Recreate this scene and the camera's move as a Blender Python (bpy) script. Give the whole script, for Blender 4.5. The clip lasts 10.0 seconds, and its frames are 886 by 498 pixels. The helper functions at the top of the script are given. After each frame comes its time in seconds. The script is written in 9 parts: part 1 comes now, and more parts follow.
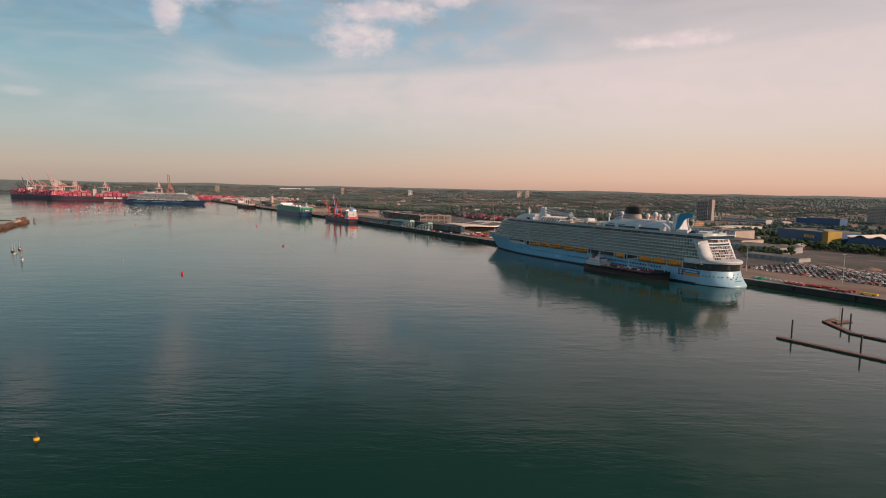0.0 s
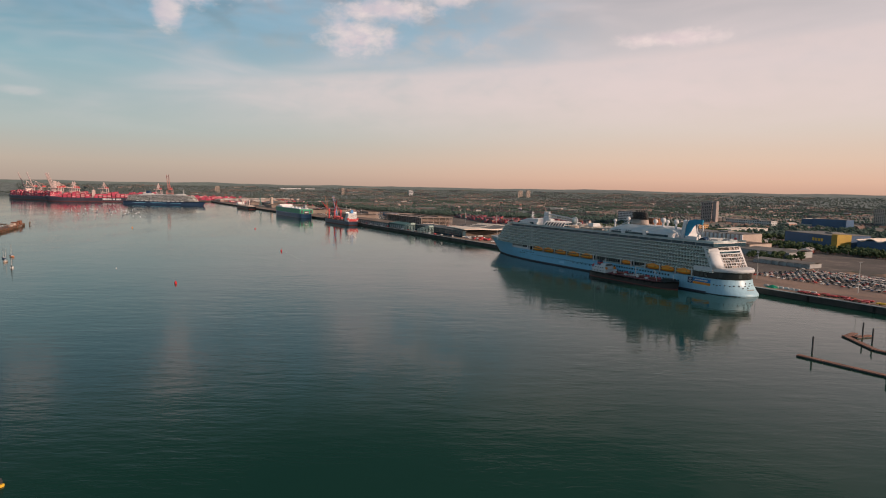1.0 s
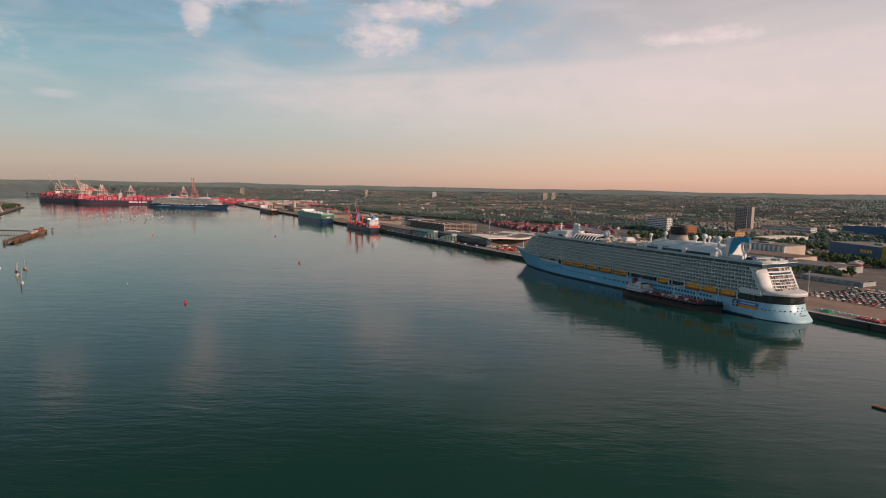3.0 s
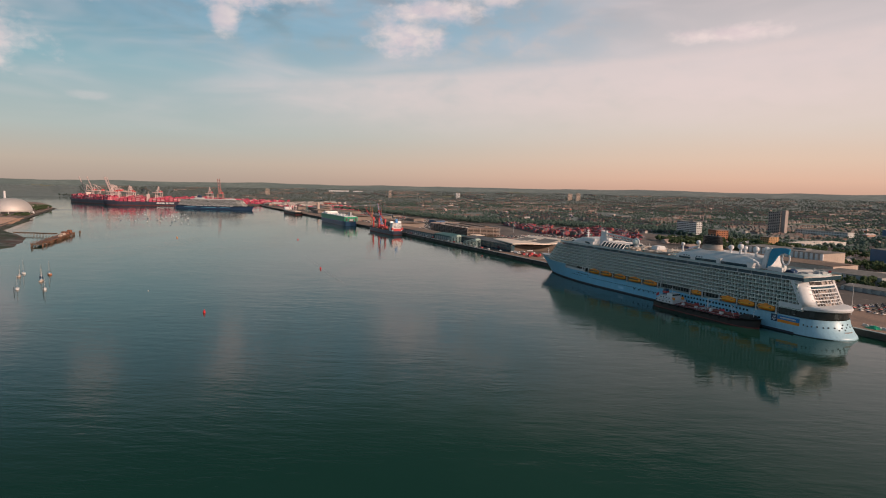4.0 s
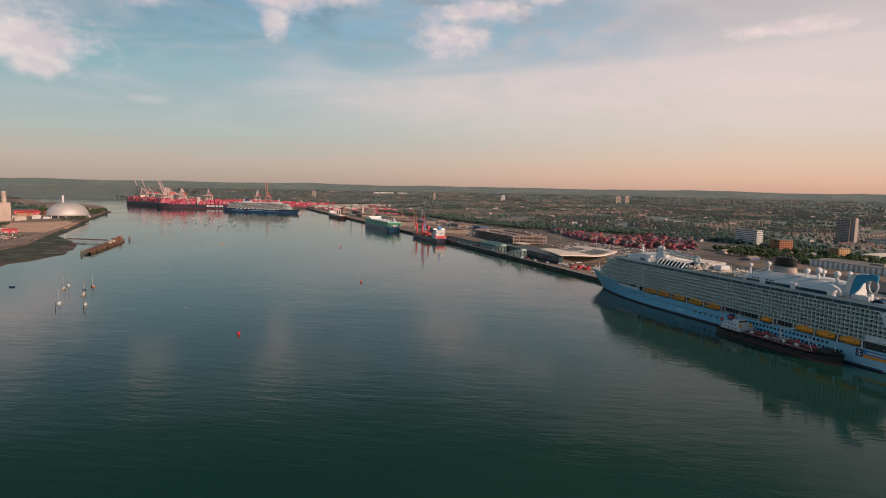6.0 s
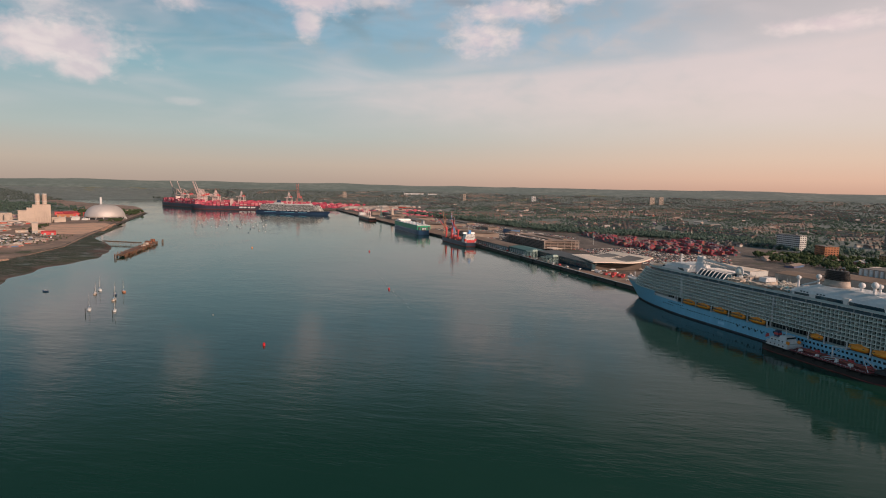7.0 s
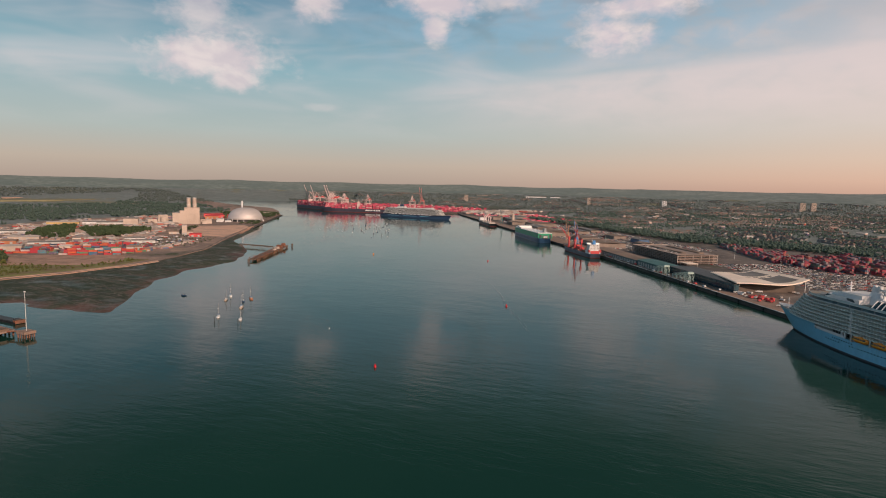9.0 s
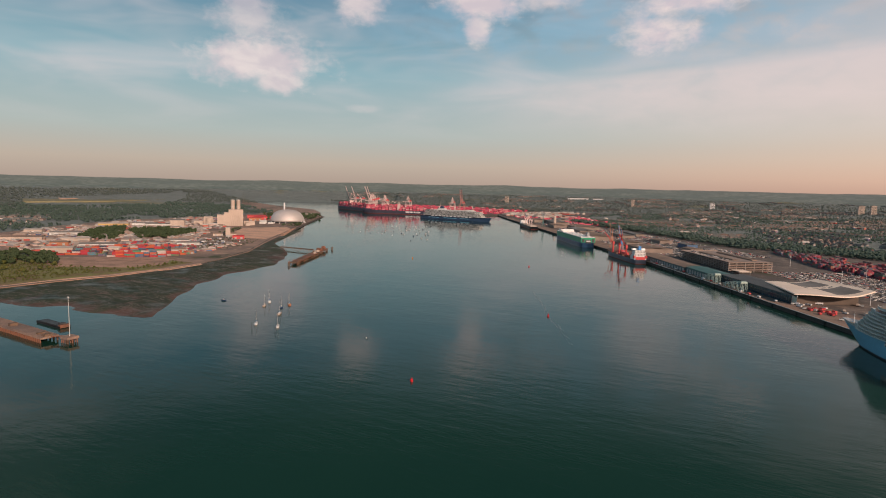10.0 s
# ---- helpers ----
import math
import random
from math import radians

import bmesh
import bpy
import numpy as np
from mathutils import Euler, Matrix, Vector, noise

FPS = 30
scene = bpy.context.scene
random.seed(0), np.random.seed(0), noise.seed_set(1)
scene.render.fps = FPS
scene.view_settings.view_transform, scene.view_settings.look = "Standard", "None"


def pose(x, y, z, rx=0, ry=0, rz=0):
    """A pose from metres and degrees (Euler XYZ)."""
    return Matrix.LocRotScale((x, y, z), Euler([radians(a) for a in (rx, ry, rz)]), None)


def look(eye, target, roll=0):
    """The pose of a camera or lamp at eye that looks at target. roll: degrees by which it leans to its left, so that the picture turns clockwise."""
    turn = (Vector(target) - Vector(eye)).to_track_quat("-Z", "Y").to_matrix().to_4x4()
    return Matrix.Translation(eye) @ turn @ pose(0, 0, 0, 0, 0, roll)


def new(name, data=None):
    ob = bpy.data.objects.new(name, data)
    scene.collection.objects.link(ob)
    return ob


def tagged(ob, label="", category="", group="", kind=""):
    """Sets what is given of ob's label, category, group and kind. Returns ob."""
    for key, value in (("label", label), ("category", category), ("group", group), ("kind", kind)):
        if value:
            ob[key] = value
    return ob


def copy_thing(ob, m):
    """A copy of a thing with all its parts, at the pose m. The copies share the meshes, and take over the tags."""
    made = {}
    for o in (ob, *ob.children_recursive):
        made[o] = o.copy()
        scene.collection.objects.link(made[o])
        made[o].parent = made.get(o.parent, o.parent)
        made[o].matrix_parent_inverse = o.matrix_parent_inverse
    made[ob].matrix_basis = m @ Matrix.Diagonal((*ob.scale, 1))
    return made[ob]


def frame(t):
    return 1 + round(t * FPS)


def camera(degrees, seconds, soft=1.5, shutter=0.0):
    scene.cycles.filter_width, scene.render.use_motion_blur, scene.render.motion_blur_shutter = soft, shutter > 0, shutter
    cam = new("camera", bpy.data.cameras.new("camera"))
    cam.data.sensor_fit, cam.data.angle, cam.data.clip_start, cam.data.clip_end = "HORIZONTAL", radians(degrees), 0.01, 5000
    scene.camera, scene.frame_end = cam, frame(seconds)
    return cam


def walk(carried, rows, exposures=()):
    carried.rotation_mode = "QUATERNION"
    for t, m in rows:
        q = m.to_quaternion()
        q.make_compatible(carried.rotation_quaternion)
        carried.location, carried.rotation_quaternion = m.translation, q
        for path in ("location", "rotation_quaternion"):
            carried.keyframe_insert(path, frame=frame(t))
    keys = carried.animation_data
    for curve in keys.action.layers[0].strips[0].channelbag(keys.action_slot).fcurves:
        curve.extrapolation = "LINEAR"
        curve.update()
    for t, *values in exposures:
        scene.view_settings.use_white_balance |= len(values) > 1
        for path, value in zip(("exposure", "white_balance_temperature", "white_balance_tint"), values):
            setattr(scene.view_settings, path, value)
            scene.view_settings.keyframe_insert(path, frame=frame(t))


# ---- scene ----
cam = camera(73.2, 10.0, soft=1.0)
PATH = [
    (0, (0.03, 0.00, 73.11), (-0.51, 99.50, 63.08), 1.17),
    (0.5, (-0.30, 8.09, 75.98), (-0.93, 107.58, 65.87), 1.11),
    (1, (-0.91, 15.91, 78.84), (-1.59, 115.38, 68.64), 1.06),
    (1.5, (-1.52, 23.61, 81.42), (-2.32, 123.09, 71.21), 1.06),
    (2, (-1.92, 31.67, 84.01), (-3.06, 131.14, 73.81), 1.07),
    (2.5, (-1.56, 39.80, 86.80), (-4.25, 139.24, 76.59), 1.06),
    (4, (-2.24, 62.04, 95.52), (-10.75, 161.14, 85.22), 1.11),
    (4.5, (-2.94, 69.47, 98.53), (-13.37, 168.38, 88.21), 1.10),
    (5, (-3.26, 76.49, 101.56), (-15.60, 175.18, 91.20), 1.11),
    (5.5, (-4.06, 83.49, 104.54), (-18.29, 181.93, 94.16), 1.11),
    (7, (-7.46, 105.14, 113.20), (-28.24, 202.40, 102.75), 1.13),
    (7.5, (-8.64, 111.97, 115.91), (-33.79, 208.19, 105.44), 1.18),
    (8, (-10.11, 118.68, 118.66), (-40.18, 213.47, 108.14), 1.20),
    (8.5, (-11.60, 126.23, 121.03), (-46.60, 219.31, 110.50), 1.25),
    (9, (-14.46, 133.85, 124.02), (-54.38, 224.93, 113.42), 1.29),
    (9.5, (-17.60, 140.88, 126.76), (-62.30, 229.70, 116.13), 1.33),
    (10, (-20.83, 148.16, 129.10), (-66.79, 236.33, 118.45), 1.32),
]
EXPOSURE = 0.0
walk(cam, [(t, look(eye, target, roll)) for t, eye, target, roll in PATH], [(0.0, EXPOSURE), (10.0, EXPOSURE)])

# ---------------------------------------------------------------- sky and sun
SUN_AZ, SUN_EL = 122.0, 23.0        # degrees clockwise from +y, and above the horizon


def srgb(r, g, b, a=1.0):
    """Linear colour from 0..255 display values."""
    out = [c / 255 / 12.92 if c <= 10 else ((c / 255 + 0.055) / 1.055) ** 2.4 for c in (r, g, b)]
    return (*out, a)


class Nodes:
    """A thin wrapper to lay out node trees in code."""

    def __init__(self, tree):
        self.tree = tree
        tree.nodes.clear()

    def add(self, kind):
        return self.tree.nodes.new(kind)

    def put(self, value, socket):
        if isinstance(value, bpy.types.NodeSocket):
            self.tree.links.new(value, socket)
        else:
            socket.default_value = value

    def math(self, op, a, b=0.0, c=0.0, clamp=False):
        node = self.add("ShaderNodeMath")
        node.operation, node.use_clamp = op, clamp
        for value, socket in zip((a, b, c), node.inputs):
            self.put(value, socket)
        return node.outputs[0]

    def between(self, value, lo, hi, to_lo=0.0, to_hi=1.0, smooth=True):
        node = self.add("ShaderNodeMapRange")
        node.interpolation_type = "SMOOTHSTEP" if smooth else "LINEAR"
        for v, n in zip((value, lo, hi, to_lo, to_hi), range(5)):
            self.put(v, node.inputs[n])
        return node.outputs[0]

    def mix(self, factor, a, b, blend="MIX"):
        node = self.add("ShaderNodeMix")
        node.data_type, node.blend_type = "RGBA", blend
        self.put(factor, node.inputs[0])
        self.put(a, node.inputs[6])
        self.put(b, node.inputs[7])
        return node.outputs[2]

    def ramp(self, factor, stops):
        node = self.add("ShaderNodeValToRGB")
        cr = node.color_ramp
        while len(cr.elements) < len(stops):
            cr.elements.new(0.5)
        for el, (at, colour) in zip(cr.elements, stops):
            el.position, el.color = at, colour
        self.put(factor, node.inputs[0])
        return node.outputs[0]

    def noise(self, vector, scale, detail=3.0, rough=0.55, distort=0.0):
        node = self.add("ShaderNodeTexNoise")
        if vector is not None:
            self.put(vector, node.inputs["Vector"])
        node.inputs["Scale"].default_value = scale
        node.inputs["Detail"].default_value = detail
        node.inputs["Roughness"].default_value = rough
        node.inputs["Distortion"].default_value = distort
        return node.outputs["Fac"]

    def scaled(self, vector, x, y, z, rz=0.0):
        node = self.add("ShaderNodeMapping")
        self.put(vector, node.inputs["Vector"])
        node.inputs["Scale"].default_value = (x, y, z)
        node.inputs["Rotation"].default_value = (0, 0, radians(rz))
        return node.outputs[0]

    def vector(self, x, y, z):
        node = self.add("ShaderNodeCombineXYZ")
        for v, s in zip((x, y, z), node.inputs):
            self.put(v, s)
        return node.outputs[0]


def make_world():
    world = bpy.data.worlds.new("dawn_sky")
    scene.world = world
    world.use_nodes = True
    n = Nodes(world.node_tree)
    ray = n.add("ShaderNodeTexCoord").outputs["Generated"]
    split = n.add("ShaderNodeSeparateXYZ")
    n.put(ray, split.inputs[0])
    x, y, z = split.outputs
    az = n.math("MULTIPLY", n.math("ARCTAN2", x, y), 57.2958)
    el = n.math("MULTIPLY", n.math("ARCSINE", z), 57.2958)
    high = n.math("DIVIDE", n.math("MAXIMUM", el, 0.0), 90.0)
    west = n.ramp(high, [(0.0, srgb(170, 154, 142)), (0.02, srgb(182, 170, 156)), (0.05, srgb(168, 180, 176)), (0.11, srgb(137, 173, 182)),
                         (0.18, srgb(94, 136, 158)), (0.235, srgb(50, 78, 84)), (0.4, srgb(39, 65, 69)), (1.0, srgb(52, 78, 86))])
    east = n.ramp(high, [(0.0, srgb(202, 163, 143)), (0.012, srgb(217, 180, 157)), (0.03, srgb(218, 192, 171)), (0.06, srgb(212, 200, 187)), (0.12, srgb(206, 199, 198)),
                         (0.19, srgb(180, 177, 179)), (0.27, srgb(72, 92, 94)), (0.6, srgb(62, 88, 92)), (1.0, srgb(62, 88, 96))])
    east_side = n.between(az, -34.0, 26.0)
    sky = n.mix(east_side, west, east)
    # unseen clear western and southern sky, away from the sun, brightened to fill shade
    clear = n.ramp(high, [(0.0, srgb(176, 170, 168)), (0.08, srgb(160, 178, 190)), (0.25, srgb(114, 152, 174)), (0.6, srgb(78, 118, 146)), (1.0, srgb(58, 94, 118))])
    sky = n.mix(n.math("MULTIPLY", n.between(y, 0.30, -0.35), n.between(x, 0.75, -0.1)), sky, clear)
    # clear blue window low over the middle, between the cloud bands
    flat = n.vector(n.math("MULTIPLY", az, 0.05), n.math("MULTIPLY", el, 0.22), 0.0)
    wisps = n.noise(flat, 1.6, 3.0, 0.5, 0.5)
    fine = n.noise(n.vector(n.math("MULTIPLY", az, 0.16), n.math("MULTIPLY", el, 0.3), 3.0), 2.0, 4.0, 0.5, 0.3)
    veil = n.math("MULTIPLY", n.between(wisps, 0.36, 0.80), n.between(el, 3.0, 9.0))
    veil = n.math("MULTIPLY", veil, n.between(el, 26.0, 15.0))
    sky = n.mix(n.math("MULTIPLY", veil, 0.45), sky, srgb(222, 208, 206))
    window = n.math("MULTIPLY", n.between(az, -44.0, -20.0), n.between(az, 16.0, -2.0))
    window = n.math("MULTIPLY", n.math("MULTIPLY", window, n.between(el, 9.5, 14.0)), n.between(el, 24.0, 17.0))
    window = n.math("MULTIPLY", window, n.between(fine, 0.74, 0.34))
    sky = n.mix(n.math("MULTIPLY", window, 0.6), sky, srgb(132, 176, 198))
    # broad pale band that slants up to the east
    line = n.math("SUBTRACT", el, n.math("ADD", 10.9, n.math("MULTIPLY", az, 0.065)))
    line = n.math("ADD", line, n.math("MULTIPLY", n.math("SUBTRACT", wisps, 0.5), 2.4))
    band = n.math("MULTIPLY", n.between(line, 0.5, -0.7), n.between(el, 3.5, 8.5))
    band = n.math("MULTIPLY", band, n.between(az, -36.0, -6.0))
    band = n.math("MULTIPLY", band, n.between(fine, 0.2, 0.6, 0.55, 1.0))
    sky = n.mix(n.math("MULTIPLY", band, 0.5), sky, srgb(226, 208, 203))
    # heaped clouds: azimuth, elevation, half-width, half-height, strength
    puffs = [(-8.4, 13.1, 3.3, 1.5, 0.95), (-5.4, 15.9, 5.6, 1.25, 0.95), (-0.6, 17.0, 3.6, 1.0, 0.85), (19.6, 13.1, 4.6, 0.75, 0.9),
             (-24.4, 16.4, 4.1, 1.5, 0.95), (-24.8, 14.2, 1.2, 1.5, 0.85), (-18.6, 16.6, 3.0, 0.9, 0.6), (-44.6, 10.7, 5.6, 2.3, 0.9), (-43.0, 9.0, 2.8, 1.3, 0.85),
             (-45.4, 14.4, 3.4, 2.6, 0.62), (-35.4, 15.9, 2.4, 1.7, 0.8), (-35.2, 6.9, 1.5, 0.35, 0.22), (-63.0, 19.0, 9.0, 2.2, 0.3),
             (10.0, 20.5, 9.0, 2.4, 0.3), (-70.0, 27.0, 14.0, 5.0, 0.25), (34.0, 24.0, 14.0, 4.0, 0.3)]
    warp = n.math("MULTIPLY", n.math("SUBTRACT", n.noise(n.vector(n.math("MULTIPLY", az, 0.30), n.math("MULTIPLY", el, 0.42), 7.0), 1.1, 3.0, 0.5), 0.5), 1.5)
    warp_2 = n.math("MULTIPLY", n.math("SUBTRACT", n.noise(n.vector(n.math("MULTIPLY", az, 0.8), n.math("MULTIPLY", el, 1.2), 1.0), 1.5, 5.0, 0.6, 0.3), 0.5), 0.75)
    total = None
    for a, e, w, h, s in puffs:
        da = n.math("DIVIDE", n.math("SUBTRACT", az, a), w)
        de = n.math("DIVIDE", n.math("SUBTRACT", el, e), h)
        r = n.math("SQRT", n.math("ADD", n.math("MULTIPLY", da, da), n.math("MULTIPLY", de, de)))
        r = n.math("ADD", r, n.math("ADD", warp, warp_2))
        m = n.math("MULTIPLY", n.between(r, 1.25, 0.25), s)
        total = m if total is None else n.math("MAXIMUM", total, m)
    shade = n.mix(n.between(fine, 0.35, 0.65), srgb(218, 201, 203), srgb(240, 223, 217))
    sky = n.mix(n.math("MULTIPLY", total, 0.82), sky, shade)
    # hazy far country under the skyline
    ridge = n.math("MULTIPLY", n.math("SUBTRACT", n.noise(n.vector(n.math("MULTIPLY", az, 0.11), 0.0, 0.0), 1.0, 4.0, 0.5), 0.5), 0.55)
    under = n.between(n.math("SUBTRACT", el, ridge), 0.06, 0.0)
    folds = n.noise(n.vector(n.math("MULTIPLY", az, 0.28), n.math("MULTIPLY", el, 2.6), 5.0), 1.0, 6.0, 0.62, 0.2)
    woods = n.noise(n.vector(n.math("MULTIPLY", az, 1.6), n.math("MULTIPLY", el, 9.0), 2.0), 1.0, 5.0, 0.65, 0.2)
    near = n.mix(n.between(folds, 0.38, 0.62), srgb(84, 93, 90), srgb(112, 114, 106))
    near = n.mix(n.between(woods, 0.4, 0.6, 0.0, 0.8), near, srgb(76, 84, 78))
    haze = n.mix(n.between(el, -1.6, 0.1, 0.0, 0.5), near, n.mix(east_side, srgb(112, 112, 104), srgb(114, 110, 107)))
    sky = n.mix(under, sky, haze)
    sky = n.mix(1.0, sky, (1.035, 0.99, 0.99, 1.0), "MULTIPLY")
    veil_bg = n.add("ShaderNodeBackground")
    n.put(sky, veil_bg.inputs[0])
    veil_bg.inputs[1].default_value = 1.12
    air = n.add("ShaderNodeTexSky")
    air.sky_type, air.sun_disc = "NISHITA", False
    air.sun_elevation, air.sun_rotation = radians(SUN_EL), radians(SUN_AZ)
    air_bg = n.add("ShaderNodeBackground")
    n.put(air.outputs[0], air_bg.inputs[0])
    air_bg.inputs[1].default_value = 0.05
    both = n.add("ShaderNodeMixShader")
    both.inputs[0].default_value = 0.1
    n.put(veil_bg.outputs[0], both.inputs[1])
    n.put(air_bg.outputs[0], both.inputs[2])
    out = n.add("ShaderNodeOutputWorld")
    n.put(both.outputs[0], out.inputs[0])


make_world()
sun_data = bpy.data.lights.new("sun", "SUN")
sun_data.energy, sun_data.angle, sun_data.color = 4.3, radians(0.6), (1.0, 0.70, 0.53)
sun = new("sun", sun_data)
toward = Vector((math.sin(radians(SUN_AZ)) * math.cos(radians(SUN_EL)), math.cos(radians(SUN_AZ)) * math.cos(radians(SUN_EL)), math.sin(radians(SUN_EL))))
sun.matrix_world = look(tuple(toward * 3000), (0, 0, 0))

# ---------------------------------------------------------------- materials


def material(name, colour, rough=0.6, metal=0.0, vary=0.25, grain=1.0, stain=0.06, bump=0.0, other=None, spread=None, glass=0.0, islands=False, coords="Object"):
    """A surface with variation at two scales: grain and stain are sizes in 1/m. other: a second colour that stains run to.
    spread: colours that single pieces take at random."""
    mat = bpy.data.materials.new(name)
    mat.use_nodes = True
    n = Nodes(mat.node_tree)
    at = n.add("ShaderNodeTexCoord").outputs[coords] if coords == "Object" else n.add("ShaderNodeNewGeometry").outputs["Position"]
    small = n.noise(at, grain, 4.0, 0.6)
    large = n.noise(at, stain, 3.0, 0.55)
    base = colour
    if spread:
        dice = n.add("ShaderNodeNewGeometry").outputs["Random Per Island"] if islands else n.add("ShaderNodeObjectInfo").outputs["Random"]
        node = n.add("ShaderNodeValToRGB")
        node.color_ramp.interpolation = "CONSTANT"
        while len(node.color_ramp.elements) < len(spread):
            node.color_ramp.elements.new(0.5)
        for k, (el, c) in enumerate(zip(node.color_ramp.elements, spread)):
            el.position, el.color = k / len(spread), c
        n.put(dice, node.inputs[0])
        base = node.outputs[0]
    second = other or tuple([c * (1 - vary) for c in colour[:3]] + [1.0])
    tint = n.mix(n.between(large, 0.38, 0.68), base, n.mix(0.5, base, second) if spread else second)
    tone = n.between(small, 0.3, 0.7, 1.0 - vary * 0.6, 1.0 + vary * 0.35)
    tint = n.mix(1.0, tint, n.vector(tone, tone, tone), "MULTIPLY")
    shader = n.add("ShaderNodeBsdfPrincipled")
    n.put(tint, shader.inputs["Base Color"])
    n.put(n.between(small, 0.2, 0.8, max(rough - 0.08, 0.02), min(rough + 0.08, 1.0)), shader.inputs["Roughness"])
    shader.inputs["Metallic"].default_value = metal
    if bump:
        b = n.add("ShaderNodeBump")
        b.inputs["Strength"].default_value, b.inputs["Distance"].default_value = 0.6, bump
        n.put(small, b.inputs["Height"])
        n.put(b.outputs[0], shader.inputs["Normal"])
    out = n.add("ShaderNodeOutputMaterial")
    n.put(shader.outputs[0], out.inputs[0])
    return mat


def water_material():
    mat = bpy.data.materials.new("harbour_water")
    mat.use_nodes = True
    n = Nodes(mat.node_tree)
    at = n.add("ShaderNodeNewGeometry").outputs["Position"]
    calm = n.between(n.noise(n.scaled(at, 1.0, 0.5, 1.0, 25), 0.0075, 4.0, 0.6, 0.8), 0.38, 0.62)
    gust = n.between(n.noise(n.scaled(at, 0.6, 1.2, 1.0, 12), 0.02, 3.0, 0.55, 0.5), 0.36, 0.66)
    ripple = n.noise(n.scaled(at, 0.55, 1.5, 1.0, 14), 0.40, 3.0, 0.55, 0.3)
    chop = n.noise(n.scaled(at, 0.5, 1.5, 1.0, -8), 0.12, 3.0, 0.5, 0.25)
    swell = n.noise(n.scaled(at, 0.6, 1.3, 1.0, 5), 0.03, 2.0, 0.5)
    push = n.math("ADD", n.math("MULTIPLY", calm, 0.6), n.math("MULTIPLY", gust, 0.4))
    height = n.math("ADD", n.math("MULTIPLY", ripple, n.between(push, 0.0, 1.0, 0.015, 0.06, False)), n.math("MULTIPLY", chop, n.between(push, 0.0, 1.0, 0.035, 0.16, False)))
    height = n.math("ADD", height, n.math("MULTIPLY", swell, 0.12))
    b = n.add("ShaderNodeBump")
    b.inputs["Strength"].default_value, b.inputs["Distance"].default_value = 1.0, 1.0
    n.put(height, b.inputs["Height"])
    shader = n.add("ShaderNodeBsdfPrincipled")
    silt = n.noise(at, 0.006, 3.0, 0.5)
    n.put(n.mix(n.between(silt, 0.3, 0.7), (0.007, 0.040, 0.030, 1), (0.010, 0.046, 0.033, 1)), shader.inputs["Base Color"])
    n.put(n.between(calm, 0.0, 1.0, 0.045, 0.08), shader.inputs["Roughness"])
    shader.inputs["IOR"].default_value = 1.265
    n.put(b.outputs[0], shader.inputs["Normal"])
    out = n.add("ShaderNodeOutputMaterial")
    n.put(shader.outputs[0], out.inputs[0])
    return mat


def window_material(name, dark, light, share=0.25, sx=0.33, sz=0.36, rough=0.12):
    """Dark glazing; paler cells are blinds behind glass, at the stern painted sun glow."""
    mat = bpy.data.materials.new(name)
    mat.use_nodes = True
    n = Nodes(mat.node_tree)
    at = n.add("ShaderNodeTexCoord").outputs["Object"]
    cells = n.add("ShaderNodeTexWhiteNoise")
    cells.noise_dimensions = "3D"
    snap = n.add("ShaderNodeVectorMath")
    snap.operation = "FLOOR"
    n.put(n.scaled(at, sx, sx, sz), snap.inputs[0])
    n.put(snap.outputs[0], cells.inputs["Vector"])
    tint = n.mix(n.between(cells.outputs["Value"], 1 - share, 1.0), dark, light)
    shader = n.add("ShaderNodeBsdfPrincipled")
    n.put(tint, shader.inputs["Base Color"])
    shader.inputs["Roughness"].default_value = rough
    out = n.add("ShaderNodeOutputMaterial")
    n.put(shader.outputs[0], out.inputs[0])
    return mat


def foliage(name, a, b, c):
    mat = bpy.data.materials.new(name)
    mat.use_nodes = True
    n = Nodes(mat.node_tree)
    geo = n.add("ShaderNodeNewGeometry")
    leaf = n.noise(geo.outputs["Position"], 0.7, 5.0, 0.7)
    stand = n.noise(geo.outputs["Position"], 0.012, 3.0, 0.5)
    tint = n.mix(geo.outputs["Random Per Island"], a, b)
    tint = n.mix(n.between(stand, 0.4, 0.7, 0.0, 0.8), tint, c)
    tone = n.between(leaf, 0.3, 0.7, 0.75, 1.15)
    tint = n.mix(1.0, tint, n.vector(tone, tone, tone), "MULTIPLY")
    shader = n.add("ShaderNodeBsdfPrincipled")
    n.put(tint, shader.inputs["Base Color"])
    shader.inputs["Roughness"].default_value = 0.9
    shader.inputs["Specular IOR Level"].default_value = 0.15
    bump = n.add("ShaderNodeBump")
    bump.inputs["Strength"].default_value, bump.inputs["Distance"].default_value = 0.8, 0.8
    n.put(leaf, bump.inputs["Height"])
    n.put(bump.outputs[0], shader.inputs["Normal"])
    thin = n.add("ShaderNodeBsdfTranslucent")
    n.put(n.mix(1.0, tint, (1.0, 1.05, 0.8, 1), "MULTIPLY"), thin.inputs[0])
    both = n.add("ShaderNodeMixShader")
    both.inputs[0].default_value = 0.5
    n.put(shader.outputs[0], both.inputs[1])
    n.put(thin.outputs[0], both.inputs[2])
    out = n.add("ShaderNodeOutputMaterial")
    n.put(both.outputs[0], out.inputs[0])
    return mat


WATER = water_material()


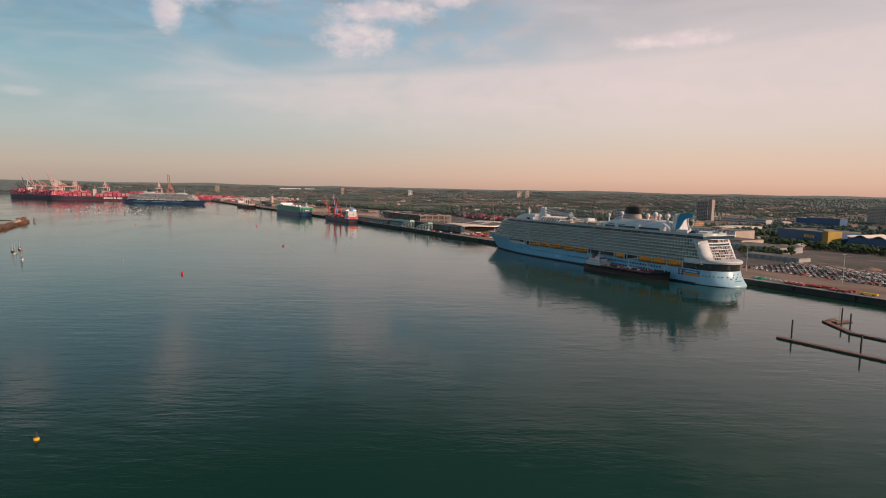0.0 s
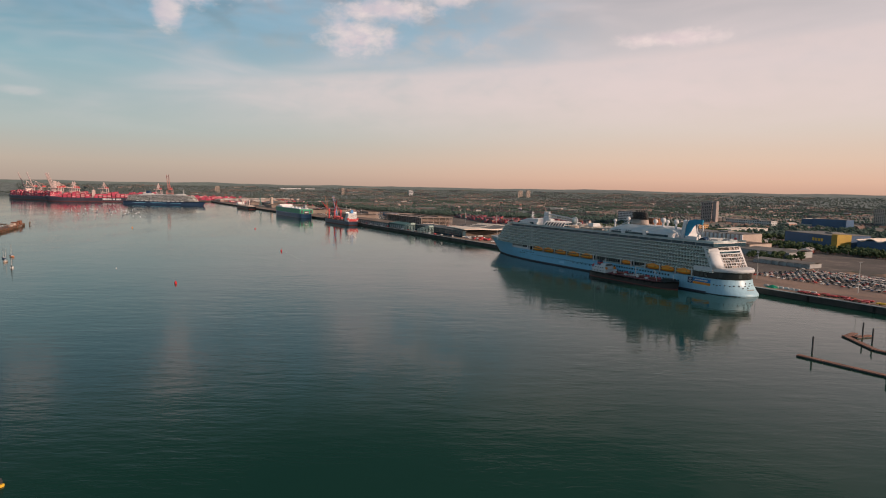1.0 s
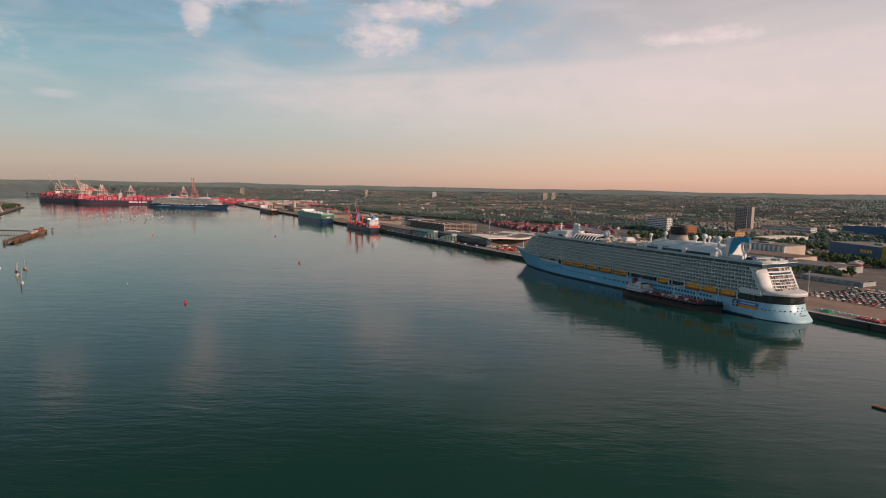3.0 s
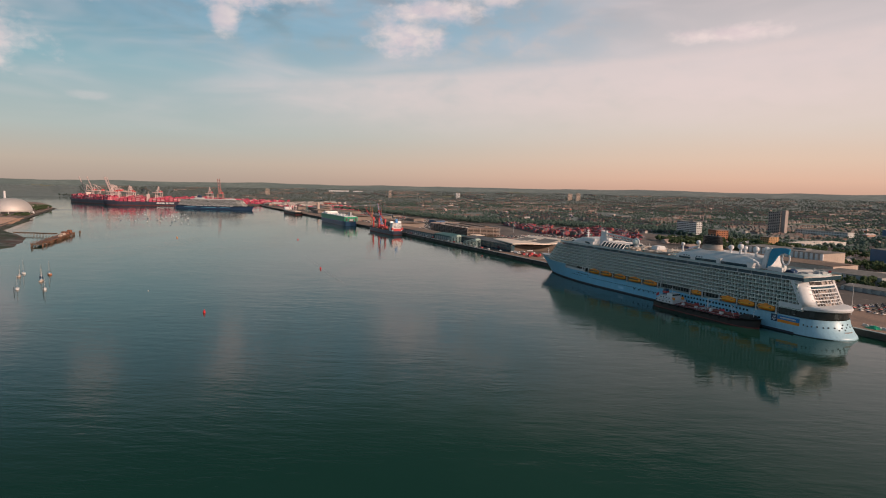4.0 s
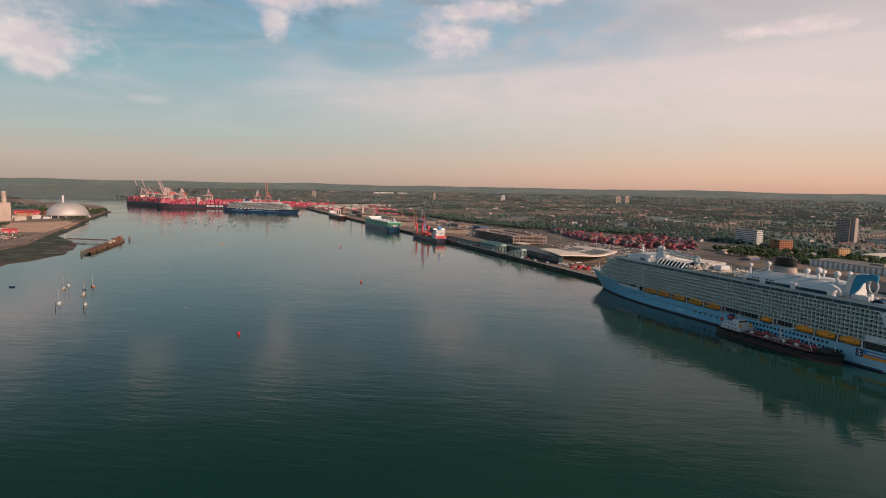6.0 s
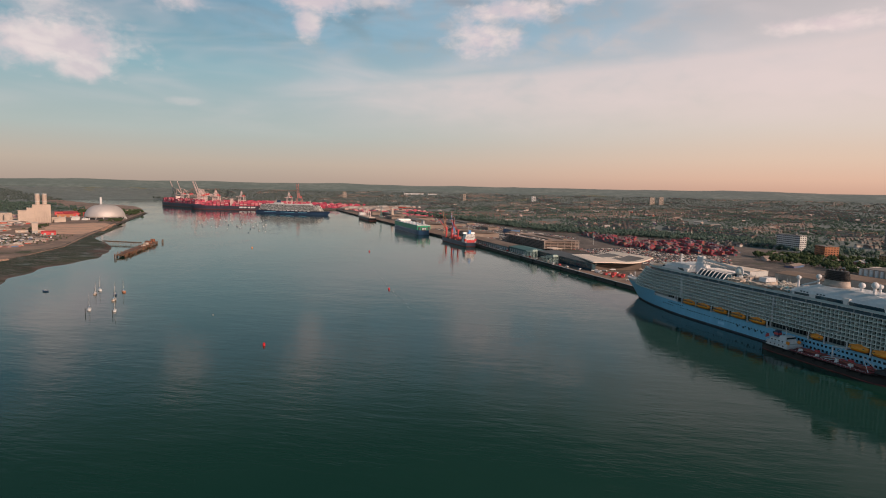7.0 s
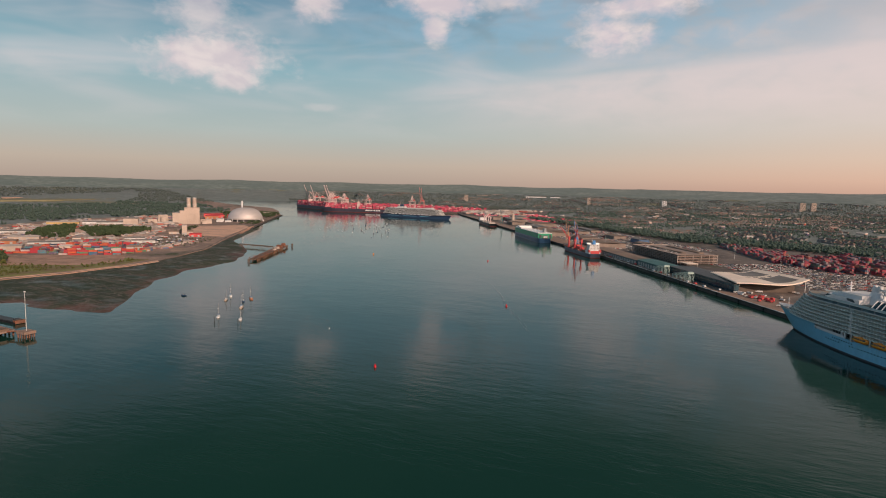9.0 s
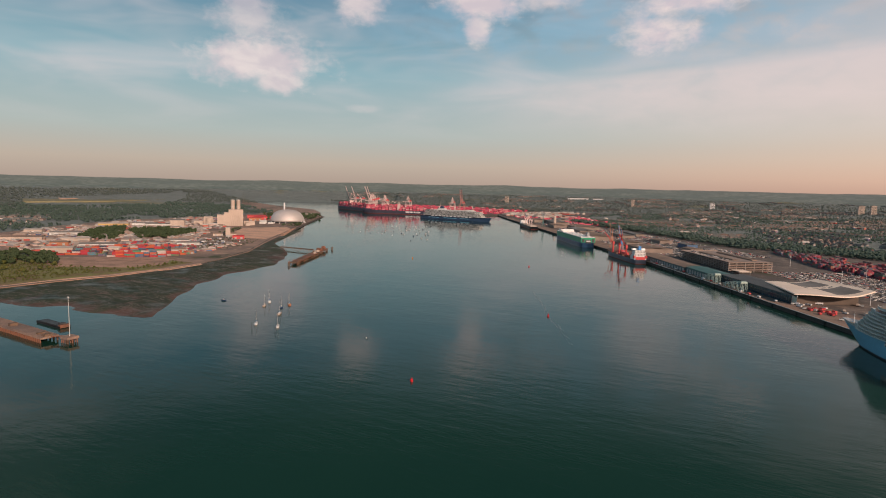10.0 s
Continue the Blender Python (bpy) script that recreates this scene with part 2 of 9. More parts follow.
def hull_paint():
    """Ice-blue paint, brighter stern light mixed in, with faint plate seams and streaks."""
    mat = bpy.data.materials.new("ice_blue_hull_lit_aft")
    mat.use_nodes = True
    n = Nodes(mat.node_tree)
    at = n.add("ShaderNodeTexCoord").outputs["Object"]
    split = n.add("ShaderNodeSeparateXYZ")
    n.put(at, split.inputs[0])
    # paler aft: the light on the stern put into the base colour
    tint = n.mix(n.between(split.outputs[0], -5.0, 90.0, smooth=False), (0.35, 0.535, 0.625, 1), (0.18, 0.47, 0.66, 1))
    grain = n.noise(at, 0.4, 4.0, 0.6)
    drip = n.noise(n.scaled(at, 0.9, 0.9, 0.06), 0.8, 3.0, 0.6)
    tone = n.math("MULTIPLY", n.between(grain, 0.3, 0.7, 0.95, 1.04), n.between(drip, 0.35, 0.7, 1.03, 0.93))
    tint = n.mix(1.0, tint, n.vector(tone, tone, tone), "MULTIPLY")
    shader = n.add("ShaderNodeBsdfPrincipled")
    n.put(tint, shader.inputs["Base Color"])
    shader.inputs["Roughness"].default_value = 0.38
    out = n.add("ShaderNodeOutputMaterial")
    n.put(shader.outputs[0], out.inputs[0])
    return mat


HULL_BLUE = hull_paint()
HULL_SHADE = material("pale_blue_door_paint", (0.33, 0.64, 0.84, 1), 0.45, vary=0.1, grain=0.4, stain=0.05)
CABIN_TRIM = material("grey_white_balcony_paint", (0.64, 0.69, 0.65, 1), 0.45, vary=0.15, grain=0.5, stain=0.06)
LINER_BOOT = material("dark_blue_antifouling", (0.03, 0.035, 0.06, 1), 0.6, vary=0.3, grain=0.5, stain=0.1)
LOUNGER = material("weathered_cream_canvas", (0.62, 0.55, 0.47, 1), 0.8, vary=0.25, grain=0.8, stain=0.3)
BOAT_WALL = material("grey_green_deck_wall", (0.20, 0.23, 0.22, 1), 0.6, vary=0.2, grain=0.4, stain=0.06)
PALE_GREEN_RAIL = material("grey_green_rail", (0.30, 0.36, 0.34, 1), 0.5, vary=0.2, grain=0.5, stain=0.06)
WHITE = material("ship_white_paint", (0.63, 0.64, 0.65, 1), 0.4, vary=0.1, grain=0.6, stain=0.08)
CREAM = material("cream_cladding", (0.48, 0.395, 0.335, 1), 0.6, vary=0.2, grain=0.5, stain=0.04)
GREY = material("grey_paint", (0.34, 0.35, 0.35, 1), 0.55, vary=0.2, grain=0.6, stain=0.06)
PALE_GREY = material("pale_grey_paint", (0.55, 0.56, 0.55, 1), 0.5, vary=0.15, grain=0.5, stain=0.05)
# warm pale cells paint the sun's reflection into the bronze glass
STERN_GLASS = window_material("sun_glow_bronze_glazing", (0.05, 0.045, 0.04, 1), (0.42, 0.35, 0.30, 1), 0.55, 0.5, 0.5, 0.12)
DARK = material("dark_grey_steel", (0.05, 0.055, 0.06, 1), 0.5, vary=0.3, grain=0.6, stain=0.08)
BLACK = material("black_hull_paint", (0.018, 0.017, 0.018, 1), 0.45, vary=0.3, grain=0.4, stain=0.08)
BOOT = material("dark_red_antifouling", (0.16, 0.035, 0.035, 1), 0.6, vary=0.35, grain=0.5, stain=0.1)
NAVY = material("navy_hull_paint", (0.022, 0.05, 0.11, 1), 0.35, vary=0.15, grain=0.3, stain=0.03)
GREEN = material("green_hull_paint", (0.02, 0.30, 0.17, 1), 0.4, vary=0.12, grain=0.3, stain=0.03)
RED = material("red_crane_paint", (0.55, 0.06, 0.065, 1), 0.45, vary=0.2, grain=0.5, stain=0.1)
ORANGE = material("orange_boat_paint", (0.80, 0.27, 0.025, 1), 0.4, vary=0.12, grain=0.8, stain=0.2)
YELLOW = material("yellow_paint", (0.80, 0.48, 0.04, 1), 0.5, vary=0.15, grain=0.5, stain=0.1)
BLUE = material("bright_blue_paint", (0.02, 0.20, 0.50, 1), 0.45, vary=0.15, grain=0.4, stain=0.06)
RUST = material("rusty_brown_steel", (0.24, 0.10, 0.06, 1), 0.75, vary=0.4, grain=0.8, stain=0.15, other=(0.12, 0.07, 0.05, 1))
GLASS = window_material("dark_glazing", (0.012, 0.02, 0.024, 1), (0.10, 0.12, 0.12, 1), 0.2)
CABIN_GLASS = window_material("cabin_glazing", (0.022, 0.03, 0.03, 1), (0.22, 0.23, 0.20, 1), 0.35, 0.345, 0.358, 0.18)
BAND_GLASS = window_material("teal_tinted_glazing", (0.018, 0.05, 0.07, 1), (0.05, 0.10, 0.12, 1), 0.3, 0.2, 0.3, 0.12)
GALLERY_DARK = window_material("dark_gallery_opening", (0.022, 0.026, 0.026, 1), (0.06, 0.07, 0.07, 1), 0.25, 0.25, 0.3, 0.2)
BALCONY_GLASS = material("grey_green_balcony_glass", (0.235, 0.30, 0.275, 1), 0.2, vary=0.3, grain=0.35, stain=0.05)
BALUSTRADE = material("pale_green_balustrade_glass", (0.44, 0.52, 0.52, 1), 0.2, vary=0.18, grain=0.35, stain=0.05)
DECK = material("teak_and_blue_deck", (0.30, 0.24, 0.18, 1), 0.7, vary=0.3, grain=0.7, stain=0.12, other=(0.16, 0.22, 0.26, 1))
CONCRETE = material("quay_concrete", (0.30, 0.205, 0.16, 1), 0.85, vary=0.35, grain=0.5, stain=0.03, bump=0.02, other=(0.19, 0.14, 0.12, 1))
QUAY_FACE = material("dark_wet_quay_wall", (0.06, 0.05, 0.045, 1), 0.8, vary=0.4, grain=0.8, stain=0.1, bump=0.05, other=(0.03, 0.035, 0.03, 1))
TIMBER = material("weathered_timber", (0.17, 0.11, 0.075, 1), 0.85, vary=0.4, grain=1.5, stain=0.3, bump=0.02)
ROOF_BROWN = material("brown_sheet_roof", (0.26, 0.185, 0.14, 1), 0.75, vary=0.25, grain=0.4, stain=0.03, other=(0.18, 0.135, 0.11, 1))
ROOF_TEAL = material("teal_sheet_roof", (0.055, 0.16, 0.16, 1), 0.55, vary=0.2, grain=0.4, stain=0.04)
ROOF_WHITE = material("white_membrane_roof", (0.90, 0.76, 0.64, 1), 0.55, vary=0.1, grain=0.3, stain=0.04)
ROOF_GREY = material("grey_sheet_roof", (0.22, 0.21, 0.20, 1), 0.7, vary=0.3, grain=0.4, stain=0.04)
BRICK = material("orange_brick", (0.46, 0.19, 0.10, 1), 0.8, vary=0.25, grain=1.0, stain=0.06)
SILVER = material("brushed_aluminium_cladding", (0.56, 0.53, 0.52, 1), 0.62, metal=0.4, vary=0.1, grain=0.2, stain=0.02)
# lightened and blued so that the leaf colour carries distance haze
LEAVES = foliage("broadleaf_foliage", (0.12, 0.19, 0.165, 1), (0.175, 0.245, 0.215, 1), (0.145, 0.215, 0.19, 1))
NEAR_LEAVES = foliage("green_broadleaf_foliage", (0.080, 0.125, 0.068, 1), (0.145, 0.195, 0.105, 1), (0.105, 0.155, 0.08, 1))
SCRUB = foliage("bright_scrub_foliage", (0.11, 0.15, 0.045, 1), (0.25, 0.24, 0.09, 1), (0.16, 0.19, 0.06, 1))
# far haze put into the foliage colour: paler, greyer, bluer
FAR_LEAVES = foliage("hazed_hill_foliage", (0.165, 0.215, 0.21, 1), (0.205, 0.25, 0.24, 1), (0.185, 0.23, 0.225, 1))
BOXES = [(0.36, 0.055, 0.085, 1), (0.40, 0.08, 0.085, 1), (0.30, 0.05, 0.085, 1), (0.09, 0.05, 0.055, 1), (0.04, 0.10, 0.16, 1), (0.34, 0.12, 0.07, 1),
         (0.30, 0.05, 0.075, 1), (0.05, 0.14, 0.10, 1), (0.28, 0.25, 0.24, 1), (0.26, 0.03, 0.06, 1), (0.05, 0.09, 0.10, 1)]
CONTAINER = material("painted_container_steel", BOXES[0], 0.55, vary=0.25, grain=0.7, stain=0.15, spread=BOXES)
# container reds lightened to pink for the haze over the far terminal
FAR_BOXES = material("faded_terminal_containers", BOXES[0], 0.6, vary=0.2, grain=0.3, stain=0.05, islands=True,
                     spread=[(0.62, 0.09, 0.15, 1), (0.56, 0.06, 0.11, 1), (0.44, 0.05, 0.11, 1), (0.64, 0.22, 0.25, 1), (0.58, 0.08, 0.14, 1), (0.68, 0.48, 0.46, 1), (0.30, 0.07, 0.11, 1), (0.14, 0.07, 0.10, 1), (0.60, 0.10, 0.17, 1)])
# white tinted pink, with the distance haze in its colour
HAZY_WHITE = material("hazed_crane_paint", (0.66, 0.52, 0.50, 1), 0.6, vary=0.15, grain=0.3, stain=0.05)
CONTAINER_ISLES = material("stacked_container_steel", BOXES[0], 0.55, vary=0.25, grain=0.7, stain=0.15, spread=BOXES, islands=True)
VIVID = [(0.42, 0.045, 0.04, 1), (0.48, 0.11, 0.045, 1), (0.04, 0.13, 0.22, 1), (0.08, 0.22, 0.13, 1), (0.46, 0.42, 0.40, 1), (0.38, 0.035, 0.055, 1), (0.45, 0.10, 0.05, 1), (0.03, 0.055, 0.09, 1), (0.07, 0.20, 0.25, 1), (0.34, 0.04, 0.04, 1)]
VIVID_BOXES = material("bright_container_steel", VIVID[0], 0.55, vary=0.2, grain=0.7, stain=0.15, spread=VIVID, islands=True)
VIVID_BOX = material("bright_painted_container_steel", VIVID[0], 0.55, vary=0.2, grain=0.7, stain=0.15, spread=VIVID)
CAR_TONES = [(0.62, 0.61, 0.60, 1), (0.03, 0.03, 0.032, 1), (0.42, 0.41, 0.40, 1), (0.16, 0.16, 0.17, 1), (0.05, 0.05, 0.055, 1), (0.45, 0.05, 0.04, 1), (0.06, 0.09, 0.18, 1), (0.8, 0.79, 0.78, 1)]
CAR_PAINT = material("car_paint", CAR_TONES[0], 0.25, metal=0.2, vary=0.05, grain=0.5, stain=0.1, spread=CAR_TONES)
CAR_ISLES = material("parked_car_paint", CAR_TONES[0], 0.25, metal=0.2, vary=0.05, grain=0.5, stain=0.1, spread=CAR_TONES, islands=True)
TYRE = material("black_rubber", (0.015, 0.015, 0.015, 1), 0.9, vary=0.2, grain=2.0)
# roof tones greyed green for the haze over the suburbs
ROOFS = [(0.17, 0.125, 0.11, 1), (0.125, 0.135, 0.13, 1), (0.115, 0.135, 0.135, 1), (0.20, 0.13, 0.105, 1), (0.13, 0.14, 0.135, 1)]
HOUSE_ROOF = material("tiled_house_roof", ROOFS[0], 0.85, vary=0.3, grain=1.0, stain=0.1, spread=ROOFS, islands=True)
WALLS = [(0.50, 0.46, 0.43, 1), (0.27, 0.24, 0.22, 1), (0.20, 0.155, 0.14, 1), (0.20, 0.19, 0.185, 1), (0.18, 0.16, 0.15, 1), (0.24, 0.22, 0.21, 1), (0.16, 0.15, 0.145, 1), (0.19, 0.155, 0.14, 1)]
HOUSE_WALL = material("house_wall_render", WALLS[0], 0.8, vary=0.2, grain=1.0, stain=0.1, spread=WALLS, islands=True)
UNIT_WALLS = [(0.42, 0.07, 0.06, 1), (0.07, 0.14, 0.26, 1), (0.52, 0.46, 0.42, 1), (0.42, 0.37, 0.33, 1), (0.30, 0.28, 0.28, 1), (0.56, 0.50, 0.44, 1), (0.42, 0.27, 0.21, 1), (0.46, 0.12, 0.08, 1), (0.34, 0.24, 0.19, 1)]
UNIT_WALL = material("industrial_unit_cladding", UNIT_WALLS[0], 0.6, vary=0.2, grain=0.6, stain=0.06, spread=UNIT_WALLS, islands=True)
UNIT_ROOF = material("industrial_unit_roof", (0.45, 0.42, 0.40, 1), 0.6, vary=0.25, grain=0.4, stain=0.05, islands=True,
                     spread=[(0.46, 0.41, 0.38, 1), (0.34, 0.30, 0.27, 1), (0.24, 0.21, 0.19, 1), (0.54, 0.49, 0.45, 1), (0.30, 0.22, 0.18, 1), (0.38, 0.27, 0.21, 1)])


# ---------------------------------------------------------------- building blocks
U = Vector((-0.5, 0.866, 0.0))      # along the quay, up the river
N = Vector((0.866, 0.5, 0.0))       # square to the quay, inland
QUAY = 459.0                        # the quay's face lies at this distance along N
BEND = 1141.0                       # here the quay bends a little towards the river


def dock(s, n, z=0.0):
    """World place from metres along the quay and inland."""
    return Vector((U.x * s + N.x * n, U.y * s + N.y * n, z))


def quay_n(s):
    return QUAY - max(0.0, s - BEND) * 0.0386


def part(name, bm, material_, parent=None, label="", smooth=False):
    mesh = bpy.data.meshes.new(name)
    bm.to_mesh(mesh)
    bm.free()
    for m in material_ if isinstance(material_, (list, tuple)) else [material_]:
        mesh.materials.append(m)
    if smooth:
        mesh.polygons.foreach_set("use_smooth", [True] * len(mesh.polygons))
    ob = new(name, mesh)
    ob.parent = parent
    return tagged(ob, label)


def again(ob, parent, at, turn=0.0, name=None):
    """Another object on the same mesh, under parent."""
    o = new(name or ob.name.split(".")[0], ob.data)
    o.parent = parent
    o.matrix_local = pose(*at, 0, 0, turn)
    return o


def thing(name, label, category, at=(0, 0, 0), turn=0.0, group="", kind=""):
    ob = new(name)
    ob.empty_display_size = 1.0
    ob.matrix_world = pose(*at, 0, 0, turn)
    return tagged(ob, label, category, group, kind)


def put(ob, at, turn=0.0):
    ob.matrix_world = pose(*at, 0, 0, turn)
    return ob


def mesh_bm():
    return bmesh.new()


def box(bm, x0, x1, y0, y1, z0, z1, mi=0, top=None):
    """A box; top: (inset x, inset y) by which its upper face is smaller."""
    ix, iy = top or (0, 0)
    v = [bm.verts.new(p) for p in ((x0, y0, z0), (x1, y0, z0), (x1, y1, z0), (x0, y1, z0),
                                   (x0 + ix, y0 + iy, z1), (x1 - ix, y0 + iy, z1), (x1 - ix, y1 - iy, z1), (x0 + ix, y1 - iy, z1))]
    for q in ((3, 2, 1, 0), (4, 5, 6, 7), (0, 1, 5, 4), (1, 2, 6, 5), (2, 3, 7, 6), (3, 0, 4, 7)):
        bm.faces.new([v[k] for k in q]).material_index = mi
    return v


def prism(bm, outline, z0, z1, mi=0, cap=True):
    """Upright walls over a plan outline (anticlockwise), with caps."""
    lo = [bm.verts.new((x, y, z0)) for x, y in outline]
    hi = [bm.verts.new((x, y, z1)) for x, y in outline]
    for k in range(len(lo)):
        j = (k + 1) % len(lo)
        bm.faces.new((lo[k], lo[j], hi[j], hi[k])).material_index = mi
    if cap:
        bm.faces.new(hi).material_index = mi
        bm.faces.new(lo[::-1]).material_index = mi


def tube(bm, a, b, r0, r1=None, sides=8, mi=0):
    """A round bar from a to b."""
    a, b = Vector(a), Vector(b)
    r1 = r0 if r1 is None else r1
    turn = (b - a).to_track_quat("Z", "Y")
    ring = [turn @ Vector((math.cos(2 * math.pi * k / sides), math.sin(2 * math.pi * k / sides), 0)) for k in range(sides)]
    lo = [bm.verts.new(a + v * r0) for v in ring]
    hi = [bm.verts.new(b + v * max(r1, 0.001)) for v in ring]
    for k in range(sides):
        j = (k + 1) % sides
        bm.faces.new((lo[k], lo[j], hi[j], hi[k])).material_index = mi
    bm.faces.new(hi).material_index = mi
    bm.faces.new(lo[::-1]).material_index = mi


def beam(bm, a, b, w, mi=0):
    """A square bar from a to b."""
    tube(bm, a, b, w * 0.7, w * 0.7, 4, mi)


def ball(bm, at, r, squash=1.0, seg=14, rings=9):
    made = bmesh.ops.create_uvsphere(bm, u_segments=seg, v_segments=rings, radius=r, matrix=Matrix.Translation(at) @ Matrix.Diagonal((1, 1, squash, 1)))
    return made["verts"]


def loft(bm, rings, close=True, caps=True, mi=0):
    """A skin over rings of equally many points."""
    rows = [[bm.verts.new(p) for p in ring] for ring in rings]
    n = len(rows[0])
    for a, b in zip(rows, rows[1:]):
        for k in range(n if close else n - 1):
            j = (k + 1) % n
            bm.faces.new((a[k], a[j], b[j], b[k])).material_index = mi
    if caps:
        bm.faces.new(rows[0][::-1]).material_index = mi
        bm.faces.new(rows[-1]).material_index = mi
    return rows


def skin(name, verts, faces, materials, label="", category="", kind="stuff", index=None, smooth=False):
    """One mesh object out of arrays of places and triangles or quads."""
    verts, faces = np.asarray(verts, np.float32), np.asarray(faces, np.int32)
    mesh = bpy.data.meshes.new(name)
    k = faces.shape[1]
    mesh.vertices.add(len(verts))
    mesh.vertices.foreach_set("co", verts.ravel())
    mesh.loops.add(faces.size)
    mesh.loops.foreach_set("vertex_index", faces.ravel())
    mesh.polygons.add(len(faces))
    mesh.polygons.foreach_set("loop_start", np.arange(0, faces.size, k, dtype=np.int32))
    mesh.polygons.foreach_set("use_smooth", np.full(len(faces), smooth, dtype=bool))
    if index is not None:
        mesh.polygons.foreach_set("material_index", np.asarray(index, np.int32))
    for m in materials if isinstance(materials, (list, tuple)) else [materials]:
        mesh.materials.append(m)
    mesh.update(calc_edges=True)
    mesh.validate()
    return tagged(new(name, mesh), label, category, "", kind)


def scatter(template, faces, at, sizes, turns, rng, rough=0.0):
    """Copies of a template: places (n,3), sizes (n,3), turns about z; rough: how far single corners stray."""
    t = np.asarray(template, float)
    c, s = np.cos(turns)[:, None], np.sin(turns)[:, None]
    p = t[None] * np.asarray(sizes)[:, None, :]
    if rough:
        p = p * (1 + rough * rng.standard_normal((len(at), len(t), 1))) + rough * 0.3 * np.asarray(sizes)[:, None, :] * rng.standard_normal((len(at), len(t), 3))
    x = p[..., 0] * c - p[..., 1] * s
    y = p[..., 0] * s + p[..., 1] * c
    v = np.stack([x, y, p[..., 2]], -1) + np.asarray(at)[:, None, :]
    f = np.asarray(faces)[None] + (np.arange(len(at)) * len(t))[:, None, None]
    return v.reshape(-1, 3), f.reshape(-1, np.asarray(faces).shape[1])


def ico(level):
    bm = mesh_bm()
    bmesh.ops.create_icosphere(bm, subdivisions=level, radius=1.0)
    v = [tuple(p.co) for p in bm.verts]
    f = [[p.index for p in q.verts] for q in bm.faces]
    bm.free()
    return np.array(v), np.array(f)


ICO_1, ICO_2 = ico(1), ico(2)
OCTA = (np.array([(1.0, 0, 0), (-1, 0, 0), (0, 1, 0), (0, -1, 0), (0, 0, 1), (0, 0, -1)]),
        np.array([(0, 2, 4), (2, 1, 4), (1, 3, 4), (3, 0, 4), (2, 0, 5), (1, 2, 5), (3, 1, 5), (0, 3, 5)]))
BOX_V = np.array([(-.5, -.5, 0), (.5, -.5, 0), (.5, .5, 0), (-.5, .5, 0), (-.5, -.5, 1), (.5, -.5, 1), (.5, .5, 1), (-.5, .5, 1)])
BOX_F = np.array([(3, 2, 1, 0), (4, 5, 6, 7), (0, 1, 5, 4), (1, 2, 6, 5), (2, 3, 7, 6), (3, 0, 4, 7)])


def inside(px, py, outline):
    """Which points lie in a plan outline."""
    px, py = np.asarray(px), np.asarray(py)
    hit = np.zeros(px.shape, bool)
    for (x0, y0), (x1, y1) in zip(outline, outline[1:] + outline[:1]):
        cross = (y0 > py) != (y1 > py)
        hit ^= cross & (px < (x1 - x0) * (py - y0) / ((y1 - y0) or 1e-9) + x0)
    return hit


def sow(rng, outline, count):
    """Random places in a plan outline."""
    xs, ys = [p[0] for p in outline], [p[1] for p in outline]
    got = np.zeros((0, 2))
    while len(got) < count:
        p = rng.uniform((min(xs), min(ys)), (max(xs), max(ys)), (count * 2, 2))
        got = np.concatenate([got, p[inside(p[:, 0], p[:, 1], outline)]])
    return got[:count]


def wood(name, places, heights, rng, mat, label, detail=1, clumps=4, base=None, fine=1.0):
    """Many trees in one object: every crown is several uneven clumps of foliage over a short trunk."""
    tv, tf = (OCTA, ICO_1, ICO_2)[detail]
    at, size = [], []
    z = np.zeros(len(places)) if base is None else np.asarray(base)
    for (x, y), h, zz in zip(places, heights, z):
        for k in range(clumps):
            a, r = rng.uniform(0, 6.283), h * rng.uniform(0.08, 0.36) * (k > 0)
            w = h * fine * (rng.uniform(0.15, 0.27) if detail == 0 else rng.uniform(0.16, 0.3))
            at.append((x + r * math.cos(a), y + r * math.sin(a), zz + h * rng.uniform(0.3, 0.78)))
            size.append((w, w * rng.uniform(0.8, 1.2), w * rng.uniform(0.8, 1.15)))
    v, f = scatter(tv, tf, np.array(at), np.array(size), rng.uniform(0, 6.28, len(at)), rng, 0.16 if detail == 0 else 0.22)
    if detail == 0:
        return skin(name, v, f, [mat], label, "trees", "stuff", None, True)
    trunk_v, trunk_f = scatter(BOX_V[:, :], np.concatenate([BOX_F[:, :3], BOX_F[:, [0, 2, 3]]]),
                               np.column_stack([np.asarray(places), z - 0.3]), np.column_stack([heights * 0.05, heights * 0.05, heights * 0.5]), np.zeros(len(places)), rng)
    faces = np.concatenate([f, trunk_f + len(v)])
    return skin(name, np.concatenate([v, trunk_v]), faces, [mat, TIMBER], label, "trees", "stuff", np.r_[np.zeros(len(f)), np.ones(len(trunk_f))], True)


HOUSE_V = np.array([(-.5, -.5, 0), (.5, -.5, 0), (.5, .5, 0), (-.5, .5, 0), (-.5, -.5, .6), (.5, -.5, .6), (.5, .5, .6), (-.5, .5, .6),
                    (-.55, -.56, .57), (.55, -.56, .57), (.55, .56, .57), (-.55, .56, .57), (-.5, 0, 1), (.5, 0, 1)])
HOUSE_F = np.array([(0, 1, 5), (0, 5, 4), (1, 2, 6), (1, 6, 5), (2, 3, 7), (2, 7, 6), (3, 0, 4), (3, 4, 7),
                    (8, 9, 13), (8, 13, 12), (10, 11, 12), (10, 12, 13), (9, 10, 13), (11, 8, 12)])


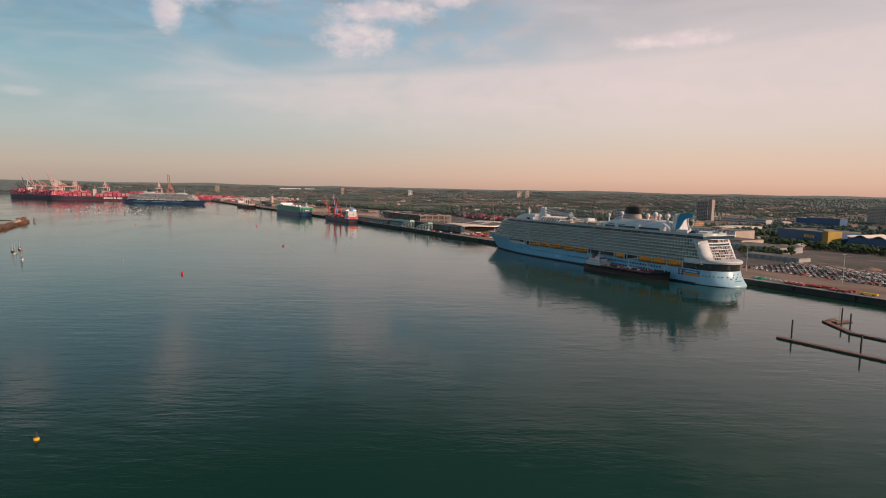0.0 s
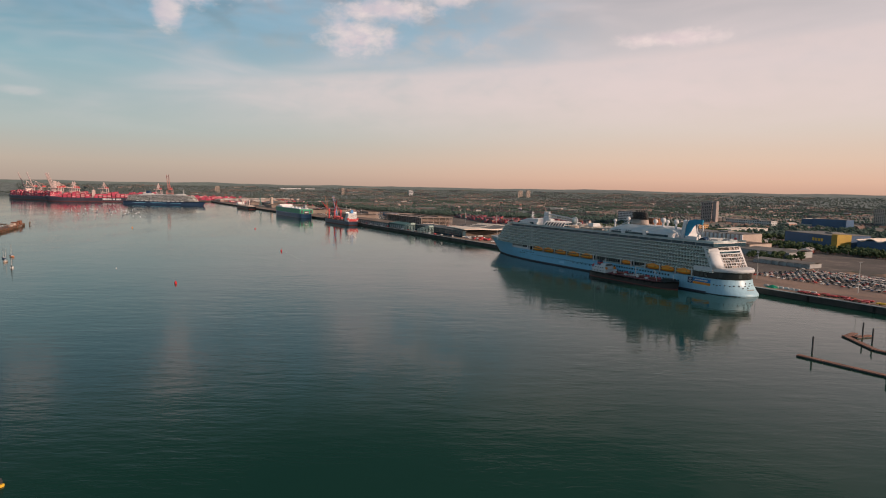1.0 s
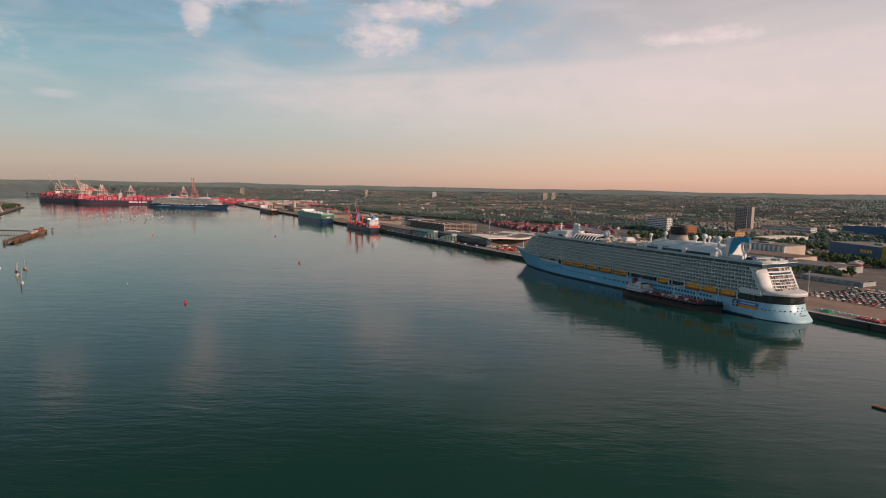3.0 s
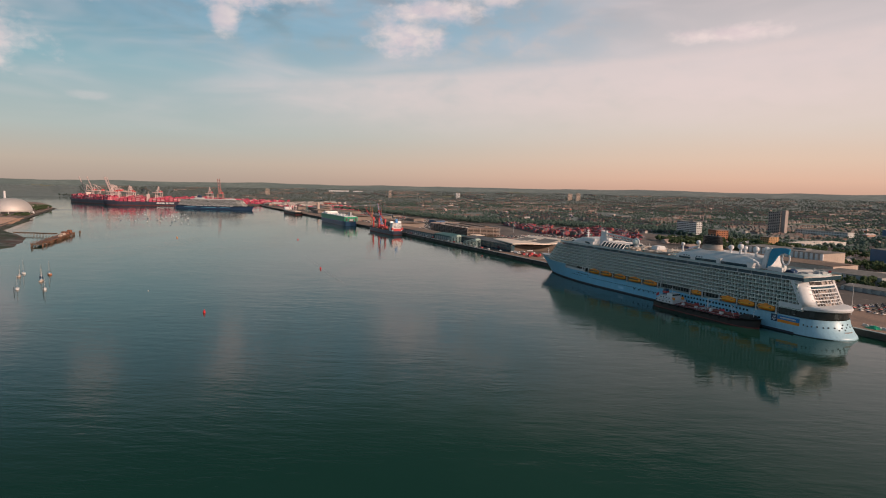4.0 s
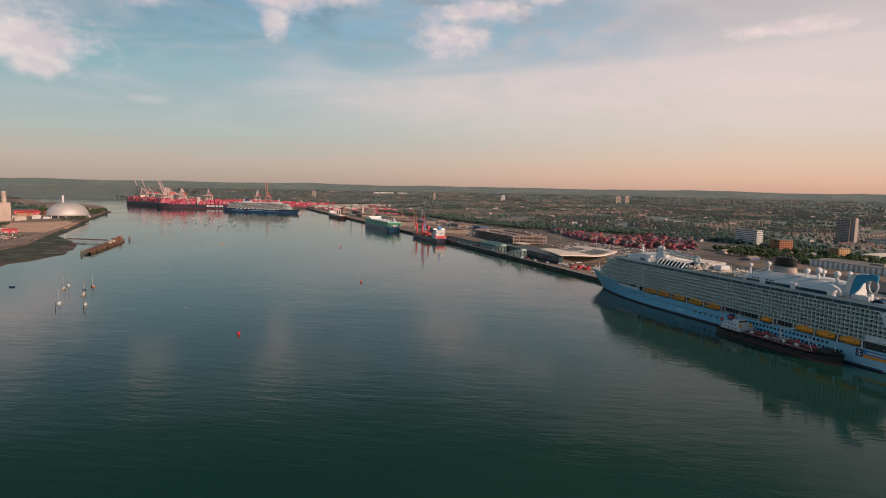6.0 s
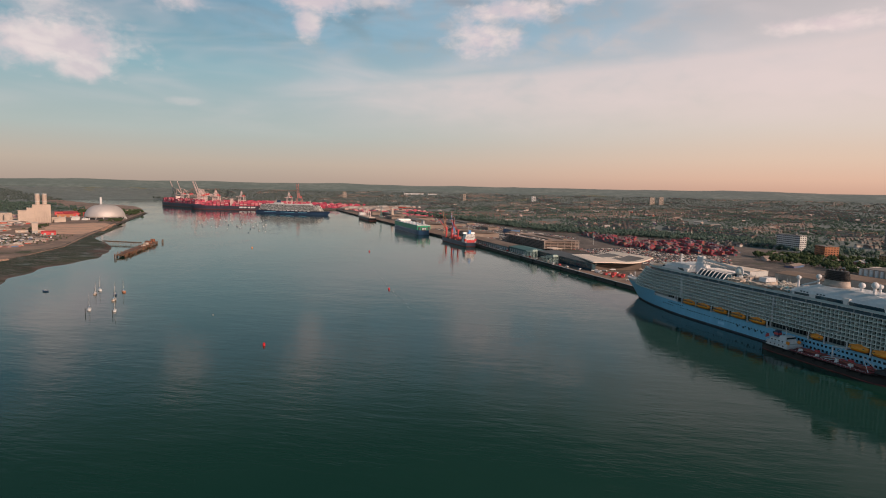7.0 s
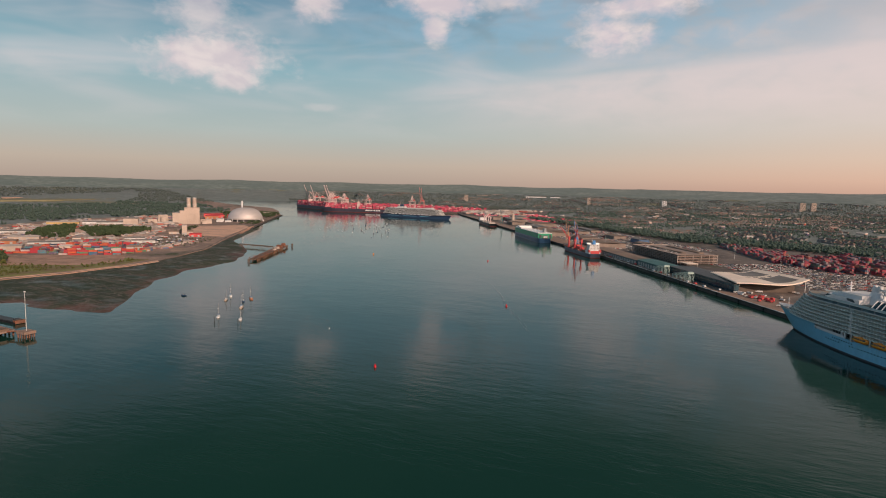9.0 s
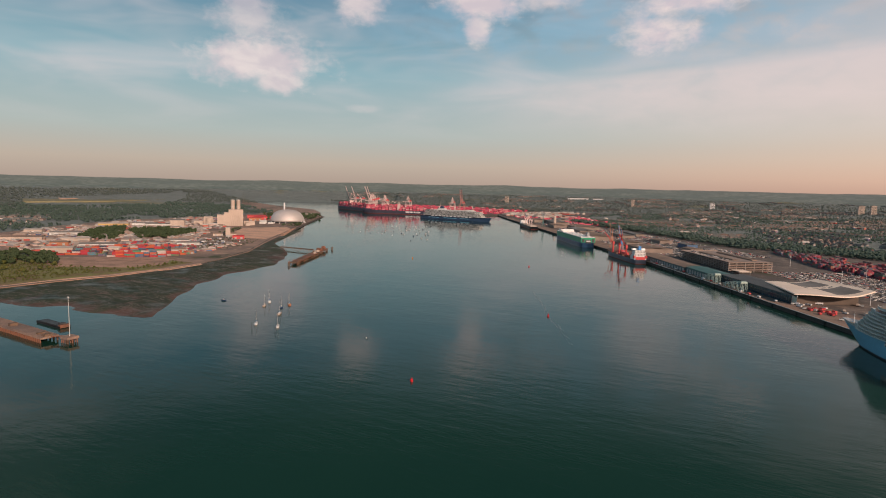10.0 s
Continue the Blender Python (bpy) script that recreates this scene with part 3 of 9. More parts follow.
def houses(name, places, rng, label, size=(9, 8, 7.5), base=None, mats=None, stretch=0.4, turns=None):
    """Many gabled houses in one object."""
    k = len(places)
    z = np.zeros(k) if base is None else np.asarray(base)
    sizes = np.column_stack([size[0] * rng.uniform(1 - stretch, 1 + stretch * 2.2, k), size[1] * rng.uniform(0.8, 1.3, k), size[2] * rng.uniform(0.8, 1.25, k)])
    if turns is None:
        turns = rng.choice([0.5236, 2.094, 0.9, 2.5, 0.1], k) + rng.normal(0, 0.12, k)
    v, f = scatter(HOUSE_V, HOUSE_F, np.column_stack([places, z - 0.2]), sizes, turns, rng)
    return skin(name, v, f, mats or [HOUSE_WALL, HOUSE_ROOF], label, "houses", "stuff", np.tile([0] * 8 + [1] * 6, k))


def street_places(rng, outline, streets, gap=10.5, reach=(90, 260)):
    """House plots on both sides of many short streets: places and the way that each house faces."""
    starts = sow(rng, outline, streets)
    spots, facing = [], []
    for x, y in starts:
        # neighbouring streets run alike
        a = 0.5236 + 1.5708 * (noise.noise(Vector((x * 0.0022, y * 0.0022, 4.0))) > 0) + 0.9 * noise.noise(Vector((x * 0.0012, y * 0.0012, 9.0)))
        for k in range(int(rng.uniform(*reach) / gap)):
            for side_ in (-11.0, 11.0):
                if rng.random() < 0.86:
                    spots.append((x + gap * k * math.cos(a) - side_ * math.sin(a) + rng.normal(0, 0.6), y + gap * k * math.sin(a) + side_ * math.cos(a) + rng.normal(0, 0.6)))
                    facing.append(a + rng.normal(0, 0.05))
    spots, facing = np.array(spots), np.array(facing)
    keep = inside(spots[:, 0], spots[:, 1], outline)
    return spots[keep], facing[keep]


# ---------------------------------------------------------------- water, ground and far country


def land_material(name, dark, mid_tone, light):
    """Made ground: tarmac, gravel and worn grass in large patches."""
    mat = bpy.data.materials.new(name)
    mat.use_nodes = True
    n = Nodes(mat.node_tree)
    at = n.add("ShaderNodeNewGeometry").outputs["Position"]
    big = n.noise(at, 0.008, 4.0, 0.55, 0.4)
    mid = n.noise(at, 0.045, 4.0, 0.6)
    small = n.noise(at, 0.6, 4.0, 0.65)
    tint = n.mix(n.between(big, 0.40, 0.58), mid_tone, dark)
    tint = n.mix(n.between(mid, 0.52, 0.66), tint, light)
    tint = n.mix(n.math("MULTIPLY", n.between(big, 0.56, 0.66), n.between(mid, 0.4, 0.6)), tint, (0.05, 0.065, 0.03, 1))
    tone = n.between(small, 0.3, 0.7, 0.75, 1.15)
    tint = n.mix(1.0, tint, n.vector(tone, tone, tone), "MULTIPLY")
    shader = n.add("ShaderNodeBsdfPrincipled")
    n.put(tint, shader.inputs["Base Color"])
    shader.inputs["Roughness"].default_value = 0.9
    out = n.add("ShaderNodeOutputMaterial")
    n.put(shader.outputs[0], out.inputs[0])
    return mat


def country_material():
    """Far country: woods, fields and roofs run together, greyed and blued for haze."""
    mat = bpy.data.materials.new("far_country")
    mat.use_nodes = True
    n = Nodes(mat.node_tree)
    at = n.add("ShaderNodeNewGeometry").outputs["Position"]
    big = n.noise(at, 0.0016, 4.0, 0.55, 0.5)
    mid = n.noise(at, 0.014, 5.0, 0.65)
    small = n.noise(at, 0.09, 4.0, 0.7)
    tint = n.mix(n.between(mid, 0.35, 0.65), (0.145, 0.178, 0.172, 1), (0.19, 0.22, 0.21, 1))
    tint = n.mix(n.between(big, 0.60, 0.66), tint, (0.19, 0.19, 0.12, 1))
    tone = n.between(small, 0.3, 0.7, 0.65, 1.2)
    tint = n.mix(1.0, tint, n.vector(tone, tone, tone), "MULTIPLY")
    shader = n.add("ShaderNodeBsdfPrincipled")
    n.put(tint, shader.inputs["Base Color"])
    shader.inputs["Roughness"].default_value = 0.95
    out = n.add("ShaderNodeOutputMaterial")
    n.put(shader.outputs[0], out.inputs[0])
    return mat


def mud_material():
    mat = bpy.data.materials.new("tidal_mud")
    mat.use_nodes = True
    n = Nodes(mat.node_tree)
    at = n.add("ShaderNodeNewGeometry").outputs["Position"]
    weed = n.noise(n.scaled(at, 1.0, 0.6, 1.0, -20), 0.016, 5.0, 0.6, 0.9)
    fine = n.noise(at, 0.12, 5.0, 0.65, 0.4)
    split = n.add("ShaderNodeSeparateXYZ")
    n.put(at, split.inputs[0])
    wet = n.math("ADD", split.outputs[2], n.math("MULTIPLY", n.math("SUBTRACT", weed, 0.5), 3.6))
    tint = n.mix(n.between(wet, 0.15, 0.75), (0.115, 0.058, 0.045, 1), (0.020, 0.034, 0.013, 1))
    patch = n.noise(n.scaled(at, 1.0, 0.5, 1.0, -35), 0.040, 4.0, 0.6, 0.8)
    tint = n.mix(n.between(patch, 0.57, 0.66), tint, (0.085, 0.056, 0.044, 1))
    green = n.noise(n.scaled(at, 1.0, 0.7, 1.0, 15), 0.011, 4.0, 0.6, 0.5)
    tint = n.mix(n.between(green, 0.52, 0.62, 0.0, 0.75), tint, (0.030, 0.050, 0.016, 1))
    # pale streaks: glint of wet mud put into the colour
    streak = n.noise(n.scaled(at, 0.3, 2.6, 1.0, -62), 0.040, 5.0, 0.62, 0.6)
    tint = n.mix(n.between(streak, 0.57, 0.66, 0.0, 0.9), tint, (0.13, 0.10, 0.085, 1))
    tint = n.mix(n.between(streak, 0.44, 0.35, 0.0, 0.9), tint, (0.014, 0.020, 0.010, 1))
    # pale runnels: shine of wet channels put into the colour
    runnel = n.noise(n.scaled(at, 0.5, 1.6, 1.0, 40), 0.030, 6.0, 0.7, 1.4)
    tint = n.mix(n.between(n.math("ABSOLUTE", n.math("SUBTRACT", runnel, 0.5)), 0.018, 0.004, 0.0, 0.9), tint, (0.17, 0.14, 0.125, 1))
    tint = n.mix(n.between(fine, 0.52, 0.72, 0.0, 0.6), tint, (0.05, 0.045, 0.036, 1))
    shader = n.add("ShaderNodeBsdfPrincipled")
    n.put(tint, shader.inputs["Base Color"])
    n.put(n.between(n.noise(at, 0.03, 4.0, 0.6), 0.45, 0.7, 0.85, 0.35), shader.inputs["Roughness"])
    b = n.add("ShaderNodeBump")
    b.inputs["Strength"].default_value, b.inputs["Distance"].default_value = 0.5, 0.4
    n.put(fine, b.inputs["Height"])
    n.put(b.outputs[0], shader.inputs["Normal"])
    out = n.add("ShaderNodeOutputMaterial")
    n.put(shader.outputs[0], out.inputs[0])
    return mat


LAND = land_material("docklands_ground", (0.10, 0.088, 0.083, 1), (0.155, 0.13, 0.118, 1), (0.22, 0.18, 0.158, 1))
WEST_LAND = land_material("sandy_works_ground", (0.20, 0.15, 0.125, 1), (0.30, 0.21, 0.168, 1), (0.40, 0.275, 0.21, 1))
COUNTRY, MUD = country_material(), mud_material()
GRASS = material("rough_grass", (0.19, 0.20, 0.065, 1), 0.95, vary=0.4, grain=0.35, stain=0.03, other=(0.17, 0.12, 0.06, 1), coords="Position")
SAND = material("pinkish_sand", (0.66, 0.41, 0.29, 1), 0.95, vary=0.25, grain=0.3, stain=0.03, other=(0.50, 0.33, 0.25, 1), coords="Position")
SHINGLE = material("dark_wet_shingle", (0.10, 0.08, 0.07, 1), 0.9, vary=0.45, grain=0.5, stain=0.05, other=(0.05, 0.055, 0.04, 1), coords="Position")
EARTH = material("bare_brown_earth", (0.42, 0.265, 0.20, 1), 0.95, vary=0.3, grain=0.3, stain=0.04, other=(0.25, 0.165, 0.12, 1), coords="Position")
FIELD = material("pale_meadow", (0.22, 0.205, 0.12, 1), 0.95, vary=0.25, grain=0.05, stain=0.006, coords="Position")
TARMAC = material("worn_tarmac", (0.075, 0.068, 0.065, 1), 0.9, vary=0.3, grain=0.4, stain=0.05, coords="Position")

bm = mesh_bm()
bmesh.ops.create_grid(bm, x_segments=8, y_segments=8, size=4900)
water = part("water", bm, WATER)
put(water, (-300, 700, 0))
tagged(water, "calm dark green tidal river water with fine ripples", "water", "", "structure")


def sheet(name, outline, z0, z1, mats, label, category="ground", wall=1):
    """Ground with a flat top and upright sides."""
    bm = mesh_bm()
    lo = [bm.verts.new((x, y, z0)) for x, y in outline]
    hi = [bm.verts.new((x, y, z1)) for x, y in outline]
    for k in range(len(lo)):
        j = (k + 1) % len(lo)
        bm.faces.new((lo[k], lo[j], hi[j], hi[k])).material_index = wall
    bmesh.ops.triangulate(bm, faces=[bm.faces.new(hi)])
    return tagged(part(name, bm, mats), label, category, "", "structure")


def arc(radius, a0, a1, steps, cx=-200.0, cy=300.0):
    return [(cx + radius * math.sin(radians(a)), cy + radius * math.cos(radians(a))) for a in np.linspace(a0, a1, steps)]


east_edge = [tuple(dock(s, quay_n(s)).xy) for s in (-900, BEND, 2560)]
north_edge = [(-1010, 2560), (-1080, 2470), (-1175, 2490), (-1560, 2410), (-1850, 2590), (-1930, 2900), (-2050, 3300), (-2500, 3780)]
sheet("ground_east", east_edge + north_edge + arc(4650, -39, 150, 26), -4.0, 4.2, [LAND, QUAY_FACE], "flat docklands of tarmac and gravel behind a dark quay wall")

shore = [(-900, 150), (-790, 380), (-766, 503), (-761, 562), (-748, 626), (-743, 706), (-750, 759), (-816, 924), (-949, 1120), (-1020, 1235), (-1098, 1345),
         (-1260, 1600), (-1465, 1925), (-1640, 2130), (-1840, 2330), (-2230, 2500), (-2700, 2790), (-3300, 3300)]
sheet("ground_west", shore + arc(4650, -47, -170, 20)[0:], -4.0, 3.2, [WEST_LAND, EARTH], "low west bank of rough ground and industry", wall=1)


def bank(name, outer, inner, z_out, z_in, mat, label, rows=10, cols=60, rough=0.25, seed=3, lift=0.0):
    """A sloping strip of shore between two lines."""
    rng = np.random.default_rng(seed)

    def along(line, k):
        d = np.r_[0, np.cumsum([math.dist(a, b) for a, b in zip(line, line[1:])])]
        q = np.linspace(0, d[-1], k)
        return np.column_stack([np.interp(q, d, [p[0] for p in line]), np.interp(q, d, [p[1] for p in line])])

    a, b = along(outer, cols), along(inner, cols)
    w = np.linspace(0, 1, rows)[:, None, None]
    p = a[None] * (1 - w) + b[None] * w
    z = z_out * (1 - w[..., 0]) + z_in * w[..., 0] + np.zeros((rows, cols))
    z[1:-1] += lift * np.sin(np.linspace(0, math.pi, rows))[1:-1, None]
    for k in range(rows):
        for j in range(cols):
            z[k, j] += rough * 2 * noise.noise(Vector((p[k, j, 0] * 0.02, p[k, j, 1] * 0.02, 0))) + rng.normal(0, rough * 0.12)
    v = np.concatenate([p, z[..., None]], -1).reshape(-1, 3)
    f = [(k * cols + j, k * cols + j + 1, (k + 1) * cols + j + 1, (k + 1) * cols + j) for k in range(rows - 1) for j in range(cols - 1)]
    return skin(name, v, f, mat, label, "ground", "structure", None, True)


bank("mudflat", [(-940, 462), (-790, 462), (-690, 464), (-625, 483), (-556, 492), (-512, 505), (-526, 530), (-570, 578), (-608, 634), (-652, 727), (-672, 834), (-727, 930), (-822, 1023), (-892, 1064), (-1000, 1235), (-1080, 1370)],
     [(-940, 500), (-800, 500), (-766, 503), (-764, 530), (-761, 562), (-752, 600), (-748, 626), (-744, 680), (-743, 706), (-750, 759), (-775, 830), (-816, 924), (-880, 1020), (-1010, 1232), (-1090, 1360)],
     -0.10, 2.4, MUD, "brown tidal mudflat with dark green weed and glints painted on wet channels", 26, 130, 0.24, 3, 0.35)
bank("beach", [(-795, 380), (-758, 503), (-753, 562), (-740, 626), (-735, 706), (-742, 762)], [(-815, 380), (-778, 503), (-772, 562), (-756, 626), (-750, 706), (-756, 770)],
     1.4, 3.6, SAND, "narrow strip of pinkish sand and shingle", 5, 90, 0.15)
bank("stony_shore", [(-742, 758), (-806, 924), (-938, 1120), (-1010, 1235), (-1086, 1345), (-1248, 1600), (-1450, 1925)], [(-754, 768), (-822, 924), (-956, 1120), (-1028, 1235), (-1106, 1345), (-1268, 1600), (-1476, 1925)],
     0.9, 3.5, SHINGLE, "dark stony foreshore under the works", 6, 160, 0.3, 5)
sheet("grass_field", [(-1200, 420), (-795, 420), (-779, 562), (-765, 626), (-760, 700), (-775, 770), (-850, 760), (-905, 700), (-1000, 680), (-1200, 600)], 2.0, 3.5, [GRASS, GRASS], "rough green grass field with scrub")
sheet("earth_field", [(-960, 650), (-890, 628), (-800, 680), (-785, 735), (-850, 790), (-880, 772), (-960, 705)], 2.0, 3.7, [EARTH, EARTH], "bare brown earth behind the shore")
sheet("sand_field", [(-965, 1120), (-1075, 1105), (-1223, 1303), (-1172, 1412), (-1120, 1372), (-1040, 1250)], 2.0, 3.6, [SAND, SAND], "wide field of pinkish fill sand")
sheet("meadow", [(-3305, 1842), (-3400, 2400), (-3490, 2974), (-2949, 2533), (-2880, 2000), (-2971, 1668)], 2.0, 13.0, [FIELD, FIELD], "pale meadow between far woods")
sheet("pink_field", [(-3430, 2081), (-3500, 2380), (-3280, 2240), (-3140, 1930)], 3.0, 15.5, [SAND, SAND], "pinkish ploughed field between far woods")
sheet("quay_apron", [tuple(dock(s, n).xy) for s, n in ((-300, 460.5), (BEND, 460.5), (2500, quay_n(2500) + 1.5), (2500, quay_n(2500) + 30), (BEND, 508), (700, 508), (660, 560), (-300, 510))],
      3.2, 4.25, [CONCRETE, CONCRETE], "wide brown concrete quay apron", "quay")


def hills(name, a0, a1, r0, r1, top, base, label, seed):
    """Gently rising wooded country out to the edge of sight."""
    rng = np.random.default_rng(seed)
    rows, cols = 14, 110
    v = []
    for k in range(rows):
        w = k / (rows - 1)
        for j in range(cols):
            a = radians(a0 + (a1 - a0) * j / (cols - 1))
            r = r0 + (r1 - r0) * w
            x, y = -200 + r * math.sin(a), 300 + r * math.cos(a)
            h = base - 2 + (top - base) * w ** 1.8 + 9 * w * noise.noise(Vector((x * 0.0016, y * 0.0016, seed))) + 2.5 * w * rng.normal()
            v.append((x, y, h))
    f = [(k * cols + j, k * cols + j + 1, (k + 1) * cols + j + 1, (k + 1) * cols + j) for k in range(rows - 1) for j in range(cols - 1)]
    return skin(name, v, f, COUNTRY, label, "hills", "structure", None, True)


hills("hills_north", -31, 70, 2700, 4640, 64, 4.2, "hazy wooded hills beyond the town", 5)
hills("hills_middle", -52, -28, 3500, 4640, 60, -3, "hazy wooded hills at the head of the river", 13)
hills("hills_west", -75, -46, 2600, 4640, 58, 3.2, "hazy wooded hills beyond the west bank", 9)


def ground_z(x, y):
    """Height of the land, for what grows or stands on it."""
    r = math.hypot(x + 200, y - 300)
    a = math.degrees(math.atan2(x + 200, y - 300))
    east = (x - dock(0, QUAY).x) * N.x + (y - dock(0, QUAY).y) * N.y > -200 or a > -39
    base = 4.2 if east else 3.2
    lo, top = (2700, 64) if east else (2600, 58)
    w = min(max((r - lo) / (4640 - lo), 0), 1)
    return base + max(0.0, (top - base) * w ** 1.8 - 2)


# fenders and ladders along the quay face
fender_bm = mesh_bm()
for z in (0.9, 2.0, 3.1):
    tube(fender_bm, (0, -0.7, z), (0, 0.7, z), 0.4, 0.4, 8)
box(fender_bm, -0.25, 0.2, -0.7, 0.7, 0.3, 3.9)
fender = part("fender", fender_bm, TYRE)
tagged(fender, "black rubber fender on the quay wall", "fender", "fenders along the quay")
fender_places = [s for s in range(40, 1140, 44)]
put(fender, dock(fender_places[0], QUAY - 0.4), 30)
for s in fender_places[1:]:
    copy_thing(fender, pose(*dock(s, QUAY - 0.4), 0, 0, 30))
bm = mesh_bm()
box(bm, -500, 1140, 0, 1.1, 0, 0.45)
tagged(put(part("quay_kerb", bm, PALE_GREY), dock(0, QUAY + 1.3, 4.25), 120), "pale concrete kerb along the quay edge", "kerb", "", "structure")


# ---------------------------------------------------------------- the large cruise ship at the quay
# local x runs from the stern to the bow, y to the side that faces the river, z up from the waterline

LINER = thing("cruise_ship", "large white cruise ship with pale blue hull moored at the quay", "cruise ship", dock(288, 438.3), 120)


def bow_end(z):
    """Where the stem lies at each height."""
    return 338 + 1.18 * z


STERN_LINE = ((-2.0, 2.0), (0.4, 0.0), (1.6, 0.6), (3.2, 2.3), (6.0, 4.7), (9.0, 6.3), (12.0, 7.2), (17.6, 6.6), (20.0, 4.4))


def stern_at(z):
    """Aftmost point of the hull at each height: a ducktail at the waterline under a hollow counter."""
    return float(np.interp(z, [p[0] for p in STERN_LINE], [p[1] for p in STERN_LINE]))


def liner_half(x, z):
    """Half breadth of the hull."""
    end = bow_end(z)
    b = 20.4
    if x > 228:
        w = min((x - 228) / (end - 228), 1.0)
        b *= max(1 - w ** (2.0 + 0.035 * z), 0.0) ** 0.9
    if x < 28:
        a = stern_at(z)
        w = min(max((28 - x) / (28 - a), 0.0), 1.0)
        b *= math.sqrt(max(1 - w ** 2.1, 0.0))
    return b


def round_stern(a, half, x0=28.0, steps=18, power=2.1):
    """Plan curve from the side at x0 round the stern to the other side."""
    pts = []
    for k in range(steps + 1):
        t = -math.pi / 2 + math.pi * k / steps
        pts.append((x0 - (x0 - a) * math.cos(t) ** (2 / power), -half * math.copysign(abs(math.sin(t)) ** 0.95, t)))
    return pts


def liner_hull():
    zs = [-2.0, 0.4, 1.6, 3.2, 6, 9, 12.0]
    xs = [28, 34, 60, 110, 160, 228, 245, 260, 272, 284, 294, 304, 312, 319, 325, 330, 335, 340, 345, 349, 352.2]
    bm = mesh_bm()
    rings = []
    for z in zs:
        side = [(min(x, bow_end(z)), liner_half(min(x, bow_end(z)), z), z) for x in xs]
        rings.append([(x, y, z) for x, y in round_stern(stern_at(z), 20.4)[::-1]][::-1] + [(x, -y, zz) for x, y, zz in side] + side[::-1])
    loft(bm, rings, True, False)
    bmesh.ops.remove_doubles(bm, verts=bm.verts[:], dist=0.02)
    bmesh.ops.recalc_face_normals(bm, faces=bm.faces[:])
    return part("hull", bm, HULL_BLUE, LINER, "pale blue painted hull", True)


def liner_band(name, mat, x0, x1, z0, z1, out=0.0, label="", steps=40):
    """A band along both sides of the ship between two heights."""
    bm = mesh_bm()
    for s in (1, -1):
        lo, hi = [], []
        for x in np.linspace(x0, x1, steps):
            for z, row in ((z0, lo), (z1, hi)):
                xx = min(x, bow_end(z))
                row.append(bm.verts.new((xx, s * (liner_half(xx, z) + out), z)))
        for k in range(steps - 1):
            bm.faces.new((lo[k], lo[k + 1], hi[k + 1], hi[k]))
    return part(name, bm, mat, LINER, label, True)


def stern_wrap(name, mat, levels, half, x0, label="", power=2.1, smooth=True, caps=False):
    """A wall that runs from one side round the stern to the other; levels: height and aftmost x."""
    bm = mesh_bm()
    rings = [[(x, y, z) for x, y in round_stern(a, half, x0, 24, power)] for z, a in levels]
    loft(bm, rings, caps, caps)
    return part(name, bm, mat, LINER, label, smooth)


liner_hull()
liner_band("boot_stripe", LINER_BOOT, 28, 339.5, -0.8, 1.3, 0.06, "dark waterline stripe", 70)
bm = mesh_bm()
loft(bm, [[(x, y, z) for x, y in round_stern(stern_at(z) - 0.06, 20.46)] for z in (-0.8, 0.5)], False, False)
part("stern_boot_stripe", bm, LINER_BOOT, LINER, "dark waterline stripe round the stern", True)
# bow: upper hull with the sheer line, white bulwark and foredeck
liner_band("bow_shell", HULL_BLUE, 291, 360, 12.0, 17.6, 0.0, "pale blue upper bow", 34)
liner_band("bulwark", WHITE, 318, 362, 17.6, 19.8, 0.02, "white bulwark round the foredeck", 30)
bm = mesh_bm()
lo = [bm.verts.new((x, liner_half(x, 17.4), 17.4)) for x in np.linspace(291, 358.4, 22)]
hi = [bm.verts.new((x, -liner_half(x, 17.4), 17.4)) for x in np.linspace(291, 358.4, 22)]
for k in range(21):
    bm.faces.new((lo[k], lo[k + 1], hi[k + 1], hi[k]))
part("foredeck", bm, DECK, LINER, "pinkish open foredeck")
bm = mesh_bm()
box(bm, 337, 343, -3, 3, 17.4, 19.2, top=(0.5, 0.5))
tube(bm, (347, 0, 17.4), (347, 0, 27), 0.35, 0.2)
beam(bm, (345.6, 0, 25), (348.4, 0, 25), 0.2)
part("foremast", bm, WHITE, LINER)
for x in (328, 333):
    bm = mesh_bm()
    tube(bm, (x, -2.2, 18.2), (x, 2.2, 18.2), 0.9, 0.9, 12)
    box(bm, x - 1.2, x + 1.2, -2.6, 2.6, 17.4, 17.9)
    part("winch", bm, PALE_GREY, LINER, "grey mooring winch")
# open mooring gallery between boats and bow: recessed wall, white rail, slanting end
bm = mesh_bm()
for s in (1, -1):
    box(bm, 252, 292, min(s * 14.0, s * 14.6), max(s * 14.0, s * 14.6), 12.0, 18.0)
part("mooring_gallery", bm, PALE_GREY, LINER, "pale grey open mooring gallery")
liner_band("gallery_rail", WHITE, 256, 291, 12.0, 14.2, 0.05, "white rail and fittings of the mooring gallery")
for x in (255, 258.5):
    bm = mesh_bm()
    box(bm, x, x + 1.0, liner_half(x, 13) - 1.4, liner_half(x, 13) - 0.2, 12.0, 16.8)
    part("gallery_post", bm, WHITE, LINER)

# core of the superstructure, behind balconies and boats
bm = mesh_bm()
box(bm, 30, 290, -17.2, 17.2, 11.8, 17.2)
part("boat_deck_wall", bm, BOAT_WALL, LINER, "grey-green windowed wall behind the lifeboats")
bm = mesh_bm()
box(bm, -1.1, 1.1, 17.1, 17.35, 12.8, 15.8)
pane = part("promenade_window", bm, GLASS, LINER)
pane.matrix_local = pose(92, 0, 0)
for k in range(1, 62):
    again(pane, LINER, (92 + 2.9 * k, 0, 0))


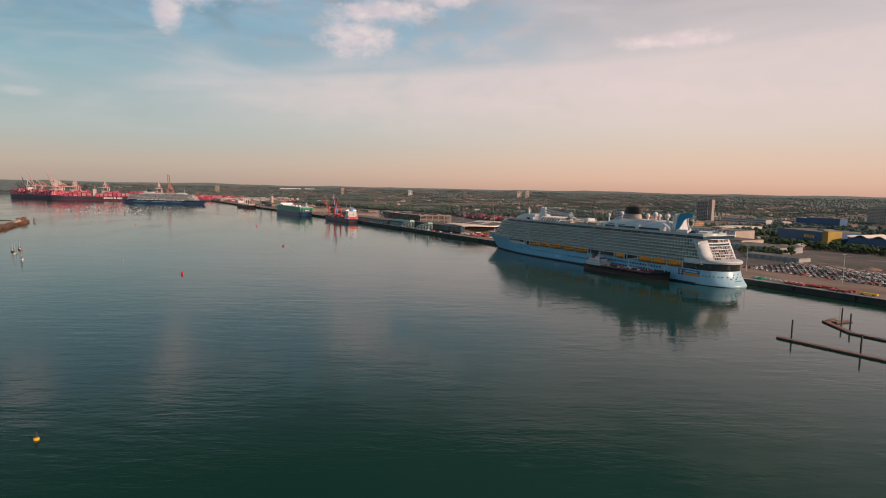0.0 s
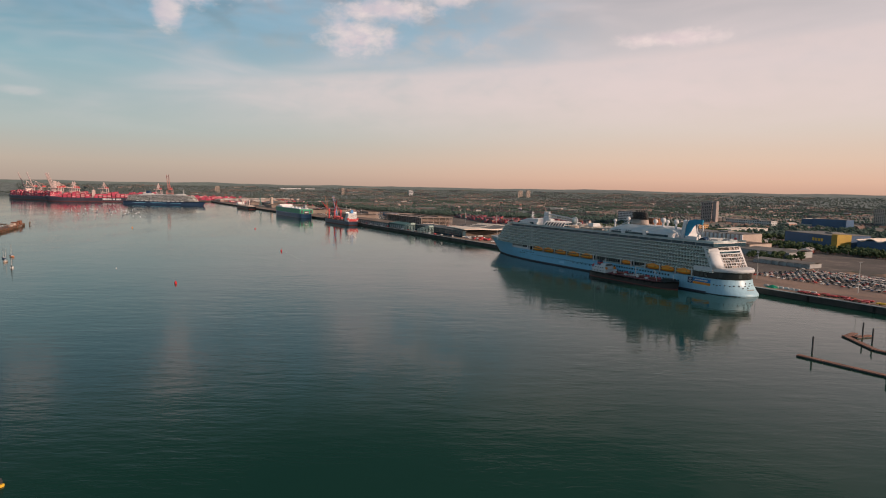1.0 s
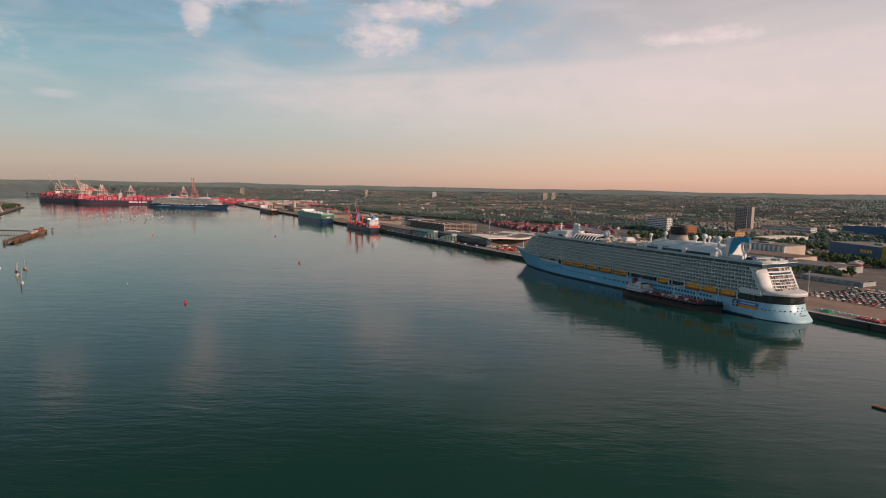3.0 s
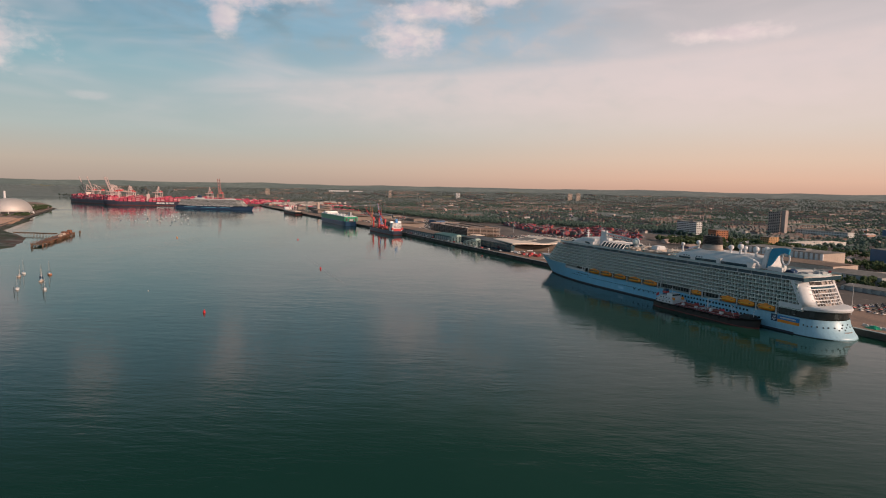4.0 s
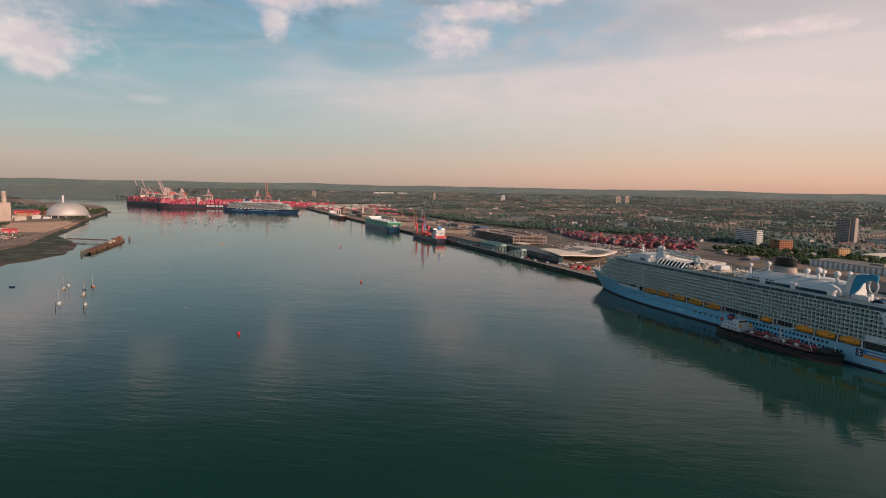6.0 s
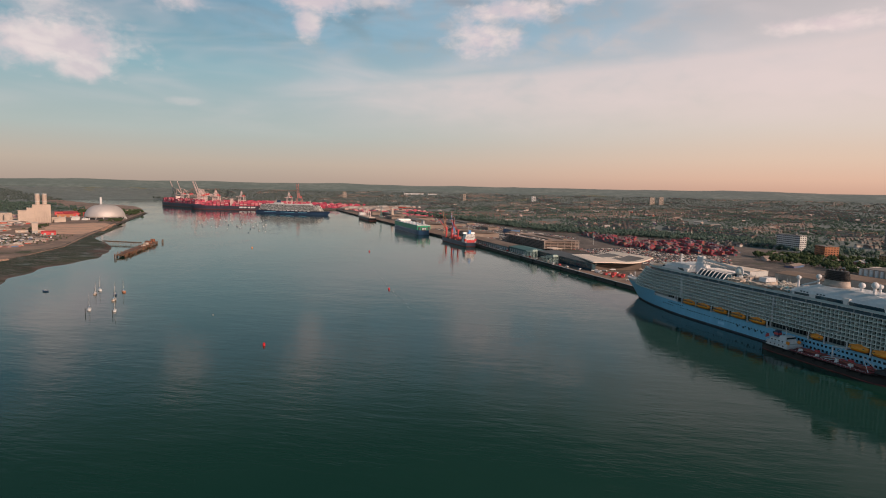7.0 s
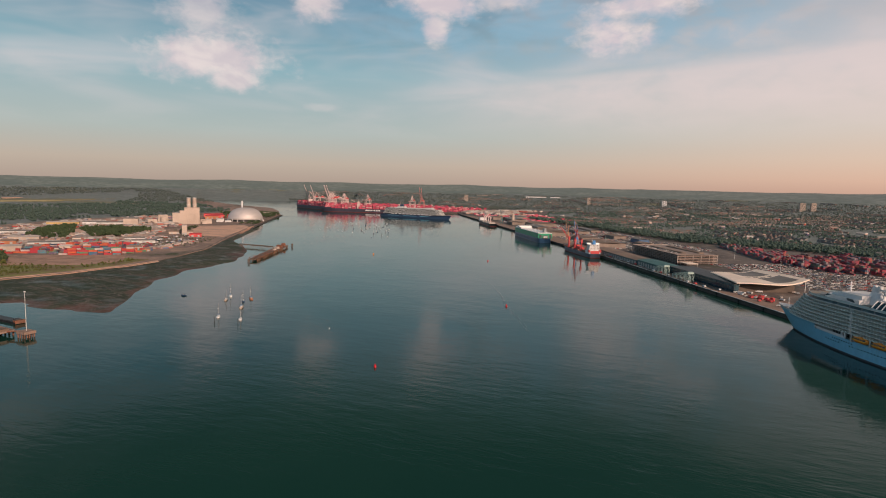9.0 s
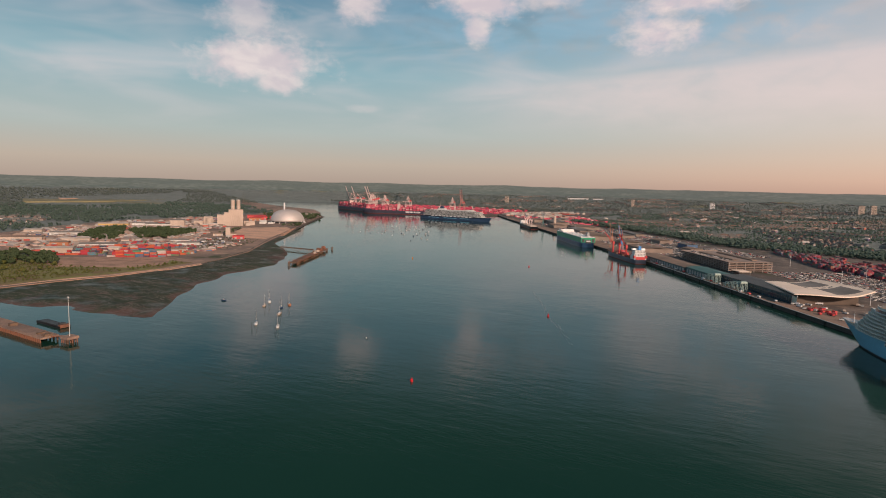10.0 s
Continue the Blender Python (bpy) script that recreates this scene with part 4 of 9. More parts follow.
def front_y(x, half, end=318.0):
    """The forward end of the cabin block rounds off."""
    return half if x < 278 else half * math.sqrt(max(1 - ((x - 278) / (end - 278)) ** 2 * 0.96, 0.04))


def front_end(z):
    """The front of the house slopes back with height."""
    return 339.0 - 1.06 * (z - 17.0)


def block(name, mat, x0, x1, z0, z1, half, label="", tilt=0.0, steps=18, x0_top=None):
    """A deck block with a rounded forward end; tilt: how far its front leans back."""
    xs = [x0] + list(np.linspace(270, x1, steps)) if x1 > 278 else list(np.linspace(x0, x1, steps))
    end = max(x1, 290.0)
    bm = mesh_bm()
    lo, hi = [], []
    for s in (1, -1):
        for x in xs if s > 0 else xs[::-1]:
            y = s * front_y(x, half, end)
            lo.append(bm.verts.new((x, y, z0)))
            xt = x - tilt * max(0.0, (x - 270) / max(x1 - 270, 1)) if x > x0 else (x0 if x0_top is None else x0_top)
            hi.append(bm.verts.new((xt, y, z1)))
    for k in range(len(lo)):
        j = (k + 1) % len(lo)
        bm.faces.new((lo[k], lo[j], hi[j], hi[k]))
    bm.faces.new(hi)
    bm.faces.new(lo[::-1])
    return part(name, bm, mat, LINER, label)


DECKS, DECK_H, Z0 = 7, 2.79, 17.0
block("cabin_wall", CABIN_GLASS, 25.5, front_end(Z0) - 2.2, Z0, Z0 + DECKS * DECK_H, 18.2, "glazed cabin fronts with drawn curtains", 20.4, x0_top=30.5)
for d in range(DECKS + 1):
    z = Z0 + d * DECK_H
    back = 23.2 + 5.6 * d / DECKS
    end = front_end(z)
    block("deck_slab", CABIN_TRIM, back, end, z - 0.3, z + 0.14, 20.5)
    if d < DECKS:
        xs = [back] + list(np.linspace(270, end, 20))
        bm = mesh_bm()
        for s in (1, -1):
            lo = [bm.verts.new((x, s * (front_y(x, 20.42, end)), z + 0.1)) for x in xs]
            hi = [bm.verts.new((x, s * (front_y(x, 20.42, end)), z + 1.12)) for x in xs]
            for k in range(len(xs) - 1):
                bm.faces.new((lo[k], lo[k + 1], hi[k + 1], hi[k]))
        bm.faces.new((lo[-1], hi[-1], bm.verts.new((end, front_y(end, 20.42, end), z + 1.12)), bm.verts.new((end, front_y(end, 20.42, end), z + 0.1))))
        part("balustrade", bm, BALCONY_GLASS, LINER, "pale green glass balustrade")
bm = mesh_bm()
box(bm, -0.2, 0.2, 17.8, 20.6, Z0, Z0 + DECKS * DECK_H)
first = part("divider", bm, CABIN_TRIM, LINER, "grey-white balcony divider")
first.matrix_local = pose(30.6, 0, 0)
for k in range(1, 86):
    again(first, LINER, (30.6 + 2.9 * k, 0, 0))
bm = mesh_bm()
box(bm, -0.2, 0.2, 17.8, 20.6, Z0 + 1.4 * DECK_H, Z0 + DECKS * DECK_H - 2.0)
short = part("divider", bm, CABIN_TRIM, LINER, "grey-white balcony divider")
short.matrix_local = pose(27.8, 0, 0)
for d in range(DECKS):
    bm = mesh_bm()
    box(bm, -0.18, 0.18, -2.4, 0.05, 0, DECK_H - 0.3)
    z = Z0 + DECK_H * d
    end = front_end(z)
    one = part("divider", bm, CABIN_TRIM, LINER, "grey-white balcony divider")
    one.matrix_local = pose(280.0, front_y(280.0, 20.42, end), z + 0.14)
    k = 1
    while 280 + 2.7 * k < end - 2:
        x = 280 + 2.7 * k
        again(one, LINER, (x, front_y(x, 20.42, end), z + 0.14))
        k += 1
for x in (149.5, 249.5):
    bm = mesh_bm()
    box(bm, x - 0.7, x + 0.7, 17.5, 20.75, Z0, Z0 + DECKS * DECK_H)
    part("pilaster", bm, PALE_GREY, LINER)

# glazed band and open rail over the cabins
TOP = Z0 + DECKS * DECK_H
block("window_band", BAND_GLASS, 24, 317, TOP + 0.1, 39.2, 20.1, "dark teal glazed band", 2.6)
block("band_sill", WHITE, 25, 317.5, TOP + 0.02, TOP + 0.4, 20.75)
block("upper_deck", PALE_GREY, 24, 314, 39.2, 39.6, 20.6, "grey upper deck edge", 1)
for x in np.arange(40, 276, 11.8):
    bm = mesh_bm()
    box(bm, x - 0.22, x + 0.22, 19.9, 20.3, TOP + 0.4, 39.2)
    part("band_mullion", bm, GREY, LINER)
bm = mesh_bm()
xs = [24] + list(np.linspace(270, 312, 16))
for s in (1, -1):
    lo = [bm.verts.new((x, s * (front_y(x, 20.3, 314)), 39.6)) for x in xs]
    hi = [bm.verts.new((x, s * (front_y(x, 20.3, 314)), 41.0)) for x in xs]
    for k in range(len(xs) - 1):
        bm.faces.new((lo[k], lo[k + 1], hi[k + 1], hi[k]))
part("windscreen", bm, BALUSTRADE, LINER, "glass windscreen round the open deck")
block("pool_deck", DECK, 24, 312, 39.6, 39.75, 19.8, "teak and blue open deck")

# lifeboats in their recess, with white davits between them


def lifeboat(length, tender):
    bm = mesh_bm()
    rings = []
    for x in np.linspace(-length / 2, length / 2, 13):
        w = max(1 - (abs(x) / (length / 2)) ** 3.2, 0.06)
        rings.append([(x, 2.15 * w ** 0.6 * math.cos(a), 2.7 + (2.4 if math.sin(a) < 0 else 2.1) * math.sin(a) * (0.5 + 0.5 * w)) for a in np.linspace(0, 2 * math.pi, 14, False)])
    loft(bm, rings)
    ob = part("lifeboat", bm, ORANGE, LINER, "orange enclosed tender with dark windows" if tender else "orange enclosed lifeboat", True)
    bm = mesh_bm()
    box(bm, -length * 0.44, length * 0.44, -2.2, 2.2, 2.45, 2.72, top=(0.1, 0.05))
    part("rubbing_strake", bm, YELLOW, ob)
    for x in np.linspace(-length * 0.32, length * 0.32, 5 if tender else 2):
        bm = mesh_bm()
        box(bm, x - (0.9 if tender else 0.45), x + (0.9 if tender else 0.45), -2.26, 2.26, 2.9, 3.95 if tender else 3.5, top=(0.15, 0.2))
        part("hatch", bm, DARK, ob)
    bm = mesh_bm()
    box(bm, -length * 0.12, length * 0.12, -1.0, 1.0, 4.5, 5.3, top=(0.3, 0.25))
    part("steering_hood", bm, ORANGE, ob)
    return ob


def davit():
    bm = mesh_bm()
    box(bm, -0.55, 0.55, 17.0, 17.9, 11.8, 17.2)
    box(bm, -0.4, 0.4, 20.6, 21.6, 11.8, 17.4, top=(0.1, 0.2))
    beam(bm, (0, 17.4, 17.3), (0, 21.3, 17.2), 0.7)
    box(bm, -0.7, 0.7, 17.2, 21.4, 11.5, 12.0)
    return part("davit", bm, WHITE, LINER, "white lifeboat davit")


tender_boat = lifeboat(15.0, True)
tender_boat.location = (238, 21.1, 12.2)
for x in (220.4, 201, 181.4, 162.2):
    copy_thing(tender_boat, pose(x, 21.1, 12.2))
boat = lifeboat(13.4, False)
boat.location = (81, 21.1, 12.2)
for x in (65.5, 49.2):
    copy_thing(boat, pose(x, 21.1, 12.2))
small = lifeboat(9.8, False)
small.scale = (1, 0.9, 0.8)
small.location = (111.3, 21.0, 12.8)
arm = davit()
arm.matrix_local = pose(247, 0, 0)
for x in (229.3, 210.8, 191.3, 172, 153, 117.6, 105.4, 89.2, 73.3, 57.3, 41.4):
    again(arm, LINER, (x, 0, 0))
bm = mesh_bm()
box(bm, 119, 152, 17.2, 20.4, 11.9, 12.2)
box(bm, 119, 152, 20.2, 20.35, 12.2, 13.3)
box(bm, 90, 104, 17.2, 20.4, 11.9, 12.2)
box(bm, 90, 104, 20.2, 20.35, 12.2, 13.3)
part("promenade", bm, PALE_GREEN_RAIL, LINER, "green-grey promenade deck and rail")
# portholes and windows in the hull
bm = mesh_bm()
box(bm, -0.5, 0.5, -0.04, 0.06, -0.45, 0.45)
hole = part("porthole", bm, GLASS, LINER)
hole.matrix_local = pose(276, liner_half(276, 7.4) + 0.03, 7.4, 0, 0, 0)
for k in range(1, 42):
    x = 276 - 3.0 * k
    if (x < 252 or x > 258) and k % 11:
        again(hole, LINER, (x, liner_half(x, 7.4) + 0.02, 7.4))
for k in range(0, 9):
    x = 268 - 2.6 * k
    again(hole, LINER, (x, liner_half(x, 9.6) + 0.02, 9.6))
bm = mesh_bm()
box(bm, -0.8, 0.8, -0.04, 0.06, -0.75, 0.75)
sq = part("side_window", bm, GLASS, LINER)
sq.matrix_local = pose(147, 20.43, 9.6)
for k in range(1, 28):
    again(sq, LINER, (147 - 3.05 * k, 20.43, 9.6))
for k in range(0, 30):
    again(sq, LINER, (143 - 3.05 * k, 20.43, 6.2))
for x in (182, 176, 170, 164, 158):
    again(sq, LINER, (x, 20.43, 6.4))
bm = mesh_bm()
for x0, x1 in ((60, 66), (196, 203)):
    box(bm, x0, x1, 20.38, 20.46, 3.2, 5.6)
part("shell_door", bm, HULL_SHADE, LINER, "shell door in the hull plating")

# stern: dark open gallery, white shelf, slanting fins and curved glazed lounges
# dark skin in place of the shade inside the open mooring gallery
stern_wrap("stern_gallery", GALLERY_DARK, [(12.0, 7.3), (17.6, 6.7)], 20.45, 40.0, "dark band standing in for the open stern gallery", 2.4)
bm = mesh_bm()
for x in (29, 32.5, 36):
    box(bm, x - 1.3, x + 1.3, 20.4, 20.56, 13.4, 16.4)
part("gallery_window", bm, CABIN_GLASS, LINER, "paler windows in the stern gallery")
stern_wrap("stern_shelf", WHITE, [(17.4, 6.6), (17.9, 4.8), (19.2, 4.3), (20.2, 5.2), (20.5, 8.0)], 20.7, 40.4, "white overhanging stern shelf", 2.3, False, True)
# rounded white quarters with the glazed lounges between them; height, aftmost x, where the side begins
QUARTER = [(20.4, 16.2, 24.5), (24.4, 18.2, 26.4), (28.4, 20.2, 28.4), (32.4, 22.2, 30.4), (36.7, 24.2, 32.4)]


def quarter_at(z, out=0.0, half=20.55, steps=24):
    a = float(np.interp(z, [q[0] for q in QUARTER], [q[1] for q in QUARTER]))
    x0 = float(np.interp(z, [q[0] for q in QUARTER], [q[2] for q in QUARTER]))
    return [(x, y, z) for x, y in round_stern(a - out, half + out, x0, steps, 2.6)]


bm = mesh_bm()
loft(bm, [quarter_at(q[0]) for q in QUARTER], True, True)
part("stern_quarter", bm, WHITE, LINER, "white rounded stern quarters", True)


def stern_slice(name, mat, z0, z1, out, k0, k1, label="", depth=0.3):
    """A strip of the rounded stern between two steps of its curve."""
    bm = mesh_bm()
    a, b = quarter_at(z0, out)[k0:k1 + 1], quarter_at(z1, out)[k0:k1 + 1]
    c, d = quarter_at(z1, out - depth)[k0:k1 + 1], quarter_at(z0, out - depth)[k0:k1 + 1]
    loft(bm, [[p, q, r, t] for p, q, r, t in zip(a, b, c, d)])
    return part(name, bm, mat, LINER, label)


for k, (z0, z1) in enumerate(((20.7, 24.2), (24.7, 28.2), (28.8, 31.0), (31.6, 33.0), (34.0, 36.2))):
    stern_slice("stern_lounge", BAND_GLASS if k == 3 else STERN_GLASS, z0, z1, 0.12, 7, 17, "tall curved bronze-glazed stern lounge")
    stern_slice("stern_deck", WHITE, z1 + 0.02, z1 + 0.4, 0.5, 6, 18, "white curved stern deck edge", 0.6)
    if k < 2:
        stern_slice("stern_transom", WHITE, (z0 + z1) / 2 - 0.14, (z0 + z1) / 2 + 0.14, 0.28, 7, 17)
for k in range(7, 18):
    for z0, z1 in ((20.6, 24.2), (24.6, 28.2), (28.7, 31.0)):
        bm = mesh_bm()
        tube(bm, quarter_at(z0, 0.2)[k], quarter_at(z1, 0.2)[k], 0.16, 0.16, 5)
        part("mullion", bm, WHITE, LINER)
# white shoulder that carries the shelf forward under the last balconies
for side_ in (1, -1):
    bm = mesh_bm()
    box(bm, 23.6, 40.4, min(side_ * 18.0, side_ * 20.62), max(side_ * 18.0, side_ * 20.62), 17.6, 20.9)
    part("stern_shoulder", bm, WHITE, LINER, "white shoulder of the stern")
    bm = mesh_bm()
    loft(bm, [[(x0, side_ * 18.0, z), (x1, side_ * 18.0, z), (x1, side_ * 20.58, z), (x0, side_ * 20.58, z)] for x0, x1, z in ((24.0, 25.4, 20.9), (32.0, 33.4, TOP + 0.2))])
    part("stern_fin", bm, WHITE, LINER, "white slanting stern fin")
stern_wrap("stern_bar", GLASS, [(37.0, 24.4), (39.2, 24.6)], 18.4, 38, "dark glazed bar over the stern", 2.1, False, True)
stern_wrap("stern_roof", WHITE, [(39.2, 22.4), (39.9, 22.4)], 19.4, 38, "white rim of the aft sun deck", 2.1, False, True)
stern_wrap("aft_windscreen", BALUSTRADE, [(39.9, 22.6), (41.4, 23.0)], 19.2, 38, "glass screen round the aft deck", 2.1)
# company panel as plain coloured shapes
for name, mat, x0, x1, z0, z1 in (("badge", NAVY, 40.6, 45.4, 6.2, 11.0), ("panel_blue", BLUE, 24.6, 40.4, 8.2, 11.0), ("panel_orange", ORANGE, 24.6, 40.4, 6.2, 8.1), ("letter_bar", PALE_GREY, 27, 38.6, 9.1, 10.1)):
    bm = mesh_bm()
    o = 0.12 if name == "letter_bar" else 0.08
    box(bm, x0, x1, 20.0, 20.4 + o, z0, z1)
    part(name, bm, mat, LINER)
bm = mesh_bm()
beam(bm, (43, 20.5, 7.0), (43, 20.5, 10.3), 0.35)
beam(bm, (41.9, 20.5, 9.3), (44.1, 20.5, 9.3), 0.3)
for s in (-1, 1):
    beam(bm, (43, 20.5, 7.0), (43 + 1.5 * s, 20.5, 8.2), 0.35)
    beam(bm, (43 + 1.0 * s, 20.5, 9.3), (43 + 0.8 * s, 20.5, 10.2), 0.25)
part("crest", bm, WHITE, LINER, "white emblem of plain bars")
for x, w, z in ((22, 1.0, 7.6), (19.6, 0.6, 7.2), (17.4, 0.6, 7.4), (14.6, 1.4, 7.6), (11.8, 0.9, 7.4)):
    bm = mesh_bm()
    y = liner_half(x, z)
    ball(bm, (x, y - 0.1, z), 0.62, 0.8, 10, 6)
    part("mooring_port", bm, DARK, LINER)
for z, steps_ in ((7.6, (0.30, 0.36, 0.44, 0.5, 0.56, 0.64, 0.70)), (9.4, (0.46, 0.53)), (6.2, (0.40, 0.47))):
    for w in steps_:
        t_ = math.pi * (w - 0.5)
        x = 28 - (28 - stern_at(z)) * math.cos(t_) ** (2 / 2.1)
        bm = mesh_bm()
        ball(bm, (x + 0.15, -20.4 * math.copysign(abs(math.sin(t_)) ** 0.95, t_), z), 0.66, 0.8, 10, 6)
        part("mooring_port", bm, DARK, LINER)
for k in range(9):
    w = 0.44 + 0.014 * k
    t_ = math.pi * (w - 0.5)
    x = 28 - (28 - stern_at(4.6)) * math.cos(t_) ** (2 / 2.1)
    bm = mesh_bm()
    box(bm, x - 0.25, x + 0.25, -20.4 * math.sin(t_) - 0.3, -20.4 * math.sin(t_) + 0.3, 4.1, 5.1)
    part("letter_bar", bm, GREY, LINER)

# forward top: bridge house, mast, observation arm and pod
block("solarium_house", WHITE, 250, 296, 39.7, 43.0, 14.5, "white house over the bow", 7)
block("solarium_roof", WHITE, 251, 290, 43.0, 46.2, 11.5, "white stepped roof", 16)
bm = mesh_bm()
for s in (1, -1):
    q = [(254, 14.7, 40.4), (288, front_y(288, 14.7, 296) + 0.12, 40.4), (284, front_y(284, 14.6, 296) + 0.12, 42.6), (256, 14.7, 42.6)]
    bm.faces.new([bm.verts.new((x, s * y, z)) for x, y, z in q])
part("solarium_glazing", bm, BAND_GLASS, LINER, "blue slanted glazing")
bm = mesh_bm()
tube(bm, (276, 0, 45.0), (276, 0, 54), 0.8, 0.35)
for z, w in ((48, 3.2), (50.5, 2.4), (52.5, 1.6)):
    beam(bm, (276, -w, z), (276, w, z), 0.4)
ball(bm, (274, 2.2, 48.6), 1.0, 1, 8, 6)
ball(bm, (277.5, -2.2, 50), 0.8, 1, 8, 6)
part("radar_mast", bm, WHITE, LINER, "white radar mast", False)
bm = mesh_bm()
loft(bm, [[(250 + (11 - 0.9 * z) * math.cos(a), (6.2 - 0.5 * z) * math.sin(a), 39.7 + 1.35 * z) for a in np.linspace(0, 2 * math.pi, 16, False)] for z in (0, 1, 3, 5, 7)])
for x in (247.5, 252.5):
    tube(bm, (x, 0, 48), (x, 0, 54.5), 2.0, 1.7, 14)
box(bm, 248, 252, -1.6, 1.6, 48, 53.5)
part("observation_tower", bm, WHITE, LINER, "white base of the observation arm")
bm = mesh_bm()
for y in (-1.8, 1.8):
    beam(bm, (246, y, 52.0), (209, y, 48.6), 0.9)
    beam(bm, (244, y, 48.6), (209, y, 46.6), 0.6)
    for k in range(9):
        w = k / 9
        beam(bm, (246 - 37 * w, y, 52.0 - 3.4 * w), (246 - 37 * (w + 0.055), y, 49.0 - 2.2 * (w + 0.055)), 0.4)
part("observation_arm", bm, PALE_GREY, LINER, "long lattice arm lying aft")
bm = mesh_bm()
ball(bm, (204.5, 0, 46.6), 3.3, 0.95, 18, 12)
pod_ob = part("observation_pod", bm, BALUSTRADE, LINER, "glazed round observation pod", True)
bm = mesh_bm()
for k in range(16):
    a0, a1 = 2 * math.pi * k / 16, 2 * math.pi * (k + 1) / 16
    tube(bm, (204.5 + 3.8 * math.cos(a0), 0, 46.6 + 3.8 * math.sin(a0)), (204.5 + 3.8 * math.cos(a1), 0, 46.6 + 3.8 * math.sin(a1)), 0.7, 0.7, 6)
loft(bm, [[(204 + r * math.cos(a), r * math.sin(a), z) for a in np.linspace(0, 2 * math.pi, 14, False)] for r, z in ((3.4, 39.7), (2.6, 41.5), (2.2, 43.4))])
part("pod_ring", bm, WHITE, pod_ob, "white ring round the pod")
# pool roof: dark glazing between sloping white ribs
bm = mesh_bm()
box(bm, 206, 240, -15.5, 15.5, 39.7, 44.0, top=(1.5, 6.0))
part("pool_roof", bm, BAND_GLASS, LINER, "dark ribbed glass roof over the pool")
for k in range(8):
    x = 207.5 + 4.5 * k
    bm = mesh_bm()
    for s in (1, -1):
        beam(bm, (x - 2.0, s * 15.8, 39.8), (x, s * 9.6, 44.4), 0.75)
    beam(bm, (x, 9.6, 44.4), (x, -9.6, 44.4), 0.75)
    part("roof_rib", bm, WHITE, LINER)

# open deck: loungers, umbrellas, posts, screens and bars between the two houses
rng = np.random.default_rng(11)
bm = mesh_bm()
for k in range(300):
    x, y = rng.uniform(146, 204), rng.uniform(-18.5, 18.5)
    box(bm, x - 1.0, x + 1.0, y - 0.35, y + 0.35, 39.75, 40.2)
part("sun_loungers", bm, LOUNGER, LINER, "rows of pale sun loungers")
bm = mesh_bm()
prism(bm, [(4.2 * math.cos(a), 3.0 * math.sin(a)) for a in np.linspace(0, 2 * math.pi, 18, False)], 39.75, 40.5)
pool = part("pool", bm, material("pool_water", (0.08, 0.36, 0.42, 1), 0.1, vary=0.1), LINER, "turquoise pool")
pool.matrix_local = pose(152, -6, 0)
for x, y in ((152, 6), (164, -6), (164, 6), (190, 0)):
    again(pool, LINER, (x, y, 0))
umbrella_bm = mesh_bm()
tube(umbrella_bm, (0, 0, 0), (0, 0, 2.8), 0.08, 0.08, 5)
tube(umbrella_bm, (0, 0, 2.4), (0, 0, 3.4), 1.9, 0.05, 8)
umb = part("sun_umbrella", umbrella_bm, LOUNGER, LINER)
umb.matrix_local = pose(147, 14, 39.75)
for k in range(46):
    again(umb, LINER, (rng.uniform(146, 206), rng.choice([-1, 1]) * rng.uniform(6, 18.5), 39.75))
for k in range(54):
    bm = mesh_bm()
    x, y = rng.uniform(144, 204), rng.uniform(-17, 18)
    tube(bm, (0, 0, 0), (0, 0, rng.uniform(3.0, 6.4)), 0.2, 0.14, 5)
    beam(bm, (-1.2, 0, 3.0), (1.2, 0, 3.0), 0.18)
    part("deck_post", bm, PALE_GREY, LINER).matrix_local = pose(x, y, 39.7, 0, 0, rng.uniform(0, 180))
for x, y, w, d, h in ((178, -4, 5, 9, 3.2), (196, 8, 4, 6, 2.8), (158, 10, 6, 4, 2.4), (188, -11, 7, 4, 2.6), (148, -12, 4, 8, 3.2), (170, 13, 8, 3, 2.6), (200, -8, 3, 8, 3.0)):
    bm = mesh_bm()
    box(bm, -w, w, -d / 2, d / 2, 0, h, top=(0.4, 0.4))
    box(bm, -w - 0.5, w + 0.5, -d / 2 - 0.5, d / 2 + 0.5, h, h + 0.3)
    part("deck_bar", bm, CREAM, LINER, "low cream deck bar").matrix_local = pose(x, y, 39.7)
bm = mesh_bm()
box(bm, 172, 179, -5.5, 5.5, 42.8, 46.0, top=(0.2, 1.0))
part("film_screen", bm, WHITE, LINER, "white back of the deck screen")

# aft house with the funnel
bm = mesh_bm()
loft(bm, [[(x0, -y, z), (x1, -y, z), (x1 + dx, -y * 0.6, z), (x1 + dx, y * 0.6, z), (x1, y, z), (x0, y, z)] for x0, x1, dx, y, z in ((66, 138, 8, 16.0, 39.7), (66, 138, 7, 16.0, 42.4), (67, 135, 6, 14.6, 44.6), (70, 128, 5, 12.0, 46.6), (84, 124, 3, 8.5, 48.6))])
part("funnel_house", bm, WHITE, LINER, "white tapering house round the funnel")
for x0, x1, z0, z1 in ((124, 136, 40.6, 42.2), (98, 119, 40.2, 42.4), (70, 94, 40.2, 42.4)):
    for s in (1, -1):
        bm = mesh_bm()
        box(bm, x0, x1, s * 15.9, s * 16.12, z0, z1)
        part("house_window", bm, BAND_GLASS, LINER)
for x in (131, 128.5, 126, 118, 115.5, 113):
    bm = mesh_bm()
    box(bm, x - 0.7, x + 0.7, 15.0, 15.75, 42.9, 43.7)
    part("house_window", bm, BAND_GLASS, LINER)
